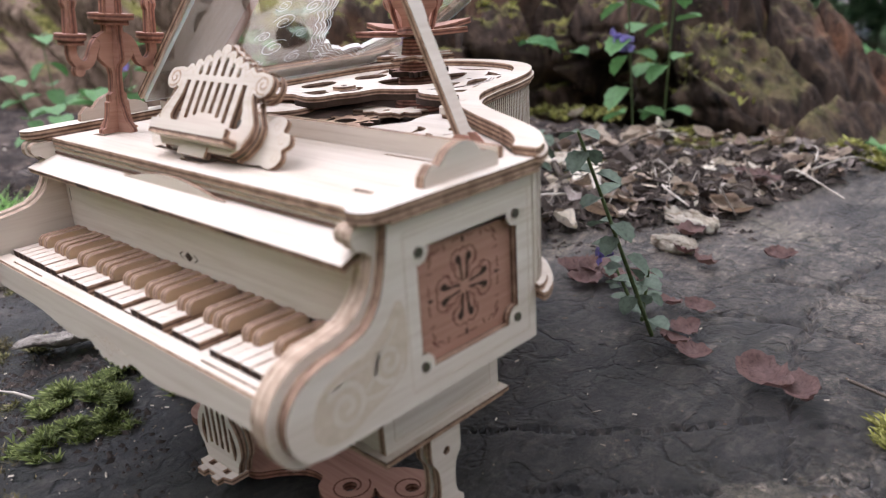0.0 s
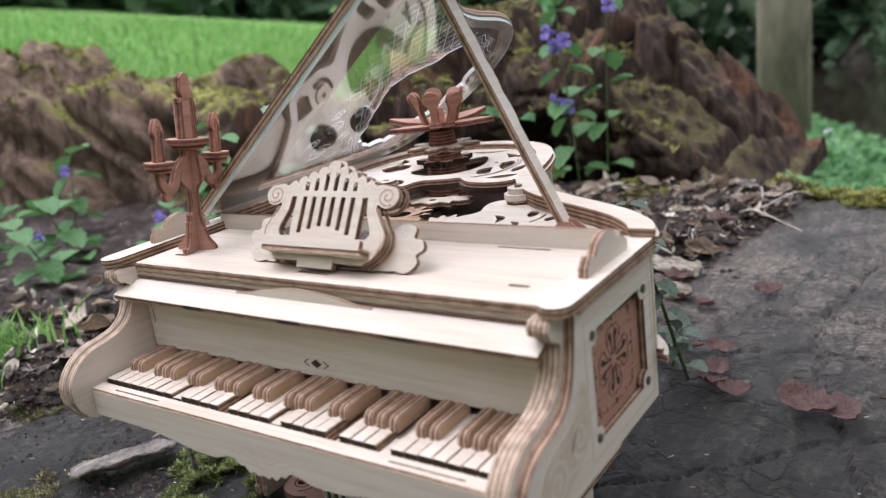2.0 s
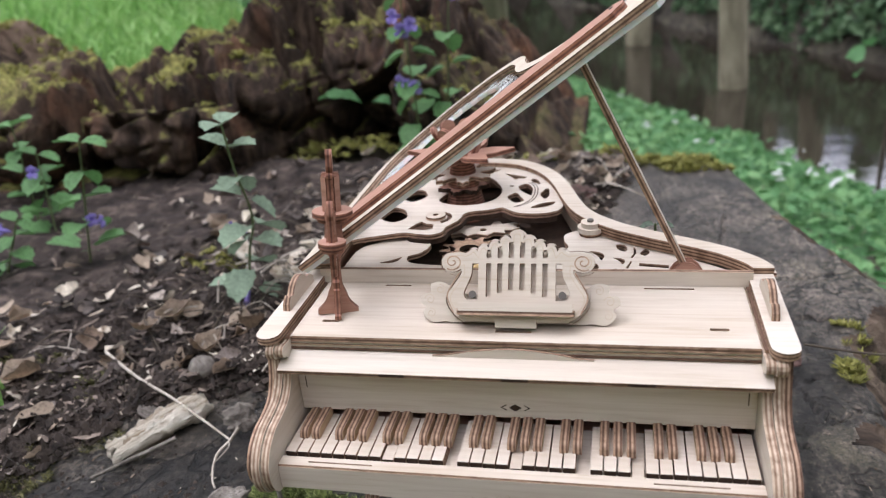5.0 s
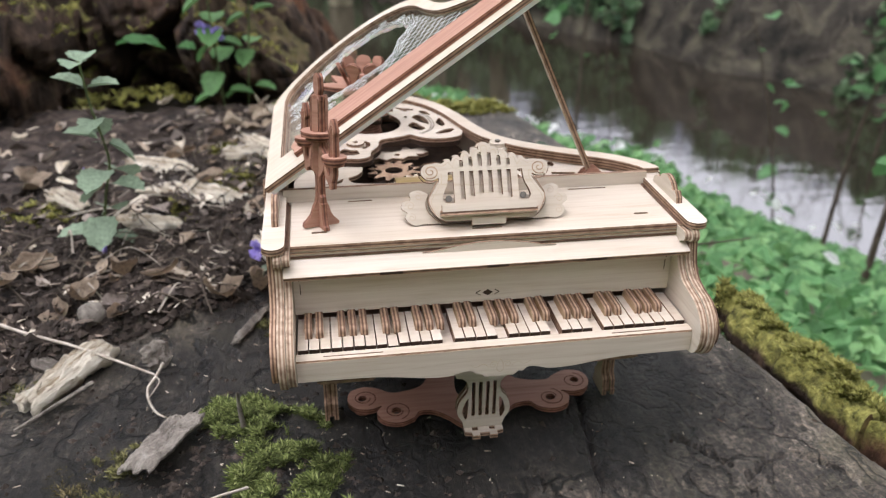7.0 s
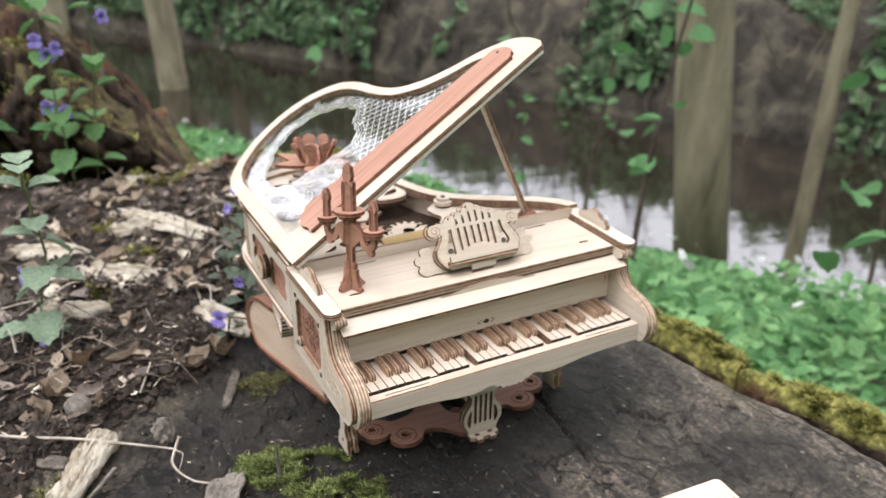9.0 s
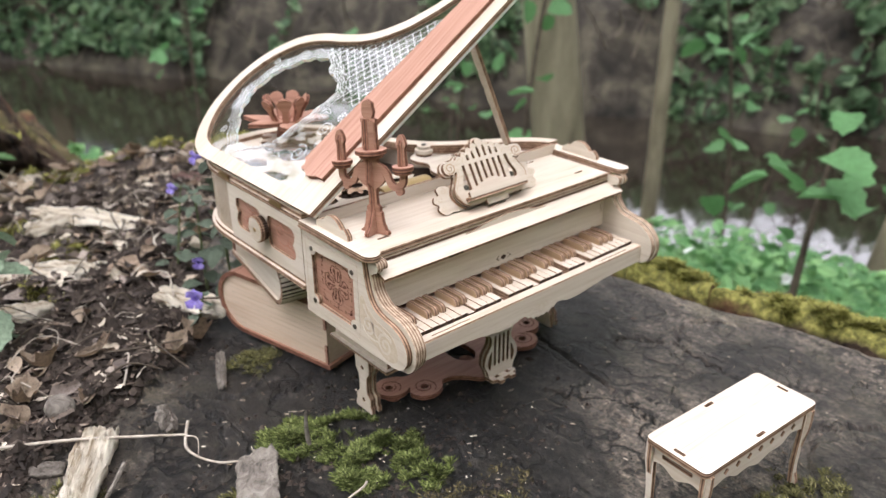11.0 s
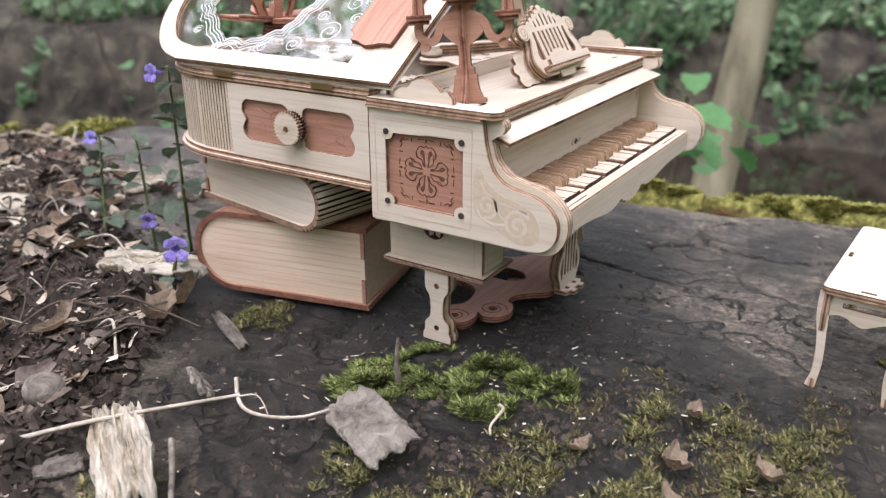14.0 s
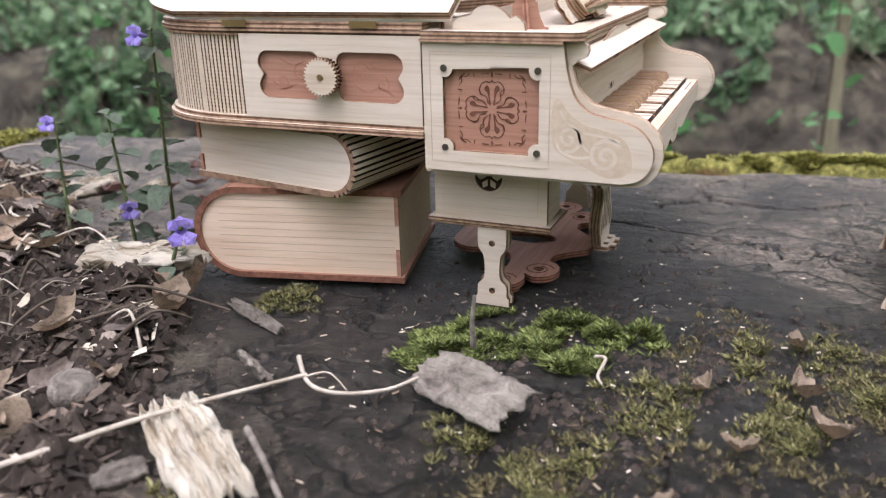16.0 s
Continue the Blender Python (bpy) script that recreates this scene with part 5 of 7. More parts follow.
def right_edge(y):
    pts = ((-0.7, 0.26), (-0.2, 0.237), (-0.13, 0.231), (-0.08, 0.220), (-0.03, 0.207), (0.04, 0.196), (0.085, 0.185), (0.15, 0.196), (0.20, 0.200), (0.27, 0.238), (0.31, 0.230), (0.39, 0.202), (0.5, 0.175), (0.65, 0.14))
    for (y0, x0), (y1, x1) in zip(pts, pts[1:]):
        if y <= y1:
            break
    e = x0 + (x1 - x0) * max(0, min(1, (y - y0) / (y1 - y0)))
    return e + 0.003 * nz(y, 0.3, 0, 20) + 0.002 * nz(y, 4.3, 0, 60) + (0.006 * nz(y, 2.3, 0, 80) if 0.1 < y < 0.4 else 0.0)


def far_edge(x):
    return 0.605 + 0.014 * nz(x, 7.7, 0, 7)


def log_z(x, y):
    z = 0.0025 * nz(x, y, 0, 11) + 0.0012 * nz(x * 5, y * 0.8, 2, 14) - 0.0022
    z -= crack_depth(x, y)
    m = 1 - smoothstep(-0.015, 0.02, x - debris_edge(y) + 0.02 * nz(x, y, 5, 22))
    z += m * (0.008 + 0.010 * nz(x, y, 1, 25) + 0.006 * nz(x, y, 9, 70))
    e = right_edge(y) - x
    if e < 0.03:
        z -= 0.02 * (1 - smoothstep(-0.004, 0.03, e)) ** 2 + 0.006 * abs(nz(x, y, 4, 60)) * (1 - smoothstep(0, 0.03, e))
    f = far_edge(x) - y
    if f < 0.04:
        z -= 0.03 * (1 - smoothstep(0, 0.04, f)) ** 2
    return z


gx = list(np.arange(-1.3, -0.32, 0.02)) + list(np.arange(-0.32, 0.285, 0.0024))
gy = list(np.arange(-0.62, -0.24, 0.02)) + list(np.arange(-0.24, 0.30, 0.0026)) + list(np.arange(0.30, 0.64, 0.006))
W = len(gx)
verts = []
for y in gy:
    re, fe = right_edge(y), 0
    for x in gx:
        xx = min(x, re)
        yy = min(y, far_edge(xx))
        z = log_z(xx, yy)
        if x > re:
            z -= min(0.14, (x - re) * 9)
        if y > yy:
            z -= min(0.14, (y - yy) * 6)
        verts.append((xx, yy, z))
faces, idx = [], []
for j in range(len(gy) - 1):
    for i in range(W - 1):
        faces.append((j * W + i, j * W + i + 1, (j + 1) * W + i + 1, (j + 1) * W + i))
        x, y, _ = verts[j * W + i]
        d = x - debris_edge(y) + 0.025 * nz(x, y, 5, 22) + 0.012 * nz(x, y, 6, 70)
        broken = 0.1 < y < 0.42 and x > right_edge(y) - 0.022 - 0.03 * nz(x, y, 4, 25)
        idx.append(1 if d < -0.004 else (2 if broken or gx[i] > right_edge(y) + 0.001 or gy[j] > far_edge(x) else 0))
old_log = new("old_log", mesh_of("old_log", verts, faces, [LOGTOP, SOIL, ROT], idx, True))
tagged(old_log, "flat weathered grey-black sawn log with cracks, half covered in leaf mould", "log", kind="structure")


def on_log(x, y):
    return log_z(min(x, right_edge(y)), y)


# ---- rotten log lying behind ----
def log_shift(x):
    """How far the log's line bends towards the front."""
    pts = ((-2.2, 0.60), (-1.2, 0.34), (-0.9, 0.22), (-0.75, 0.145), (-0.6, 0.10), (-0.45, 0.06), (-0.3, 0.01), (-0.2, 0.0), (0.2, 0.0))
    for (x0, s0), (x1, s1) in zip(pts, pts[1:]):
        if x <= x1:
            return s0 + (s1 - s0) * (x - x0) / (x1 - x0)
    return 0.0


def rotten_log():
    bm = bmesh.new()
    nx, na = 520, 110
    rows = []
    for i in range(nx + 1):
        x = -2.1 + 2.09 * i / nx
        end = min(1.0, max(0.0, (-0.03 - x) / 0.19)) ** 0.8
        top = -0.05 + 0.205 * end + 0.025 * nz(x, 0, 1, 4) * end + 0.012 * nz(x, 0, 2, 15) + 0.06 * smoothstep(0.11, 0.0, abs(x + 0.98)) + 0.015 * smoothstep(-0.5, -0.8, x)
        cy = 0.735 + 0.01 * nz(x, 0, 3, 3) - log_shift(x)
        blocky = smoothstep(-0.74, -0.58, x)
        fall = min(1.0, max(0.0, -0.03 - x) / 0.15) ** 0.75
        step = -0.06 + (0.148 + 0.012 * nz(x, 3, 1, 9)) * fall
        face = cy - 0.105 + 0.13 * smoothstep(-0.40, -0.29, x) * smoothstep(-0.17, -0.27, x) + 0.03 * smoothstep(-0.2, 0.0, x) - 0.055 * smoothstep(-0.34, -0.43, x)
        row = []
        for j in range(na + 1):
            a = math.pi * j / na
            flat = min(1.0, 1.3 * math.sin(a))
            p = Vector((x, cy - 0.17 * (0.3 + 0.7 * end) * math.cos(a), -0.06 + (top + 0.06) * flat))
            out = Vector((0, -math.cos(a), math.sin(a)))
            f = j / na
            if f < 0.42:
                q, qn = Vector((x, face - 0.02 * math.sin(f / 0.42 * 3.0) + 0.07 * (1 - f / 0.42) ** 2, -0.06 + (step + 0.06) * f / 0.42)), Vector((0, -1, 0.15))
            elif f < 0.92:
                g = (f - 0.42) / 0.5
                q, qn = Vector((x, face + 0.34 * g, step + 0.03 * g + (0.03 + 0.045 * smoothstep(-0.22, -0.30, x)) * fall * smoothstep(0.30, 0.5, g) * smoothstep(-0.47, -0.40, x))), Vector((0, -0.25, 1))
            else:
                q, qn = Vector((x, face + 0.34 + 0.03 * (f - 0.92) / 0.08, (step + 0.03) * (1 - (f - 0.92) / 0.08) - 0.06 * (f - 0.92) / 0.08)), Vector((0, 1, 0))
            p = p.lerp(q, blocky)
            out = out.lerp(qn.normalized(), blocky).normalized()
            w = 0.05 * nz(p.x, p.z + p.y, 2, 5)
            run = p.x * 0.72 + (p.z + 0.5 * p.y) * 0.69 + w
            cross = (p.x * 0.69 - (p.z + 0.5 * p.y) * 0.72) * 0.16
            d, _pts = noise.voronoi(Vector((run * 15, cross * 15, 0.3)))
            d2, _pts = noise.voronoi(Vector((run * 42, cross * 42, 3.1)))
            d3, cells = noise.voronoi(Vector((p.x * 10 + 0.5 * nz(p.x, p.z, 0, 6) + 4 * (p.z + 0.4 * p.y), p.y * 7.5, p.z * 9 - p.x * 1.5)))
            d4, _pts = noise.voronoi(p * 34)
            heave = noise.noise(cells[0] * 3.7)
            rough = blocky * (0.012 + 0.055 * heave - 0.075 * (1 - smoothstep(0.0, 0.20, d3[1] - d3[0])) - 0.012 * (1 - smoothstep(0.0, 0.25, d4[1] - d4[0])))
            rough += (1 - blocky) * (-0.030 * (1 - smoothstep(0.0, 0.30, d[1] - d[0])) - 0.010 * (1 - smoothstep(0.0, 0.35, d2[1] - d2[0])) + 0.020 * nz(run, cross, 4, 30) + 0.010 * nz(run, cross, 7, 75) + 0.005 * nz(run, cross, 9, 170))
            rough += 0.024 * nz(p.x, p.z + p.y, 3, 7) + blocky * (0.016 * nz(p.x, p.z + p.y, 5, 26) + 0.008 * noise.noise(p * 75))
            row.append(bm.verts.new(p + out * rough * (0.08 + 0.92 * end)))
        rows.append(row)
    for a, b in zip(rows, rows[1:]):
        for j in range(na):
            bm.faces.new((a[j], b[j], b[j + 1], a[j + 1])).smooth = True
    bm.faces.new(rows[-1])
    bm.faces.new(list(reversed(rows[0])))
    bmesh.ops.recalc_face_normals(bm, faces=bm.faces)
    return bm


def mossy_rot(lo, bare=1.0):
    """Rotten wood, brown on its face, with olive moss settled on what looks up."""
    m, n, l, b = material("mossy_rotten_wood")
    f = noise_tex(n, l, coords(n, l, (1.2, 0.8, 0.45), (0, radians(-46), 0)), 34.0, 8, 0.7, 1.0)
    c = ramp(n, l, f, [(0.32, (0.010, 0.007, 0.005)), (0.46, (0.145, 0.098, 0.066)), (0.62, (0.30, 0.21, 0.15)), (0.80, (0.46, 0.35, 0.26))])
    blot = noise_tex(n, l, coords(n, l), 7.0, 5, 0.6)
    # deeper browns, mixed in along x from -0.78 to -0.58
    darker = ramp(n, l, f, [(0.34, (0.008, 0.006, 0.005)), (0.50, (0.050, 0.033, 0.023)), (0.66, (0.125, 0.082, 0.055)), (0.84, (0.27, 0.195, 0.135))])
    rust = ramp(n, l, f, [(0.34, (0.02, 0.010, 0.006)), (0.55, (0.16, 0.080, 0.045)), (0.8, (0.30, 0.17, 0.10))])
    darker = mix(n, l, ramp(n, l, blot, [(0.56, (0, 0, 0)), (0.68, (1, 1, 1))]), darker, rust)
    g = n.new("ShaderNodeNewGeometry")
    along_x = n.new("ShaderNodeSeparateXYZ")
    l.new(g.outputs["Position"], along_x.inputs[0])
    far_end = n.new("ShaderNodeMapRange")
    far_end.inputs[1].default_value, far_end.inputs[2].default_value = -0.78, -0.58
    l.new(along_x.outputs[0], far_end.inputs[0])
    c = mix(n, l, far_end.outputs[0], c, darker)
    sep = n.new("ShaderNodeSeparateXYZ")
    l.new(g.outputs["Normal"], sep.inputs[0])
    patch = noise_tex(n, l, coords(n, l), 9.0, 6, 0.65)
    s = n.new("ShaderNodeMath")
    s.operation = "MULTIPLY_ADD"
    s.inputs[1].default_value = 0.45
    l.new(sep.outputs[2], s.inputs[0])
    l.new(patch, s.inputs[2])
    mask = ramp(n, l, s.outputs[0], [(lo, (0, 0, 0)), (lo + 0.14, (1, 1, 1))])
    tuft = noise_tex(n, l, coords(n, l), 130.0, 5, 0.7)
    moss = ramp(n, l, tuft, [(0.35, (0.06, 0.058, 0.017)), (0.55, (0.24, 0.225, 0.06)), (0.7, (0.44, 0.40, 0.12))])
    thin = n.new("ShaderNodeMapRange")
    thin.inputs[1].default_value, thin.inputs[2].default_value, thin.inputs[3].default_value, thin.inputs[4].default_value = -0.36, -0.22, 1.0, bare
    l.new(along_x.outputs[0], thin.inputs[0])
    cover = n.new("ShaderNodeMath")
    cover.operation = "MULTIPLY"
    l.new(mask, cover.inputs[0])
    l.new(thin.outputs[0], cover.inputs[1])
    l.new(mix(n, l, cover.outputs[0], c, moss), b.inputs["Base Color"])
    b.inputs["Roughness"].default_value = 0.95
    b.inputs["Specular IOR Level"].default_value = 0.2
    bump(n, l, b, tuft, 0.9, 0.006)
    return m


MOSSYROT = mossy_rot(0.83, 0.25)
MOSSYBARK = mossy_rot(0.5)
rl = part("rotten_log", rotten_log(), MOSSYROT, None)
tagged(rl, "long rotting dark brown fallen log with mossy top", "log")


# ---- moss ----
def moss_tufts(name, label, spots, n, h, mat, seed):
    """Small upright fronds scattered in soft patches. spots: (x, y, radius x, radius y, height)."""
    rnd = random.Random(seed)
    verts, faces = [], []
    tot = sum(s[2] * s[3] for s in spots)
    for sx, sy, rx, ry, hh in spots:
        for _ in range(max(10, int(n * rx * ry / tot))):
            a, r = rnd.uniform(0, 2 * math.pi), math.sqrt(rnd.random())
            x, y = sx + rx * r * math.cos(a), sy + ry * r * math.sin(a)
            if 1.4 * nz(x, y, seed, 45) + 0.9 * nz(x, y, seed + 4, 150) + 0.22 - 0.7 * r * r < rnd.uniform(-0.2, 0.5):
                continue
            z = surface(x, y) - 0.001
            mound = 0.55 * hh * (1 - r * r) * (0.45 + 1.4 * nz(x, y, seed, 110))
            z += max(0, mound)
            k = rnd.uniform(0.35, 1.0) ** 1.2 * 1.35 * h * (0.8 + 0.6 * nz(x, y, seed, 90))
            for _b in range(5):
                b = rnd.uniform(0, 2 * math.pi)
                lean = rnd.uniform(0.3, 1.7)
                w = 0.14 * k
                ca, sa = math.cos(b), math.sin(b)
                s = len(verts)
                verts += [(x - sa * w, y + ca * w, z), (x + sa * w, y - ca * w, z), (x + ca * lean * k * 0.6 + sa * w * 1.3, y + sa * lean * k * 0.6 - ca * w * 1.3, z + 0.6 * k),
                          (x + ca * lean * k, y + sa * lean * k, z + 0.85 * k)]
                faces += [(s, s + 1, s + 2), (s, s + 2, s + 3)]
    ob = new(name, mesh_of(name, verts, faces, [mat]))
    return tagged(ob, label, "moss", kind="stuff")


surface = on_log
moss_tufts("moss_cushion", "green feathery moss cushion on the old wood", [(-0.127, 0.034, 0.022, 0.015, 0.005), (-0.104, 0.014, 0.026, 0.020, 0.008), (-0.092, -0.012, 0.024, 0.022, 0.009), (-0.085, -0.034, 0.020, 0.019, 0.007),
            (-0.108, -0.020, 0.018, 0.020, 0.004), (-0.135, 0.020, 0.012, 0.012, 0.003)], 34000, 0.0034, MOSSGREEN, 3)
moss_tufts("low_moss", "thin olive moss creeping over the old wood", [(-0.105, 0.118, 0.020, 0.020, 0.002), (-0.183, 0.004, 0.018, 0.014, 0.003), (0.035, -0.180, 0.045, 0.024, 0.005), (-0.125, -0.085, 0.040, 0.030, 0.0),
            (-0.150, -0.055, 0.035, 0.025, 0.0), (-0.080, -0.110, 0.035, 0.030, 0.0), (-0.190, -0.040, 0.030, 0.022, 0.001), (-0.100, -0.150, 0.04, 0.03, 0.0), (-0.245, 0.062, 0.024, 0.018, 0.004),
            (-0.292, 0.110, 0.032, 0.022, 0.005), (-0.29, 0.03, 0.03, 0.02, 0.004), (-0.36, 0.12, 0.04, 0.03, 0.004), (-0.40, 0.02, 0.04, 0.03, 0.006), (-0.33, -0.03, 0.03, 0.02, 0.006)], 34000, 0.0029, MOSSDARK, 8)
moss_tufts("sparse_moss", "thin patchy olive-brown moss over bare dark wood", [(-0.085, -0.075, 0.040, 0.030, 0.0), (-0.070, -0.125, 0.045, 0.035, 0.0), (-0.055, -0.160, 0.04, 0.03, 0.001), (-0.118, -0.105, 0.045, 0.035, 0.0), (-0.105, -0.145, 0.04, 0.03, 0.001),
            (-0.165, -0.060, 0.030, 0.03, 0.001), (-0.165, -0.100, 0.035, 0.035, 0.002), (-0.145, -0.145, 0.045, 0.03, 0.002), (-0.185, -0.030, 0.022, 0.03, 0.001), (-0.200, -0.005, 0.02, 0.02, 0.0), (-0.13, -0.06, 0.03, 0.02, 0.0)], 10000, 0.0024, DRABMOSS, 31)
# the mossy bark that stands along the sawn slab
def bark_ridge(y0, y1, seed, width, high):
    bm = bmesh.new()
    ny, na = 90, 20
    rows = []
    for i in range(ny + 1):
        f = i / ny
        y = y0 + (y1 - y0) * f
        fade = min(1.0, f * 7, (1 - f) * 7) ** 0.6
        w = width * fade * (1 + 0.45 * nz(y, seed, 0, 22))
        h = high * fade * (1 + 0.5 * nz(y, seed + 3, 0, 26))
        cx = right_edge(y) + 0.0025 + w
        row = []
        for j in range(na):
            a = 2 * math.pi * j / na
            p = Vector((cx + w * math.cos(a), y, -0.016 + (h + 0.016) * math.sin(a)))
            d = 0.004 * nz(p.x, p.y, p.z + seed, 60) + 0.003 * nz(p.x, p.y, p.z + seed, 150)
            row.append(bm.verts.new(p + Vector((math.cos(a), 0, math.sin(a))) * d))
        rows.append(row)
    for a, b in zip(rows, rows[1:]):
        for j in range(na):
            bm.faces.new((a[j], a[(j + 1) % na], b[(j + 1) % na], b[j])).smooth = True
    bm.faces.new(rows[0])
    bm.faces.new(list(reversed(rows[-1])))
    bmesh.ops.recalc_face_normals(bm, faces=bm.faces)
    ob = part("bark_ridge", bm, MOSSYBARK, None)
    return tagged(ob, "mossy brown bark ridge along the edge of the old log", "bark")


ridges = [bark_ridge(0.128, -0.024, 3, 0.015, 0.001), bark_ridge(-0.022, -0.40, 7, 0.016, 0.0)]
ridge_trees = [bvhtree.BVHTree.FromPolygons([v.co for v in r.data.vertices], [q.vertices for q in r.data.polygons]) for r in ridges]


def on_ridge(x, y):
    for t in ridge_trees:
        hit = t.ray_cast(Vector((x, y, 1)), Vector((0, 0, -1)))
        if hit[0]:
            return hit[0].z
    return on_log(x, y) - (0.03 if x > right_edge(y) else 0.0)


surface = on_ridge
moss_tufts("edge_moss", "yellow-green moss cushion along the edge of the old log", [(right_edge(0.115 - 0.021 * i) + 0.022 + 0.006 * nz(i, 5, 0, 1.3), 0.115 - 0.021 * i, 0.019 + 0.006 * nz(i, 1, 0, 1.7), 0.022, 0.004) for i in range(21)]
           + [(0.185, 0.215, 0.012, 0.02, 0.002), (0.178, 0.17, 0.012, 0.014, 0.002)], 42000, 0.0042, MOSS, 12)
surface = on_log
moss_tufts("litter_moss", "yellow-green moss showing through the leaf litter", [(-0.155, 0.335, 0.030, 0.024, 0.006), (-0.157, 0.430, 0.035, 0.03, 0.006), (-0.19, 0.275, 0.024, 0.018, 0.005), (-0.12, 0.385, 0.024, 0.02, 0.005), (-0.30, 0.30, 0.03, 0.02, 0.005)], 9000, 0.0042, MOSS, 23)
moss_tufts("far_moss", "yellow moss on the far end of the old log", [(-0.03, 0.575, 0.05, 0.035, 0.012), (0.05, 0.580, 0.06, 0.030, 0.012), (0.11, 0.565, 0.045, 0.03, 0.008), (-0.10, 0.55, 0.035, 0.03, 0.006)], 7000, 0.007, MOSS, 14)


_me = rl.data
log_tree = bvhtree.BVHTree.FromPolygons([v.co for v in _me.vertices], [p.vertices for p in _me.polygons])


def log_back(x, y):
    hit = log_tree.ray_cast(Vector((x, y, 1)), Vector((0, 0, -1)))
    return hit[0].z if hit[0] else 0.0


surface = log_back
moss_tufts("log_moss", "mossy covering on top of the rotten log", [(-0.14 - 0.065 * i, 0.665 + 0.05 * nz(i, 9, 0, 3) - log_shift(-0.14 - 0.065 * i), 0.055, 0.05, 0.004) for i in range(24)] + [(-0.2 - 0.10 * i, 0.76 + 0.05 * nz(i, 4, 0, 3) - log_shift(-0.1 - 0.1 * i), 0.08, 0.05, 0.004) for i in range(17)], 14000, 0.008, MOSS, 19)
surface = on_log


# ---- litter ----
def leaf_bm(length, width, curl, seed, lobes=0):
    """One dry leaf: a thin curled blade with a folded midrib and ragged edge."""
    rnd = random.Random(seed)
    n = 12
    verts, faces = [], []
    ph = rnd.uniform(0, 6)
    for i in range(n + 1):
        t = i / n
        w = width * math.sin(math.pi * min(1, 0.06 + 0.94 * t)) ** 0.75 * (1 + (0.35 * math.sin(t * lobes * 3.1 + ph) if lobes else 0)) * rnd.uniform(0.85, 1.1)
        zc = curl * length * (t - 0.5) ** 2 * 2.2
        for s, f in ((-1, 1.0), (-1, 0.66), (-1, 0.33), (0, 0), (1, 0.33), (1, 0.66), (1, 1.0)):
            up = abs(curl) * 0.9 * w * f * f * rnd.uniform(0.6, 1.3) + 0.12 * w * f
            crumple = (0.35 * nz(t * 2.2, s * f + seed, 1, 1.7) + 0.16 * nz(t * 6, s * f * 2 + seed, 2, 1.7)) * length * min(0.4, 0.15 + abs(curl) * 0.3)
            verts.append(((t - 0.5) * length + rnd.uniform(-0.015, 0.015) * length, s * w * f * (1 + 0.12 * nz(t * 9, s + seed, 3, 1.3)), zc + up + crumple))
    for i in range(n):
        for j in range(6):
            a = i * 7 + j
            faces.append((a, a + 1, a + 8, a + 7))
    return verts, faces


def solid_leaf(name, v, f, mat, th=0.0004):
    bm = bmesh.new()
    vs = [bm.verts.new(p) for p in v]
    for q in f:
        bm.faces.new([vs[k] for k in q]).smooth = True
    bmesh.ops.solidify(bm, geom=bm.faces[:], thickness=th)
    me = bpy.data.meshes.new(name)
    bm.to_mesh(me)
    bm.free()
    me.materials.append(mat)
    return me


def bent_leaf(rd, ln):
    """A dry leaf blade, cupped and twisted, with a wavy rim."""
    w = ln * rd.uniform(0.18, 0.36)
    bend, cup, twist, wave, ph = rd.uniform(-0.7, 1.2), rd.uniform(-0.3, 1.3), rd.uniform(-0.9, 0.9), rd.uniform(0.0, 0.22), rd.uniform(0, 6)
    cut_a, cut_b = rd.uniform(0.0, 0.08), rd.uniform(0.9, 1.0)
    vs, fs = [], []
    n, m = 9, 6
    for i in range(n + 1):
        t = cut_a + (cut_b - cut_a) * i / n
        hw = w * (math.sin(math.pi * (0.04 + 0.92 * t)) ** 0.8) * (1 + 0.25 * math.sin(9 * t + ph))
        for j in range(m + 1):
            v = j / m * 2 - 1
            y, z = v * hw, cup * hw * v * v + wave * hw * math.sin(7 * t + 3 * v + ph) + bend * ln * (t - 0.5) ** 2
            a = twist * (t - 0.5)
            vs.append(((t - 0.5) * ln, y * math.cos(a) - z * math.sin(a), y * math.sin(a) + z * math.cos(a)))
    for i in range(n):
        for j in range(m):
            q = i * (m + 1) + j
            fs.append((q, q + 1, q + m + 2, q + m + 1))
    return vs, fs


rnd = random.Random(21)
leaf_meshes = []
for k in range(12):
    v, f = bent_leaf(rnd, rnd.uniform(0.024, 0.040))
    leaf_meshes.append(solid_leaf("dry_leaf", v, f, DRY if k % 4 else DARKDRY))


def lay(ob, x, y, turn, tilt=0.0, roll=0.0, lift=0.0, scale=1.0):
    ob.matrix_basis = Matrix.Translation((x, y, on_log(x, y) + lift)) @ Euler((roll, tilt, turn)).to_matrix().to_4x4() @ Matrix.Scale(scale, 4)


count = 0
while count < 120:
    y = rnd.uniform(-0.02, 0.56)
    x = debris_edge(y) - abs(rnd.gauss(0, 0.20)) + 0.01
    if x < -0.8 or (x > -0.115 and 0.06 < y < 0.21):
        continue
    ob = new("dry_leaf", leaf_meshes[count % 12])
    lay(ob, x, y, rnd.uniform(0, 6.28), rnd.uniform(-0.35, 0.35), rnd.uniform(-0.5, 0.5), 0.003 + 0.004 * rnd.random(), rnd.uniform(0.3, 0.8))
    tagged(ob, "curled dry brown leaf lying in the leaf mould", "dead leaf", "dry leaves on the log")
    count += 1

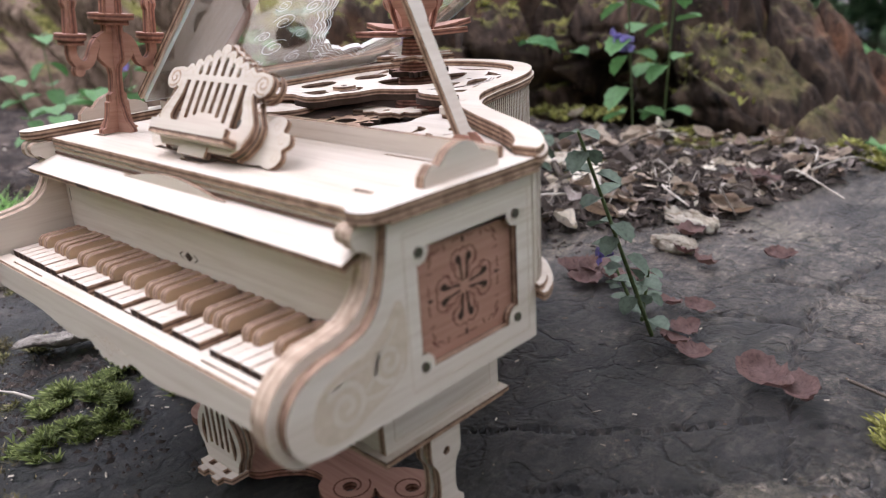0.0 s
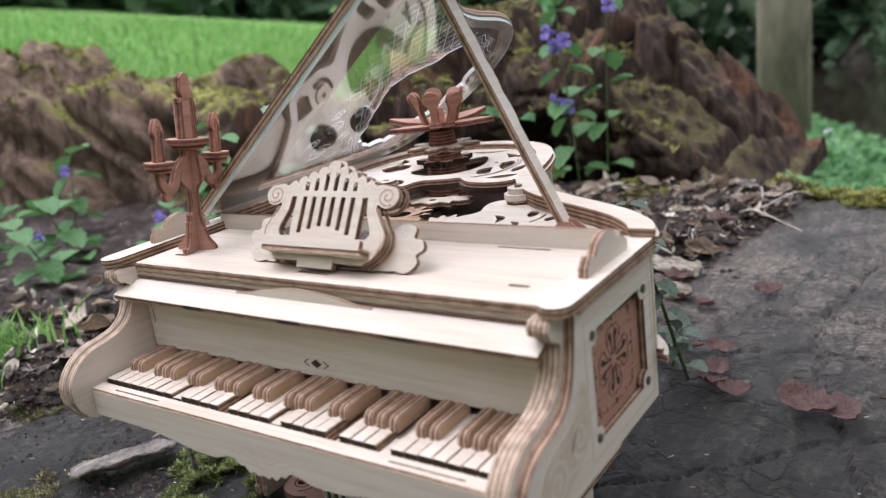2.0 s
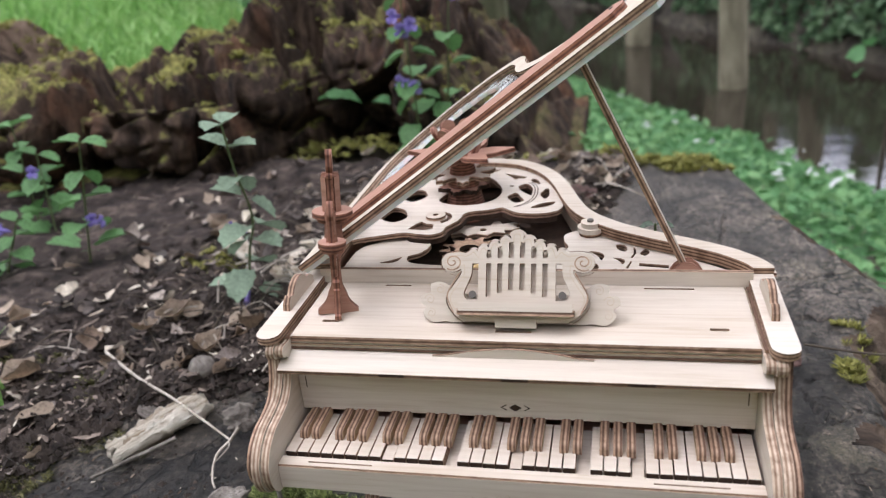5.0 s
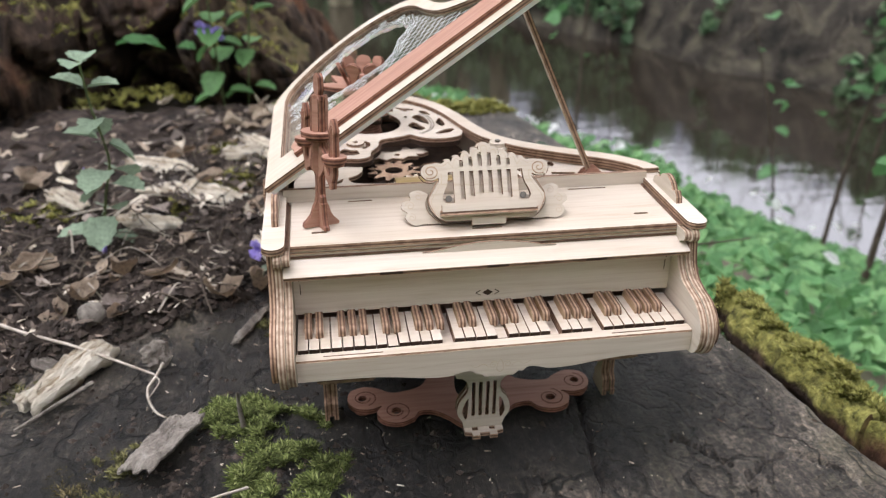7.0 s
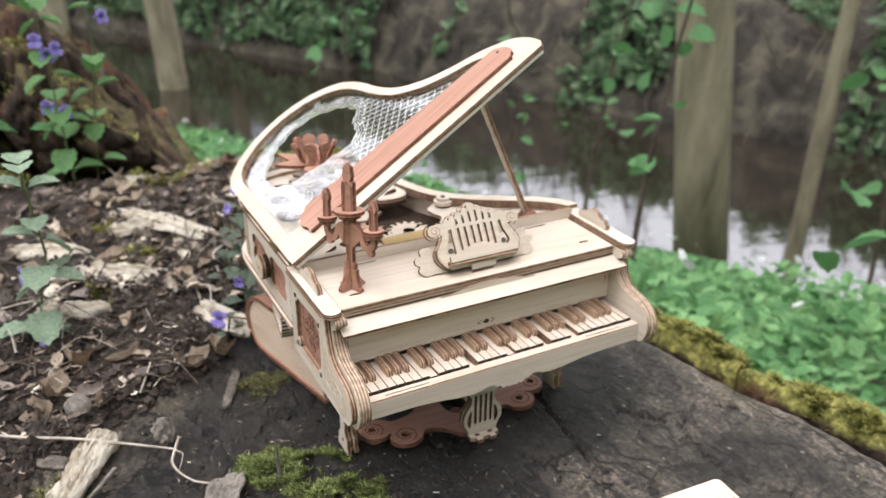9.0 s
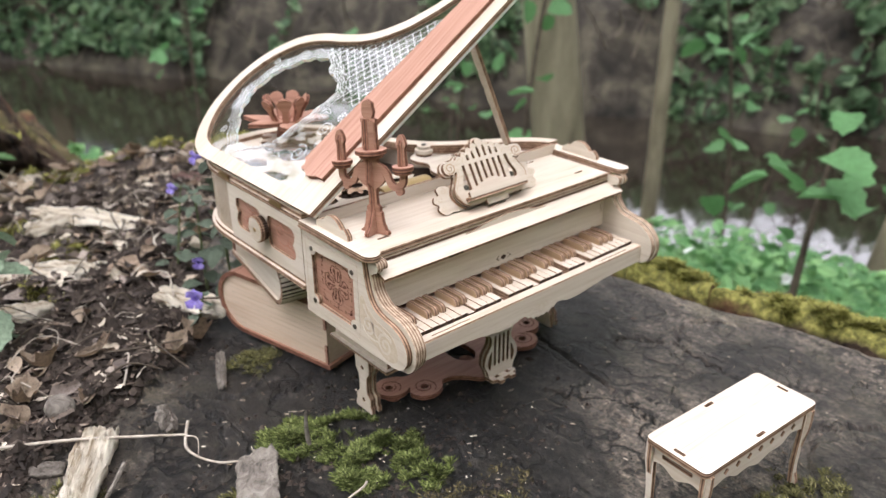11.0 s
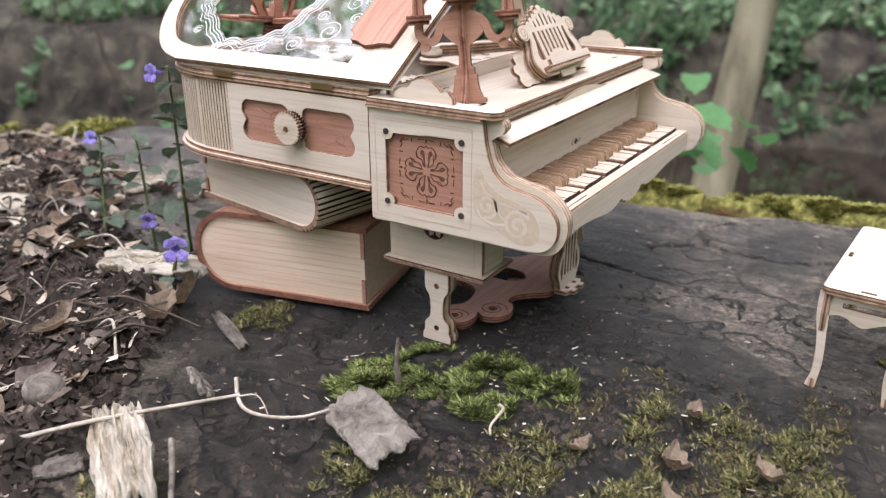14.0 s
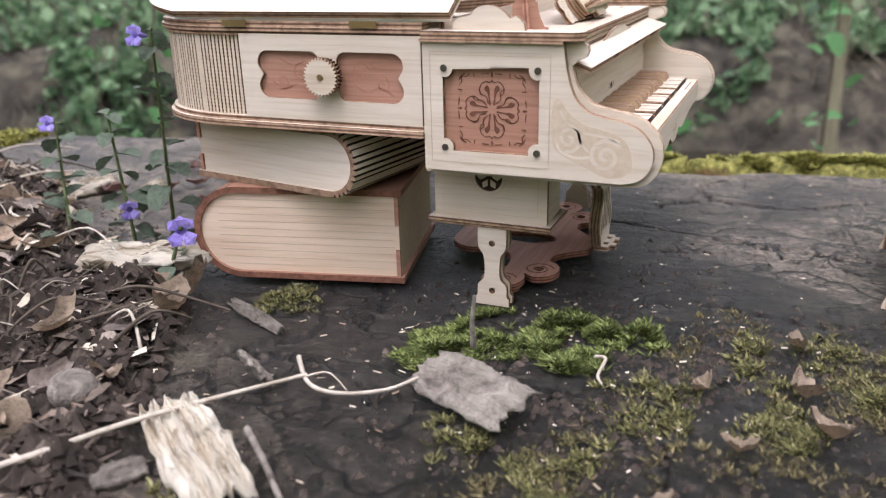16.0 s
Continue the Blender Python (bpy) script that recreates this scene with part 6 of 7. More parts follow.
verts, faces = [], []
rnd = random.Random(33)
for _ in range(10000):
    y = rnd.uniform(-0.15, 0.60)
    x = debris_edge(y) - abs(rnd.gauss(0, 0.14 if rnd.random() < 0.7 else 0.4)) + 0.02 * rnd.random()
    if x < -1.1:
        continue
    z = on_log(x, y) + rnd.uniform(0.0, 0.004)
    a, l = rnd.uniform(0, 6.28), 0.001 + 0.0075 * rnd.random() ** 2.6
    w = min(0.0024, l * (0.07 + 0.5 * rnd.random() ** 2))
    ca, sa = math.cos(a), math.sin(a)
    t1, t2 = rnd.uniform(-0.5, 0.5) * l, rnd.uniform(-0.6, 0.6) * w
    s = len(verts)
    for u, v, h in ((-l, -w * 0.6, 0), (0, -w, t2 * 0.6), (l, -w * 0.3, t1), (l * 0.8, w * 0.7, t1 + t2), (0, w, t2), (-l * 0.9, w * 0.5, t2 * 0.3)):
        verts.append((x + u * ca - v * sa, y + u * sa + v * ca, z + h + 0.001))
    faces += [(s, s + 1, s + 4, s + 5), (s + 1, s + 2, s + 3, s + 4)]
litter = new("leaf_litter", mesh_of("leaf_litter", verts, faces, [DRY, DARKDRY], [k for _ in range(len(faces) // 2) for k in [0 if rnd.random() < 0.10 else 1] * 2]))
tagged(litter, "layer of broken dry leaves and bark crumbs", "leaf litter", kind="stuff")

# broken leaves, too many to tell apart
def leaf_scraps(name, label, n, mat, seed, size):
    rd = random.Random(seed)
    vs, fs = [], []
    for k in range(n):
        y = rd.uniform(0.0, 0.58)
        x = debris_edge(y) - abs(rd.gauss(0, 0.17)) + 0.012
        if x < -0.9 or (x > -0.115 and 0.06 < y < 0.21) or (y < 0.28 and x > -0.32 and rd.random() < 0.75):
            continue
        lv, lf = bent_leaf(rd, size * rd.uniform(0.5, 1.5))
        m = Matrix.Translation((x, y, on_log(x, y) + 0.002 + 0.003 * rd.random())) @ Euler((rd.gauss(0, 0.4), rd.gauss(0, 0.25), rd.uniform(0, 6.28))).to_matrix().to_4x4()
        b0 = len(vs)
        vs += [tuple(m @ Vector(p)) for p in lv]
        fs += [tuple(q + b0 for q in f) for f in lf]
    tagged(new(name, mesh_of(name, vs, fs, [mat], smooth=True)), label, "leaf litter", kind="stuff")


leaf_scraps("pale_leaf_scraps", "curled scraps of pale dry leaves over the leaf mould", 340, DRY, 2, 0.016)
leaf_scraps("brown_leaf_scraps", "crumpled grey-brown leaf scraps over the leaf mould", 560, OLDLEAF, 3, 0.015)

# crumbs and pale splinters on the bare wood
verts, faces = [], []
rnd = random.Random(35)
for _ in range(6500):
    x, y = rnd.uniform(-0.28, 0.19), rnd.uniform(-0.22, 0.35)
    if rnd.random() > 0.12 + 0.75 * (1 - smoothstep(0.0, 0.12, math.hypot((x + 0.10), (y + 0.01)))):
        continue
    z = on_log(x, y) + 0.0008
    a, l, w = rnd.uniform(0, 6.28), 0.0003 + 0.0017 * rnd.random() ** 3.5, rnd.uniform(0.00012, 0.0004)
    ca, sa = math.cos(a), math.sin(a)
    s = len(verts)
    verts += [(x - l * ca + w * sa, y - l * sa - w * ca, z), (x + l * ca + w * sa, y + l * sa - w * ca, z), (x + l * ca, y + l * sa, z + w * 1.5), (x - l * ca, y - l * sa, z + w * 1.5), (x - l * ca - w * sa, y - l * sa + w * ca, z), (x + l * ca - w * sa, y + l * sa + w * ca, z)]
    faces += [(s, s + 1, s + 2, s + 3), (s + 3, s + 2, s + 5, s + 4)]
crumbs = new("wood_crumbs", mesh_of("wood_crumbs", verts, faces, [DRY]))
tagged(crumbs, "pale dry splinters and crumbs strewn over the old wood", "debris", kind="stuff")


verts, faces = [], []
rnd = random.Random(36)
for _ in range(5200):
    x, y = rnd.gauss(-0.13, 0.06), rnd.gauss(-0.045, 0.06)
    if rnd.random() < 0.35:
        y = rnd.uniform(0.0, 0.4)
        x = debris_edge(y) + rnd.gauss(0.01, 0.025)
    if x > 0.18 or nz(x, y, 12, 30) < -0.05:
        continue
    r_ = 0.0006 + 0.0022 * rnd.random() ** 3
    z = on_log(x, y)
    s = len(verts)
    for k in range(4):
        a = k * 1.57 + rnd.uniform(-0.5, 0.5)
        verts.append((x + r_ * math.cos(a) * rnd.uniform(0.6, 1.6), y + r_ * math.sin(a) * rnd.uniform(0.6, 1.3), z - 0.0002))
    verts.append((x, y, z + r_ * rnd.uniform(0.4, 1.0)))
    faces += [(s, s + 1, s + 4), (s + 1, s + 2, s + 4), (s + 2, s + 3, s + 4), (s + 3, s, s + 4)]
for _ in range(15000):
    y = rnd.uniform(0.02, 0.5)
    x = debris_edge(y) - abs(rnd.gauss(0, 0.13)) + 0.014
    if (x > -0.115 and 0.06 < y < 0.21) or x < -0.6:
        continue
    r_ = 0.0010 + 0.0036 * rnd.random() ** 2.4
    z = on_log(x, y) + rnd.uniform(0.0, 0.003)
    s = len(verts)
    for k in range(4):
        a = k * 1.57 + rnd.uniform(-0.5, 0.5)
        verts.append((x + r_ * math.cos(a) * rnd.uniform(0.5, 1.7), y + r_ * math.sin(a) * rnd.uniform(0.5, 1.3), z - 0.0002))
    verts.append((x, y, z + r_ * rnd.uniform(0.5, 1.3)))
    faces += [(s, s + 1, s + 4), (s + 1, s + 2, s + 4), (s + 2, s + 3, s + 4), (s + 3, s, s + 4)]
soil_crumbs = new("soil_crumbs", mesh_of("soil_crumbs", verts, faces, [CRUMB]))
tagged(soil_crumbs, "dark crumbs of earth and rotten wood on the log", "debris", kind="stuff")


def chunk(name, label, cat, x, y, turn, l, w, h, mat, seed, tilt=0.0, roll=0.0, lift=0.0, ragged=0.35, group="", ridge=1.0, taper=0.35):
    """A broken piece of wood or bark: a bent, splintered slab."""
    r = random.Random(seed)
    bm = bmesh.new()
    nu, nv = 34, 40
    grid = {}
    for side in (1, -1):
        for i in range(nu + 1):
            u = i / nu * 2 - 1
            for j in range(nv + 1):
                v = j / nv * 2 - 1
                ww = w * (1 - taper * u * u) * (1 + ragged * (0.5 * nz(u * 1.3, seed, 0, 2.0) + 0.22 * nz(u * 4.1, v * 0.5 + seed, 0, 2.0)))
                ll = l * (1 + ragged * (0.55 * nz(v * 1.7, seed * 1.7 + u, 0, 1.9) + 0.14 * ridge * (0.5 if nz(v * 2.9, seed * 0.7, 4, 1.7) > 0.05 else -0.5) + 0.09 * nz(v * 5.3, seed + u * 0.6, 0, 2) + 0.03 * nz(v * 15, seed + u * 0.6, 0, 2)))
                edge = max(0.0, 1 - max(abs(u), abs(v)) ** 4)
                shelf = 0.24 * ridge * ((1 if nz(u * 0.7, v * 2.6 + seed, 6, 1.7) > 0 else -1) + (0.6 if nz(u * 0.9, v * 5.5 + seed, 7, 1.7) > 0.1 else -0.6))
                z = h * (shelf + 0.5 * side * (edge * 0.85 + 0.15) + 0.35 * nz(u * 1.5, v * 1.5 + seed, 1, 1.4) + 0.30 * ridge * nz(u * 0.9, v * 5 + seed, 2, 1.6) + ridge * (0.24 * nz(u * 1.6, v * 11 + seed, 3, 1.6) + 0.13 * nz(u * 3, v * 26 + seed, 5, 1.6)) + 0.15 * nz(u * 6, v * 5 + seed, 9, 1.6))
                grid[side, i, j] = bm.verts.new((u * ll, v * ww, z + h * 0.5))
    for side in (1, -1):
        for i in range(nu):
            for j in range(nv):
                q = [grid[side, i, j], grid[side, i + 1, j], grid[side, i + 1, j + 1], grid[side, i, j + 1]]
                bm.faces.new(q if side > 0 else q[::-1]).smooth = True
    rim = [(i, 0) for i in range(nu)] + [(nu, j) for j in range(nv)] + [(i, nv) for i in range(nu, 0, -1)] + [(0, j) for j in range(nv, 0, -1)]
    for (a, b), (c, d) in zip(rim, rim[1:] + rim[:1]):
        bm.faces.new((grid[-1, a, b], grid[-1, c, d], grid[1, c, d], grid[1, a, b]))
    ob = part(name, bm, mat, None)
    lay(ob, x, y, turn, tilt, roll, lift)
    return tagged(ob, label, cat, group)


def along(x0, y0, x1, y1):
    return (x0 + x1) / 2, (y0 + y1) / 2, math.atan2(y1 - y0, x1 - x0), math.hypot(x1 - x0, y1 - y0) / 2


x, y, a, l = along(-0.150, 0.0265, -0.1715, -0.0155)
chunk("bark_flake", "grey-brown flake of bark propped on the old wood", "bark", x, y, a, l, 0.0115, 0.0050, GREYBARK, 3, -0.05, 0.28, 0.0055, 0.34, "", 0.15, 0.08)
x, y, a, l = along(-0.207, 0.100, -0.240, 0.050)
chunk("rotten_wood_piece", "pale splintered piece of rotten wood", "wood piece", x, y, a, l, 0.0110, 0.011, PALEWOOD, 8, 0.05, 0.1, 0.0, 0.40, "", 0.45, 0.15)
chunk("rotten_wood_piece", "small grey splinter of rotten wood", "wood piece", -0.243, 0.092, 2.6, 0.011, 0.005, 0.005, GREYBARK, 9, 0, 0, 0, 0.4, "", 0.4)
chunk("bark_chip", "small brown curled bark chip standing on edge", "bark", -0.178, 0.085, 0.9, 0.0095, 0.0085, 0.0035, GREYBARK, 12, 0.2, 1.0, 0.008, 0.45, "", 0.0)
for k, (x0, y0, x1, y1, w) in enumerate(((-0.122, 0.220, -0.097, 0.168, 0.011), (-0.145, 0.44, -0.085, 0.36, 0.012), (-0.187, 0.330, -0.138, 0.296, 0.009), (-0.21, 0.335, -0.155, 0.305, 0.010), (-0.25, 0.40, -0.19, 0.375, 0.011),
                                          (-0.235, 0.275, -0.185, 0.262, 0.008), (-0.30, 0.33, -0.265, 0.300, 0.009), (-0.165, 0.40, -0.125, 0.41, 0.010), (-0.02, 0.352, 0.022, 0.344, 0.006), (0.0, 0.302, 0.026, 0.304, 0.0045), (-0.15, 0.55, -0.11, 0.556, 0.010))):
    x, y, a, l = along(x0, y0, x1, y1)
    chunk("wood_chip", "pale weathered wood chip lying in the leaf mould", "wood piece", x, y, a, l, w, 0.006, PALEWOOD, 20 + k, 0.05, 0.12, 0.003, 0.5, "wood chips in the leaf mould")
x, y, a, l = along(-0.116, 0.141, -0.134, 0.102)
chunk("bark_strip", "curved light brown strip of bark", "bark", x, y, a, l, 0.0035, 0.0022, GREYBARK, 31, 0, 0.3, 0.001, 0.3)
for k, (x, y, a) in enumerate(((-0.145, 0.153, 0.3), (-0.122, 0.164, 1.9), (-0.215, 0.185, 2.4), (-0.235, 0.155, 1.1))):
    v, f = leaf_bm(0.026, 0.008, 0.9, 50 + k, 2)
    ob = new("oak_leaf", solid_leaf("oak_leaf", v, f, DRY))
    lay(ob, x, y, a, 0.1, 0.2, 0.004)
    tagged(ob, "crumpled lobed dry leaf beside the books", "dead leaf", "large dry leaves")
for k, (x, y, a, sc) in enumerate(((-0.116, -0.104, 0.4, 0.6), (-0.2, -0.064, 2.0, 0.5), (-0.14, -0.112, 1.1, 0.55), (-0.08, -0.10, 0.1, 0.45), (-0.125, -0.07, 2.6, 0.35), (-0.105, -0.135, 0.9, 0.5), (-0.16, -0.085, 1.5, 0.4))):
    v, f = leaf_bm(0.030, 0.009, 0.7, 150 + k, 0)
    ob = new("tan_leaf", solid_leaf("tan_leaf", v, f, DRY))
    lay(ob, x, y, a, 0.1, 0.2, 0.003, sc)
    tagged(ob, "small curled tan leaf lying among moss on the log", "dead leaf", "tan leaves in the moss")
nut_bm = bmesh.new()
bmesh.ops.create_uvsphere(nut_bm, u_segments=18, v_segments=12, radius=0.0085)
for v_ in nut_bm.verts:
    v_.co.z *= 0.8
    v_.co *= 1 + 0.08 * nz(v_.co.x, v_.co.y, v_.co.z, 200)
for f_ in nut_bm.faces:
    f_.smooth = True
nut = part("nut_shell", nut_bm, GREYBARK, None)
lay(nut, -0.221, 0.126, 0, 0.2, 0, 0.006)
tagged(nut, "round brown nut shell among dry leaves", "nut")
for k, (x, y, a, sc) in enumerate(((0.122, 0.176, -0.35, 0.75), (0.138, 0.172, -0.95, 0.6), (0.005, 0.45, 0.5, 0.8), (0.008, 0.332, 1.4, 0.7), (0.022, 0.301, 2.0, 0.6), (0.074, 0.186, 2.8, 0.5), (0.088, 0.180, 0.2, 0.45), (-0.003, 0.242, 1.2, 0.7), (0.0725, 0.3175, 0.4, 0.5), (0.068, 0.226, 0.1, 0.45), (-0.012, 0.238, 0.6, 0.7), (0.012, 0.236, 2.2, 0.6), (0.000, 0.226, 1.0, 0.6), (0.024, 0.246, 0.2, 0.5), (0.041, 0.286, 2.6, 0.5), (0.073, 0.199, 1.2, 0.5), (-0.002, 0.452, 0.3, 0.7), (0.052, 0.222, 2.9, 0.45))):
    v, f = leaf_bm(0.036, 0.013, 0.4, 70 + k, 0)
    ob = new("red_leaf", solid_leaf("red_leaf", v, f, REDLEAF))
    lay(ob, x, y, a, 0.0, 0.2, 0.003, sc)
    tagged(ob, "curled reddish dry leaf lying on the old wood", "dead leaf", "reddish leaves")


def stalk(name, label, pts, r, mat, cat="twig", r1=None):
    cu = bpy.data.curves.new(name, "CURVE")
    cu.dimensions = "3D"
    cu.bevel_depth, cu.bevel_resolution = r, 1
    sp = cu.splines.new("POLY")
    c = curve(pts, 6)
    sp.points.add(len(c) - 1)
    for k, p in enumerate(c):
        sp.points[k].co = (*p, 1)
        sp.points[k].radius = 1 + (((r1 or r * 0.6) / r) - 1) * k / len(c)
    cu.materials.append(mat)
    tmp = bpy.data.objects.new("tmp", cu)
    me = bpy.data.meshes.new_from_object(tmp)
    bpy.data.objects.remove(tmp)
    return tagged(new(name, me), label, cat)


stalk("dry_stalk", "long pale dry stalk bent over the old wood", [(-0.30, 0.140, 0.013), (-0.26, 0.113, 0.012), (-0.222, 0.092, 0.011), (-0.1735, 0.0640, 0.006)], 0.0012, TWIGM)
stalk("dry_stalk", "thin pale forked stalk end", [(-0.1700, 0.0690, 0.011), (-0.1745, 0.0640, 0.005), (-0.1775, 0.056, 0.0035), (-0.1755, 0.0455, 0.003), (-0.1695, 0.033, 0.004), (-0.163, 0.024, 0.007)], 0.0010, TWIGM)
stalk("dry_stalk", "thin pale stalk fibre", [(-0.1745, 0.0635, 0.006), (-0.171, 0.056, 0.007), (-0.1755, 0.046, 0.004)], 0.0004, TWIGM)
stalk("dark_twig", "thin dark twig on the old wood", [(-0.2087, 0.0651, 0.004), (-0.222, 0.049, 0.004), (-0.240, 0.029, 0.003)], 0.0014, GREYBARK)
stalk("curled_stem", "small curled pale stem", [(-0.118, -0.030, 0.003), (-0.124, -0.035, 0.006), (-0.132, -0.034, 0.003), (-0.138, -0.037, 0.003)], 0.0008, TWIGM)
stalk("upright_stem", "short dead stem standing in the moss", [(-0.123, 0.018, 0.0), (-0.124, 0.018, 0.012), (-0.124, 0.017, 0.024)], 0.0016, GREYBARK, r1=0.0007)
stalk("dry_stalk", "thin stalk leaning over the log edge", [(0.15, 0.19, 0.004), (0.19, 0.17, 0.01), (0.24, 0.17, 0.012)], 0.0008, TWIGDARK)
rnd = random.Random(77)
for k in range(230):
    y = rnd.uniform(0.08, 0.5)
    x = debris_edge(y) - rnd.uniform(0.0, 0.22)
    if (x > -0.12 and 0.06 < y < 0.21) or (x < -0.19 and y < 0.15):
        continue
    a, l = rnd.uniform(0, 6.28), 0.008 + 0.03 * rnd.random() ** 2
    stalk("litter_twig", "thin dark broken twig in the leaf mould", [(x, y, on_log(x, y) + 0.004), (x + l * math.cos(a), y + l * math.sin(a), on_log(x, y) + 0.007 + rnd.random() * 0.01), (x + 2 * l * math.cos(a + 0.3), y + 2 * l * math.sin(a + 0.3), on_log(x, y) + 0.004)],
          rnd.uniform(0.0003, 0.0010), TWIGDARK if k % 3 else TWIGM)

# ---- plants ----
def round_leaf(r, n=18, cup=0.35, scallop=0.13):
    """A rounded, scalloped leaf on the +x side of its stalk, folded a little along the middle."""
    rim = []
    for i in range(n + 1):
        a = math.radians(-150 + 300 * i / n)
        rr = r * (0.92 + 0.16 * math.cos(a) ** 3) * (1 + scallop * (1 if i % 2 else -1) * 0.5)
        rim.append((r * 0.85 + rr * math.cos(a), rr * 0.95 * math.sin(a)))
    verts = [(0, 0, 0), (r * 0.9, 0, -cup * r * 0.5)] + [(x, y, cup * abs(y) - 0.35 * cup * x * x / r) for x, y in rim]
    faces = [(1, k + 2, k + 3) for k in range(n)] + [(0, 2, 1), (0, 1, n + 2)]
    return verts, faces


def add(verts, faces, v, f, m):
    s = len(verts)
    verts += [tuple(m @ Vector(p)) for p in v]
    faces += [tuple(k + s for k in q) for q in f]


def flower_parts(r):
    """Two-lipped violet flower: a tube and five lobes."""
    v, f = [], []
    for k in range(6):
        a = k * math.pi / 3
        v.append((0, 0.16 * r * math.cos(a), 0.16 * r * math.sin(a)))
        v.append((1.3 * r, 0.34 * r * math.cos(a), 0.34 * r * math.sin(a)))
    for k in range(6):
        a, b = 2 * k, 2 * ((k + 1) % 6)
        f.append((a, b, b + 1, a + 1))
    for k, (a, ln) in enumerate(((90, 0.7), (35, 0.75), (145, 0.75), (-55, 0.95), (-125, 0.95))):
        ca, sa = math.cos(radians(a)), math.sin(radians(a))
        s = len(v)
        for u, w, x in ((0.25, -0.2, 1.25), (0.7, -0.42, 1.42), (1.0, 0.0, 1.36), (0.7, 0.42, 1.42), (0.25, 0.2, 1.25)):
            v.append((x * r, (u * ca - w * sa) * r * ln * 1.1, (u * sa + w * ca) * r * ln * 1.1))
        f.append(tuple(s + q for q in range(5)))
    return v, f


def herb(label, base, tip, pairs, leaf_r, flowers, mat, seed, flower_r=0.006, bend=0.0):
    """A creeping mint-like plant: square stem, opposite round leaves, violet flowers in the axils."""
    rd = random.Random(seed)
    p = thing("ground_ivy_plant", label, "wild flower", Matrix.Translation(base))
    d = Vector(tip) - Vector(base)
    mid = d * 0.5 + Vector((bend, bend * 0.5, 0))
    pts = curve([(0, 0, 0), tuple(mid * 0.5 + d * 0.05), tuple(mid), tuple(d * 0.78 + Vector((bend * 0.4, 0, 0))), tuple(d)], 5)
    st = stalk("stem", "", pts[::2] + [pts[-1]], 0.0011, STEM, r1=0.0006)
    del st["category"]
    st.parent = p
    for k in range(pairs):
        t = 0.12 + 0.88 * k / max(1, pairs - 1)
        q = Vector(pts[min(len(pts) - 1, int(t * (len(pts) - 1)))])
        r = leaf_r * (1.0 - 0.25 * t) * rd.uniform(0.8, 1.15)
        turn = k * 1.57 + rd.uniform(-0.3, 0.3)
        for s in (0, 1):
            v, f = [], []
            lv, lf = round_leaf(r)
            m = Matrix.Rotation(turn + s * math.pi, 4, "Z") @ Matrix.Rotation(rd.uniform(-0.6, 0.7), 4, "Y") @ Matrix.Translation((r * 0.5 * (1.2 - t), 0, 0))
            add(v, f, lv, lf, m)
            stv = [(0, -0.0004, 0), (0, 0.0004, 0), (r * 0.6, 0.0003, 0), (r * 0.6, -0.0003, 0)]
            add(v, f, stv, [(0, 1, 2, 3)], Matrix.Rotation(turn + s * math.pi, 4, "Z"))
            part("leaf", mesh_of("leaf", v, f, [mat], smooth=True), None, p, "", Matrix.Translation(q))
    for (t, az, up) in flowers:
        q = Vector(pts[min(len(pts) - 1, int(t * (len(pts) - 1)))])
        v, f = flower_parts(flower_r)
        part("flower", mesh_of("flower", v, f, [PETAL]), None, p, "violet two-lipped flower", Matrix.Translation(q) @ Matrix.Rotation(az, 4, "Z") @ Matrix.Rotation(-up, 4, "Y") @ Matrix.Translation((0.004, 0, 0)))
    return p


LBL = "ground ivy with scalloped leaves and violet flowers at the log"
herb(LBL, (-0.238, 0.233, 0.003), (-0.226, 0.222, 0.146), 8, 0.0150, [(0.42, 3.3, 0.1), (0.10, 4.6, -0.9)], GREYLEAF, 1, 0.009, bend=0.01)
herb(LBL, (-0.43, 0.31, 0.0), (-0.40, 0.30, 0.115), 5, 0.0135, [(0.35, -0.6, 0.2), (0.3, 0.2, 0.1)], LEAF, 2, 0.007)
herb(LBL, (-0.180, 0.585, 0.0), (-0.188, 0.575, 0.21), 8, 0.016, [(0.42, -1.2, 0.2), (0.45, -2.2, 0.1), (0.74, -0.9, 0.3), (0.76, -2.0, 0.2), (0.72, -1.5, 0.0)], LEAF, 3, 0.010)
herb(LBL, (-0.155, 0.60, 0.0), (-0.130, 0.575, 0.235), 6, 0.016, [(0.75, -1.0, 0.2)], LEAF, 31, 0.010)
herb("thin flowering weed with small leaves beside the piano", (0.062, 0.188, 0.0), (0.058, 0.132, 0.108), 11, 0.0064, [(0.45, 3.4, -0.2)], DUSTLEAF, 4, 0.005)
herb("dull low weed with curled leaves beside the piano", (0.050, 0.200, 0.0), (0.056, 0.194, 0.030), 5, 0.006, [], DUSTLEAF, 44)
herb("dull low weed with curled leaves beside the piano", (0.038, 0.212, 0.0), (0.030, 0.206, 0.024), 4, 0.006, [], DUSTLEAF, 45)
herb("thin flowering weed with small leaves beside the books", (-0.070, 0.212, 0.0), (-0.081, 0.198, 0.118), 10, 0.0076, [(0.96, 3.2, 0.2)], DUSTLEAF, 5, 0.0062)
herb("thin flowering weed with small leaves beside the books", (-0.085, 0.225, 0.0), (-0.080, 0.236, 0.075), 8, 0.0078, [(0.35, 4.0, 0.0)], DUSTLEAF, 6, 0.0062)
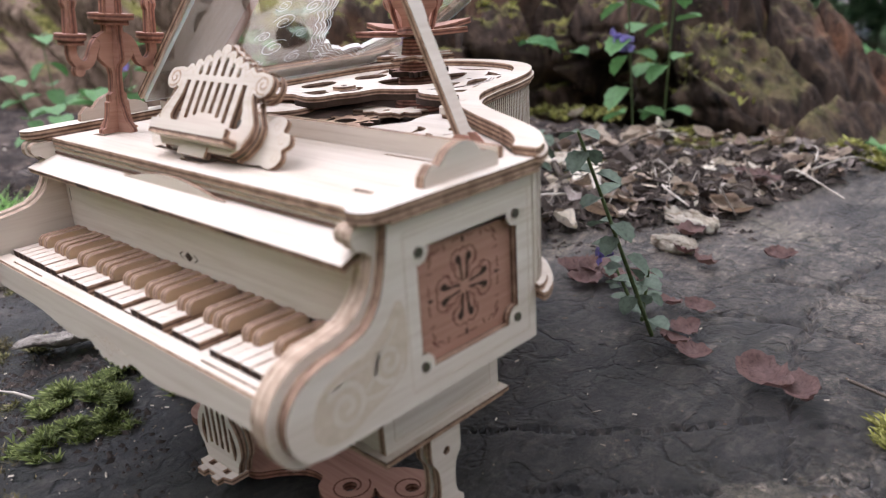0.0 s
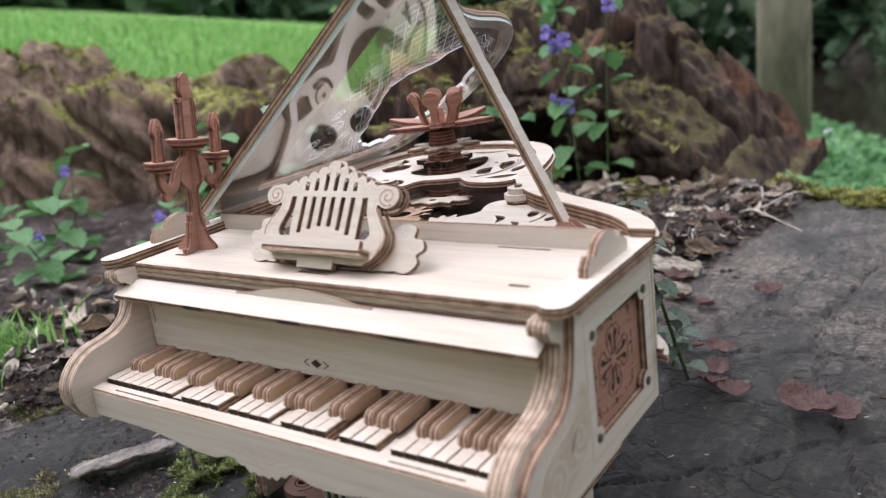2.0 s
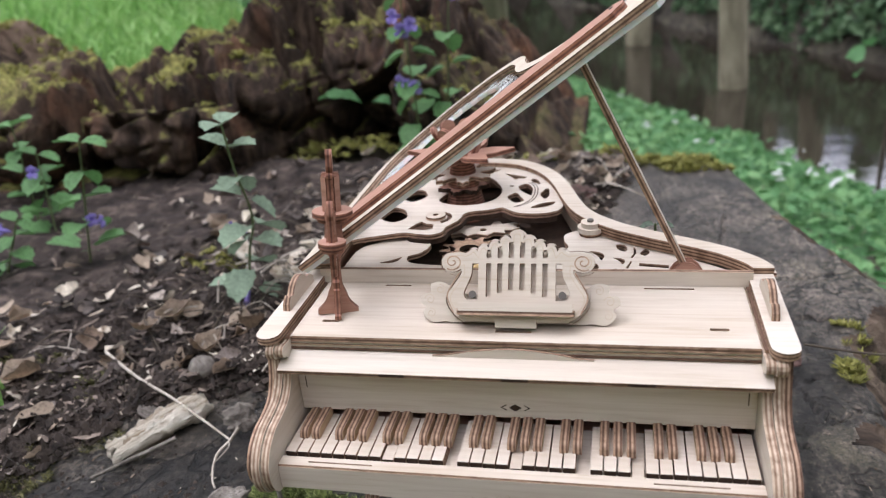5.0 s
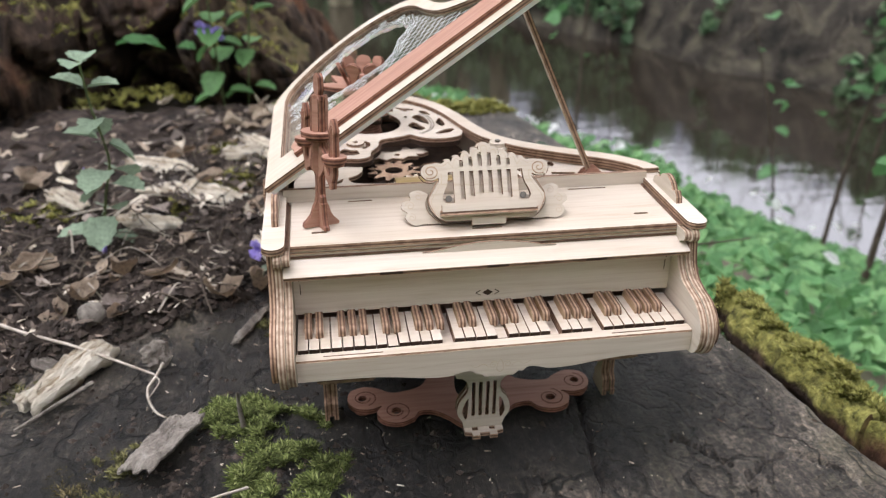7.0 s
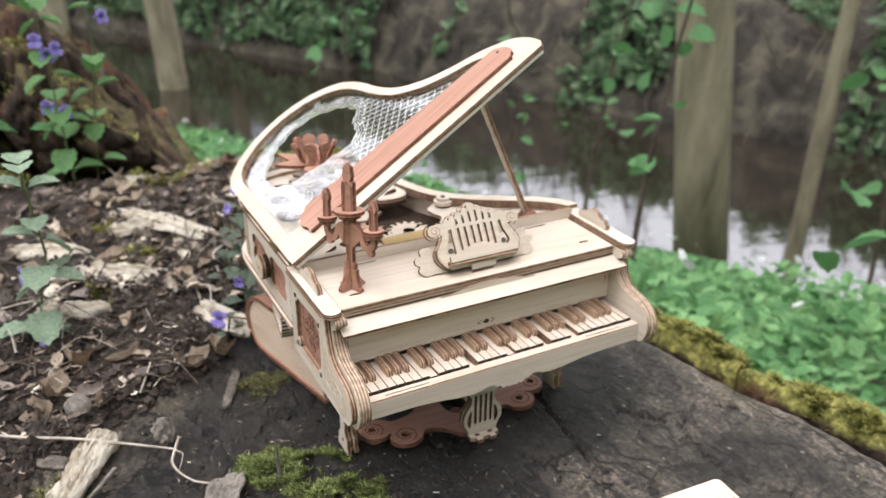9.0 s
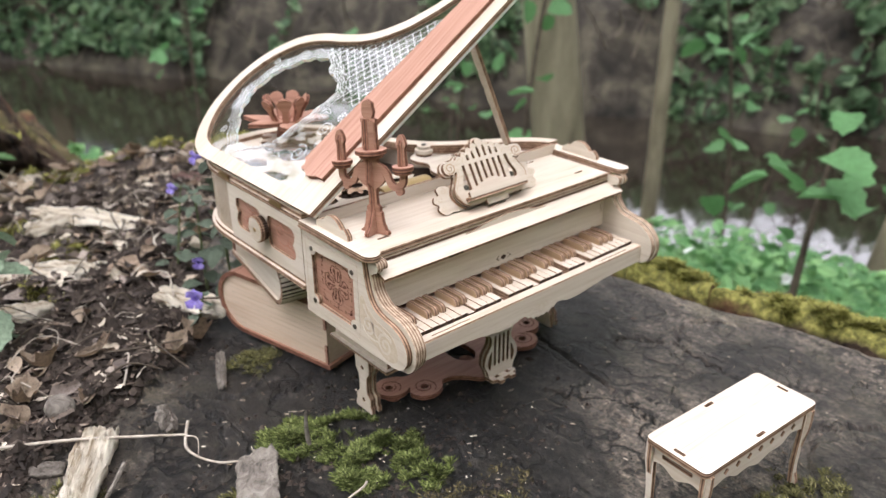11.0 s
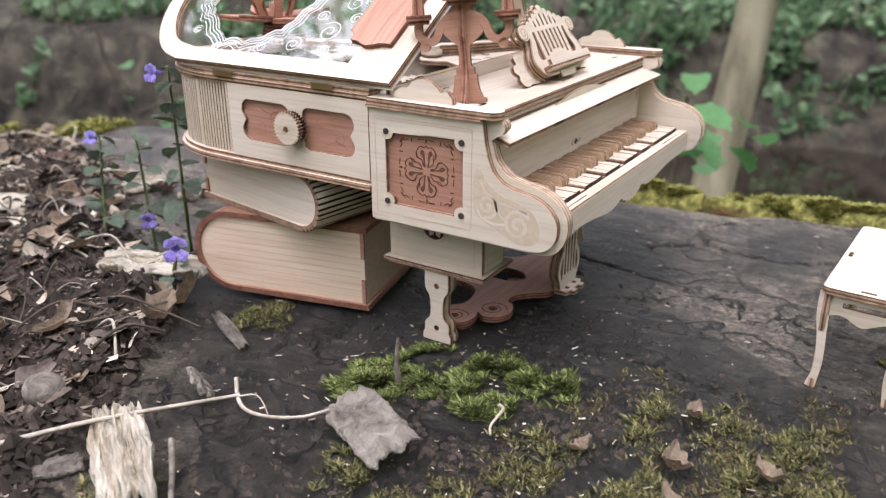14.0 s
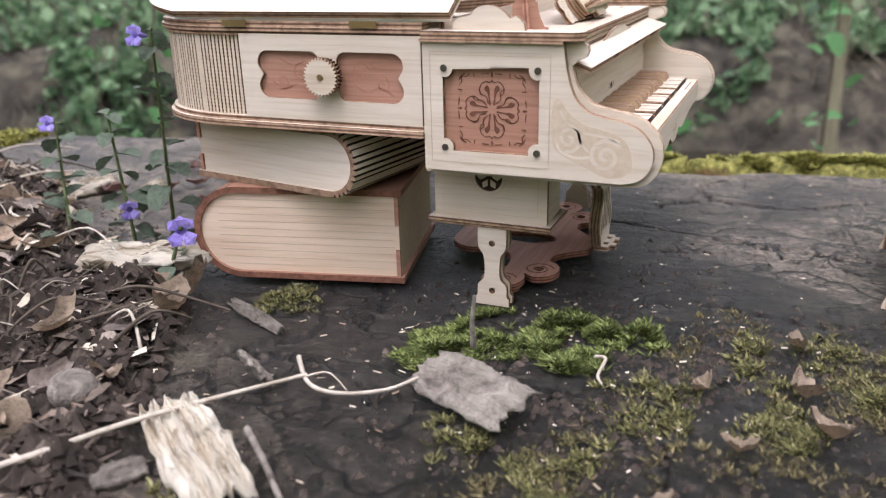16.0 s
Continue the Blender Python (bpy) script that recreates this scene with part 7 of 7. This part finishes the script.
herb("thin flowering weed with small leaves beside the books", (-0.092, 0.265, 0.0), (-0.071, 0.284, 0.066), 7, 0.0078, [(0.98, 3.6, 0.4)], DUSTLEAF, 7, 0.0055)
herb(LBL, (-0.112, 0.178, 0.010), (-0.110, 0.171, 0.030), 2, 0.006, [(1.0, 3.9, 0.25)], DUSTLEAF, 8, 0.0085)
rnd = random.Random(4)
for k, (x, y, h) in enumerate(((-0.52, 0.19, 0.06), (-0.58, 0.24, 0.07), (-0.49, 0.27, 0.05), (-0.66, 0.20, 0.08), (-0.50, 0.36, 0.08), (-0.55, 0.40, 0.11), (-0.68, 0.30, 0.10), (-0.72, 0.24, 0.12))):
    herb(LBL, (x, y, -0.005), (x + rnd.uniform(-0.03, 0.03), y + rnd.uniform(-0.03, 0.03), h), 5, rnd.uniform(0.012, 0.018), [(0.8, rnd.uniform(0, 6), 0.2)] if k % 2 == 0 else [], LEAF, 40 + k, 0.008)


def big_leaf(x, y, z, turn, l, w, label):
    v, f = leaf_bm(l, w, -0.25, 5, 0)
    ob = new("broad_leaf", solid_leaf("broad_leaf", v, f, BRIGHT, 0.0006))
    ob.matrix_basis = Matrix.Translation((x, y, z)) @ Euler((0.2, 0.15, turn)).to_matrix().to_4x4()
    tagged(ob, label, "leaf")


big_leaf(-0.247, 0.52, 0.095, 0.1, 0.046, 0.011, "broad green leaf hanging before the rotten log")
big_leaf(-0.204, 0.525, 0.087, -0.2, 0.02, 0.009, "broad green leaf hanging before the rotten log")


def blades(name, label, zone, n, h, seed, w=0.0015, mat=None, cat="grass"):
    rd = random.Random(seed)
    verts, faces = [], []
    for _ in range(n):
        x, y, z = zone(rd)
        a, k = rd.uniform(0, 6.28), h * rd.uniform(0.5, 1.3)
        b, le = rd.uniform(0, 6.28), rd.uniform(0.1, 0.8)
        dx, dy = math.cos(a) * w, math.sin(a) * w
        ex, ey = math.cos(b) * le * k, math.sin(b) * le * k
        s = len(verts)
        verts += [(x - dx, y - dy, z), (x + dx, y + dy, z), (x + ex * 0.4 + dx * 0.8, y + ey * 0.4 + dy * 0.8, z + k * 0.6), (x + ex * 0.4 - dx * 0.8, y + ey * 0.4 - dy * 0.8, z + k * 0.6), (x + ex, y + ey, z + k * 0.9)]
        faces += [(s, s + 1, s + 2, s + 3), (s + 3, s + 2, s + 4)]
    return tagged(new(name, mesh_of(name, verts, faces, [mat or GRASS])), label, cat, kind="stuff")


def tuft_zone(rd):
    x, y = rd.gauss(-0.385, 0.022), rd.gauss(0.05, 0.022)
    return x, y, -0.002


blades("grass_tuft", "small bright green grass tuft at the log", tuft_zone, 260, 0.035, 3)


def meadow_zone(rd):
    while True:
        r, a = 0.95 + 8 * rd.random() ** 1.6, rd.uniform(radians(92), radians(200))
        x, y = -0.2 + r * math.cos(a), 0.0 + r * math.sin(a)
        if stream_way(x, y) < -0.2 and not (-1.4 < x < 0.25 and -0.7 < y < 0.92) :
            return x, y, land(x, y)


blades("meadow_grass", "bright green spring grass", meadow_zone, 42000, 0.09, 5, 0.006)


def leaf_cards(name, label, zone, n, size, mat, seed, cat="foliage", flat=0.8):
    """Many single leaves, each a bent diamond of four corners."""
    rd = random.Random(seed)
    verts, faces = [], []
    for _ in range(n):
        x, y, z = zone(rd)
        s_ = size * rd.uniform(0.5, 1.4)
        m = Matrix.Translation((x, y, z)) @ Euler((rd.gauss(0, flat), rd.gauss(0, flat), rd.uniform(0, 6.28))).to_matrix().to_4x4()
        s = len(verts)
        for p in ((-1, 0, 0), (-0.35, -0.62, 0.14), (0.45, -0.5, 0.12), (1, 0, -0.15), (0.45, 0.5, 0.12), (-0.35, 0.62, 0.14)):
            verts.append(tuple(m @ Vector((p[0] * s_, p[1] * s_, p[2] * s_))))
        faces += [(s, s + 1, s + 2, s + 3), (s, s + 3, s + 4, s + 5)]
    return tagged(new(name, mesh_of(name, verts, faces, [mat])), label, cat, kind="stuff")


def bank_place(s, t):
    """Back from metres towards the stream and metres along it."""
    x, y = 0.87 * (s + 0.35) - 0.49 * t, 0.49 * (s + 0.35) + 0.87 * t
    return (x, y) if y > 0.35 else (0.2 + s / 0.87, y)


def near_bank(rd):
    while True:
        s, t = 0.03 + 2.20 * rd.random() ** 1.25, rd.uniform(-3.6, 5.2)
        x, y = bank_place(s, t)
        if t < -2.2 and nz(x, y, 6, 1.3) < 0.6 * (-2.2 - t) - 0.4:
            continue
        if x < 0.275 and y < 0.66:
            continue
        if s > 0.4 and nz(x, y, 2, 1.6) + 0.35 < rd.random() * 0.5:
            continue
        return x, y, land(x, y) + rd.random() ** 1.5 * (0.045 + 0.045 * min(1, s * 2.5)) * (1 - 0.5 * smoothstep(0.9, 2.0, s)) * (1.0 + nz(x, y, 8, 2.2))


leaf_cards("bank_herbs", "low bright green herbs covering the stream bank", near_bank, 56000, 0.0155, BRIGHT, 6, "ground cover", 0.45)


def bank_flower(rd):
    x, y = bank_place(0.5 + 1.6 * rd.random(), rd.uniform(-1.2, 2.6))
    return x, y, land(x, y) + 0.10 + 0.05 * rd.random()


leaf_cards("bank_flowers", "small white flowers among the bank herbs", bank_flower, 90, 0.016, WHITEPETAL, 61, "wild flowers", 0.5)


def far_bank(rd):
    s, t = 4.9 + 7 * rd.random() ** 1.4, rd.uniform(-11, 14)
    x, y = 0.87 * (s + 0.34) - 0.49 * t, 0.49 * (s + 0.34) + 0.87 * t
    h = land(x, y)
    while nz(x, y, 1, 0.75) + nz(x, y, 5, 1.9) * 0.8 + 0.6 * smoothstep(5.4, 7.0, s) < 0.0:
        s, t = 4.9 + 7 * rd.random() ** 1.4, rd.uniform(-11, 14)
        x, y = 0.87 * (s + 0.34) - 0.49 * t, 0.49 * (s + 0.34) + 0.87 * t
        h = land(x, y)
    return x, y, h + abs(rd.gauss(0, 1.0)) * (0.05 + 0.085 * (s - 4.9)) * (0.5 + max(0, nz(x, y, 4, 0.8)))


leaf_cards("far_bank_foliage", "ivy and shrubs on the far bank of the stream", far_bank, 62000, 0.06, FARLEAF, 7)


def bank_scrub():
    """Bare stems, roots and hanging twigs on the dark far bank."""
    rd = random.Random(71)
    vs, fs = [], []
    for _ in range(2600):
        s, t = 4.6 + 3.6 * rd.random() ** 1.5, rd.uniform(-10, 12)
        x, y = 0.87 * (s + 0.34) - 0.49 * t, 0.49 * (s + 0.34) + 0.87 * t
        p = Vector((x, y, land(x, y) - 0.03))
        d = Vector((rd.gauss(0, 0.55), rd.gauss(0, 0.55), rd.uniform(0.3, 1.0))).normalized()
        ln, w = rd.uniform(0.2, 0.9), rd.uniform(0.004, 0.013)
        k = 4
        for i in range(k + 1):
            q = p + d * ln * i / k + Vector((rd.gauss(0, 0.03), rd.gauss(0, 0.03), rd.gauss(0, 0.02) - 0.15 * ln * (i / k) ** 2))
            r = w * (1 - 0.7 * i / k)
            b0 = len(vs)
            vs += [(q.x + r, q.y, q.z), (q.x - 0.5 * r, q.y + 0.87 * r, q.z), (q.x - 0.5 * r, q.y - 0.87 * r, q.z)]
            if i:
                fs += [(b0 - 3, b0 - 2, b0 + 1, b0), (b0 - 2, b0 - 1, b0 + 2, b0 + 1), (b0 - 1, b0 - 3, b0, b0 + 2)]
    tagged(new("bank_scrub", mesh_of("bank_scrub", vs, fs, [SCRUB])), "bare brown stems and roots on the far bank", "scrub", kind="stuff")


bank_scrub()


def north_under(rd):
    while True:
        r, a = rd.uniform(2.4, 12), rd.uniform(radians(62), radians(118))
        x, y = r * math.cos(a), r * math.sin(a)
        if stream_way(x, y) < 2.2:
            break
    return x, y, land(x, y) + abs(rd.gauss(0, 0.10)) * (1 + max(0, nz(x, y, 3, 1.2)) * 2) * (1 - 0.7 * smoothstep(-0.3, 0.6, stream_way(x, y)))


leaf_cards("woodland_herbs", "low green woodland plants", north_under, 18000, 0.034, BRIGHT, 9, "ground cover", 0.6)


# ---- trees ----
def tree(label, x, y, r, h, lean=(0, 0), seed=1, crown=True, leaves=700):
    rd = random.Random(seed)
    z0 = land(x, y) - 0.05
    t = thing("tree", label, "tree", Matrix.Translation((x, y, z0)))
    bm = bmesh.new()

    def tube(p0, p1, r0, r1, seg=12, n=8, wob=0.06):
        rows = []
        p0, p1 = Vector(p0), Vector(p1)
        d = (p1 - p0)
        zx = d.normalized()
        xx = zx.orthogonal().normalized()
        yx = zx.cross(xx)
        for i in range(n + 1):
            f = i / n
            c = p0 + d * f + xx * wob * d.length * 0.12 * math.sin(3.1 * f + seed) + yx * wob * d.length * 0.12 * math.sin(2.2 * f + seed * 2)
            rr = r0 + (r1 - r0) * f
            rows.append([bm.verts.new(c + (xx * math.cos(a) + yx * math.sin(a)) * rr * (1 + 0.06 * nz(a * 2, f * 6, seed, 1))) for a in [2 * math.pi * k / seg for k in range(seg)]])
        for a, b in zip(rows, rows[1:]):
            for k in range(seg):
                bm.faces.new((a[k], a[(k + 1) % seg], b[(k + 1) % seg], b[k])).smooth = True
        bm.faces.new(rows[-1])
        bm.faces.new(rows[0][::-1])
        return p1

    top = Vector((lean[0], lean[1], h))
    tube((0, 0, -0.1), top, r * 1.06, r * 0.35, 18, 14)
    ends = [top]
    for k in range(7):
        f = rd.uniform(0.42, 0.95)
        a = rd.uniform(0, 6.28)
        p = top * f
        e = p + Vector((math.cos(a), math.sin(a), rd.uniform(0.4, 0.9))) * h * 0.26 * rd.uniform(0.6, 1.2)
        tube(p, e, r * 0.34 * (1.2 - f), r * 0.06, 7, 5)
        ends.append(e)
        for _ in range(2):
            e2 = e + Vector((rd.gauss(0, 1), rd.gauss(0, 1), rd.uniform(0, 1))) * h * 0.08
            tube(p.lerp(e, 0.7), e2, r * 0.08, r * 0.03, 5, 3)
            ends.append(e2)
    part("trunk", bm, BARK, t)
    if crown:
        verts, faces = [], []
        for _ in range(leaves):
            c = rd.choice(ends) + Vector((rd.gauss(0, 1), rd.gauss(0, 1), rd.gauss(0, 0.8))) * h * 0.07
            s_ = rd.uniform(0.05, 0.11)
            m = Matrix.Translation(c) @ Euler((rd.gauss(0, 0.7), rd.gauss(0, 0.7), rd.uniform(0, 6.28))).to_matrix().to_4x4()
            s = len(verts)
            for p in ((-1, 0, 0), (-0.3, -0.6, 0.1), (0.45, -0.5, 0.1), (1, 0, -0.1), (0.45, 0.5, 0.1), (-0.3, 0.6, 0.1)):
                verts.append(tuple(m @ (Vector(p) * s_)))
            faces += [(s, s + 1, s + 2, s + 3), (s, s + 3, s + 4, s + 5)]
        part("crown", mesh_of("crown", verts, faces, [BRIGHT if seed % 2 else FARLEAF]), None, t)
    return t


TL = "slender woodland tree with smooth olive-grey bark and fresh spring leaves"
tree(TL, 1.965, 1.50, 0.097, 8.5, (-0.75, 0.85), 1, True, 700)
tree("leaning streamside tree with pale olive bark", 1.66, 0.36, 0.054, 5.0, (1.4, -0.2), 2)
tree(TL, 0.90, 6.3, 0.11, 9, (-0.2, 0), 3)
tree(TL, -0.46, 3.30, 0.10, 10, (0.1, 0.1), 4)
tree(TL, -1.74, 4.96, 0.06, 9, (0.1, 0.1), 5)
tree(TL, -3.46, 4.58, 0.12, 10, (-0.2, 0.1), 6)
tree(TL, 0.2, 8.3, 0.13, 10, (0.2, 0), 7)
tree(TL, 1.75, 8.0, 0.08, 8, (0.4, 0), 8)
tree(TL, 3.2, -0.30, 0.028, 6, (0.35, 0.2), 9, True, 500)
tree(TL, 2.27, 1.40, 0.032, 6, (0.5, 0.3), 10, True, 300)
rnd = random.Random(12)
for k in range(16):
    s, t = rnd.uniform(5.8, 11.5), -11 + 26 * k / 15 + rnd.uniform(-0.8, 0.8)
    tx, ty = 0.87 * (s + 0.34) - 0.49 * t, 0.49 * (s + 0.34) + 0.87 * t
    if 30 < math.degrees(math.atan2(tx, ty)) < 98:
        continue
    tree(TL, tx, ty, rnd.uniform(0.05, 0.15), rnd.uniform(6, 10), (rnd.uniform(-0.8, 0.4), rnd.uniform(-0.5, 0.5)), 20 + k, True, 600)
for k in range(14):
    a, r = radians(95 + 100 * k / 13) + rnd.uniform(-0.05, 0.05), rnd.uniform(10, 17)
    tree(TL, r * math.cos(a), r * math.sin(a), rnd.uniform(0.12, 0.22), rnd.uniform(9, 13), (rnd.uniform(-0.5, 0.5), rnd.uniform(-0.5, 0.5)), 60 + k, True, 900)


def sapling(x, y, h, lean, seed, n=9, size=0.05):
    """A thin sapling with a few large leaves, on the bank."""
    rd = random.Random(seed)
    z0 = land(x, y)
    t = thing("sapling", "thin bare sapling with a few broad fresh green leaves", "sapling", Matrix.Translation((x, y, z0)))
    pts = [(lean[0] * f * f, lean[1] * f * f, h * f) for f in (0, 0.25, 0.5, 0.75, 1.0)]
    st = stalk("stem", "", pts, 0.008, TWIGDARK, r1=0.003)
    del st["category"]
    st.parent = t
    for k in range(n):
        f = rd.uniform(0.35, 1.0)
        c = Vector((lean[0] * f * f, lean[1] * f * f, h * f)) + Vector((rd.gauss(0, 0.06), rd.gauss(0, 0.06), rd.gauss(0, 0.03)))
        lv, lf = round_leaf(size * rd.uniform(0.6, 1.2))
        part("leaf", mesh_of("leaf", lv, lf, [BRIGHT], smooth=True), None, t, "", Matrix.Translation(c) @ Euler((rd.gauss(0, 0.5), rd.gauss(0, 0.5), rd.uniform(0, 6.28))).to_matrix().to_4x4())


for k, (x, y, h, lx, ly) in enumerate(((1.0, 0.95, 0.75, 0.1, 0), (0.85, 2.4, 0.9, 0.05, 0.1), (1.45, 1.7, 1.1, 0.2, 0), (1.9, 2.6, 1.4, -0.2, 0.2), (0.82, 0.18, 0.34, 0.05, 0.0),
                                        (2.5, 1.2, 1.3, 0.1, -0.2), (1.9, 0.9, 1.1, -0.1, 0.1), (2.9, 3.4, 1.8, 0.3, 0.2), (2.2, -0.2, 0.9, 0.1, 0))):
    sapling(x, y, h, (lx, ly), 80 + k, 16, 0.032)


# ---- wood round the clearing, with an unseen taller side added to block light ----
def wood_and_sky_block(rd):
    while True:
        a = rd.uniform(0, 6.283)
        r = rd.uniform(13.0, 18.0)
        x, y = 2.2 + r * math.cos(a), 1.0 + r * math.sin(a)
        h = land(x, y)
        top = 3.7 + 1.2 * nz(math.cos(a) * 2.5, math.sin(a) * 2.5, 3, 1.4) + 0.8 * nz(math.cos(a) * 9, math.sin(a) * 9, 5, 1.4)
        # skyline dips added so that the water reflects sky there
        top -= 0.5 * max(0.0, math.cos(a - 0.56)) ** 10
        top -= 1.5 * max(0.0, math.cos(a - 1.25)) ** 10 - 1.4 * nz(math.cos(a) * 14, math.sin(a) * 14, 8, 1.6) * max(0.0, math.cos(a - 1.2)) ** 6
        # unseen -y side raised to hold sky light off the piano front
        top += 7.0 * smoothstep(0.1, 0.9, -math.sin(a))
        z = h + rd.random() * max(0.6, top - h)
        if nz(x, y, z, 0.5) > -0.25:
            return x, y, z


leaf_cards("far_woods_and_sky_block", "dense green wood round the clearing, raised out of view to block low sky", wood_and_sky_block, 56000, 0.24, FARLEAF, 91, "woods")
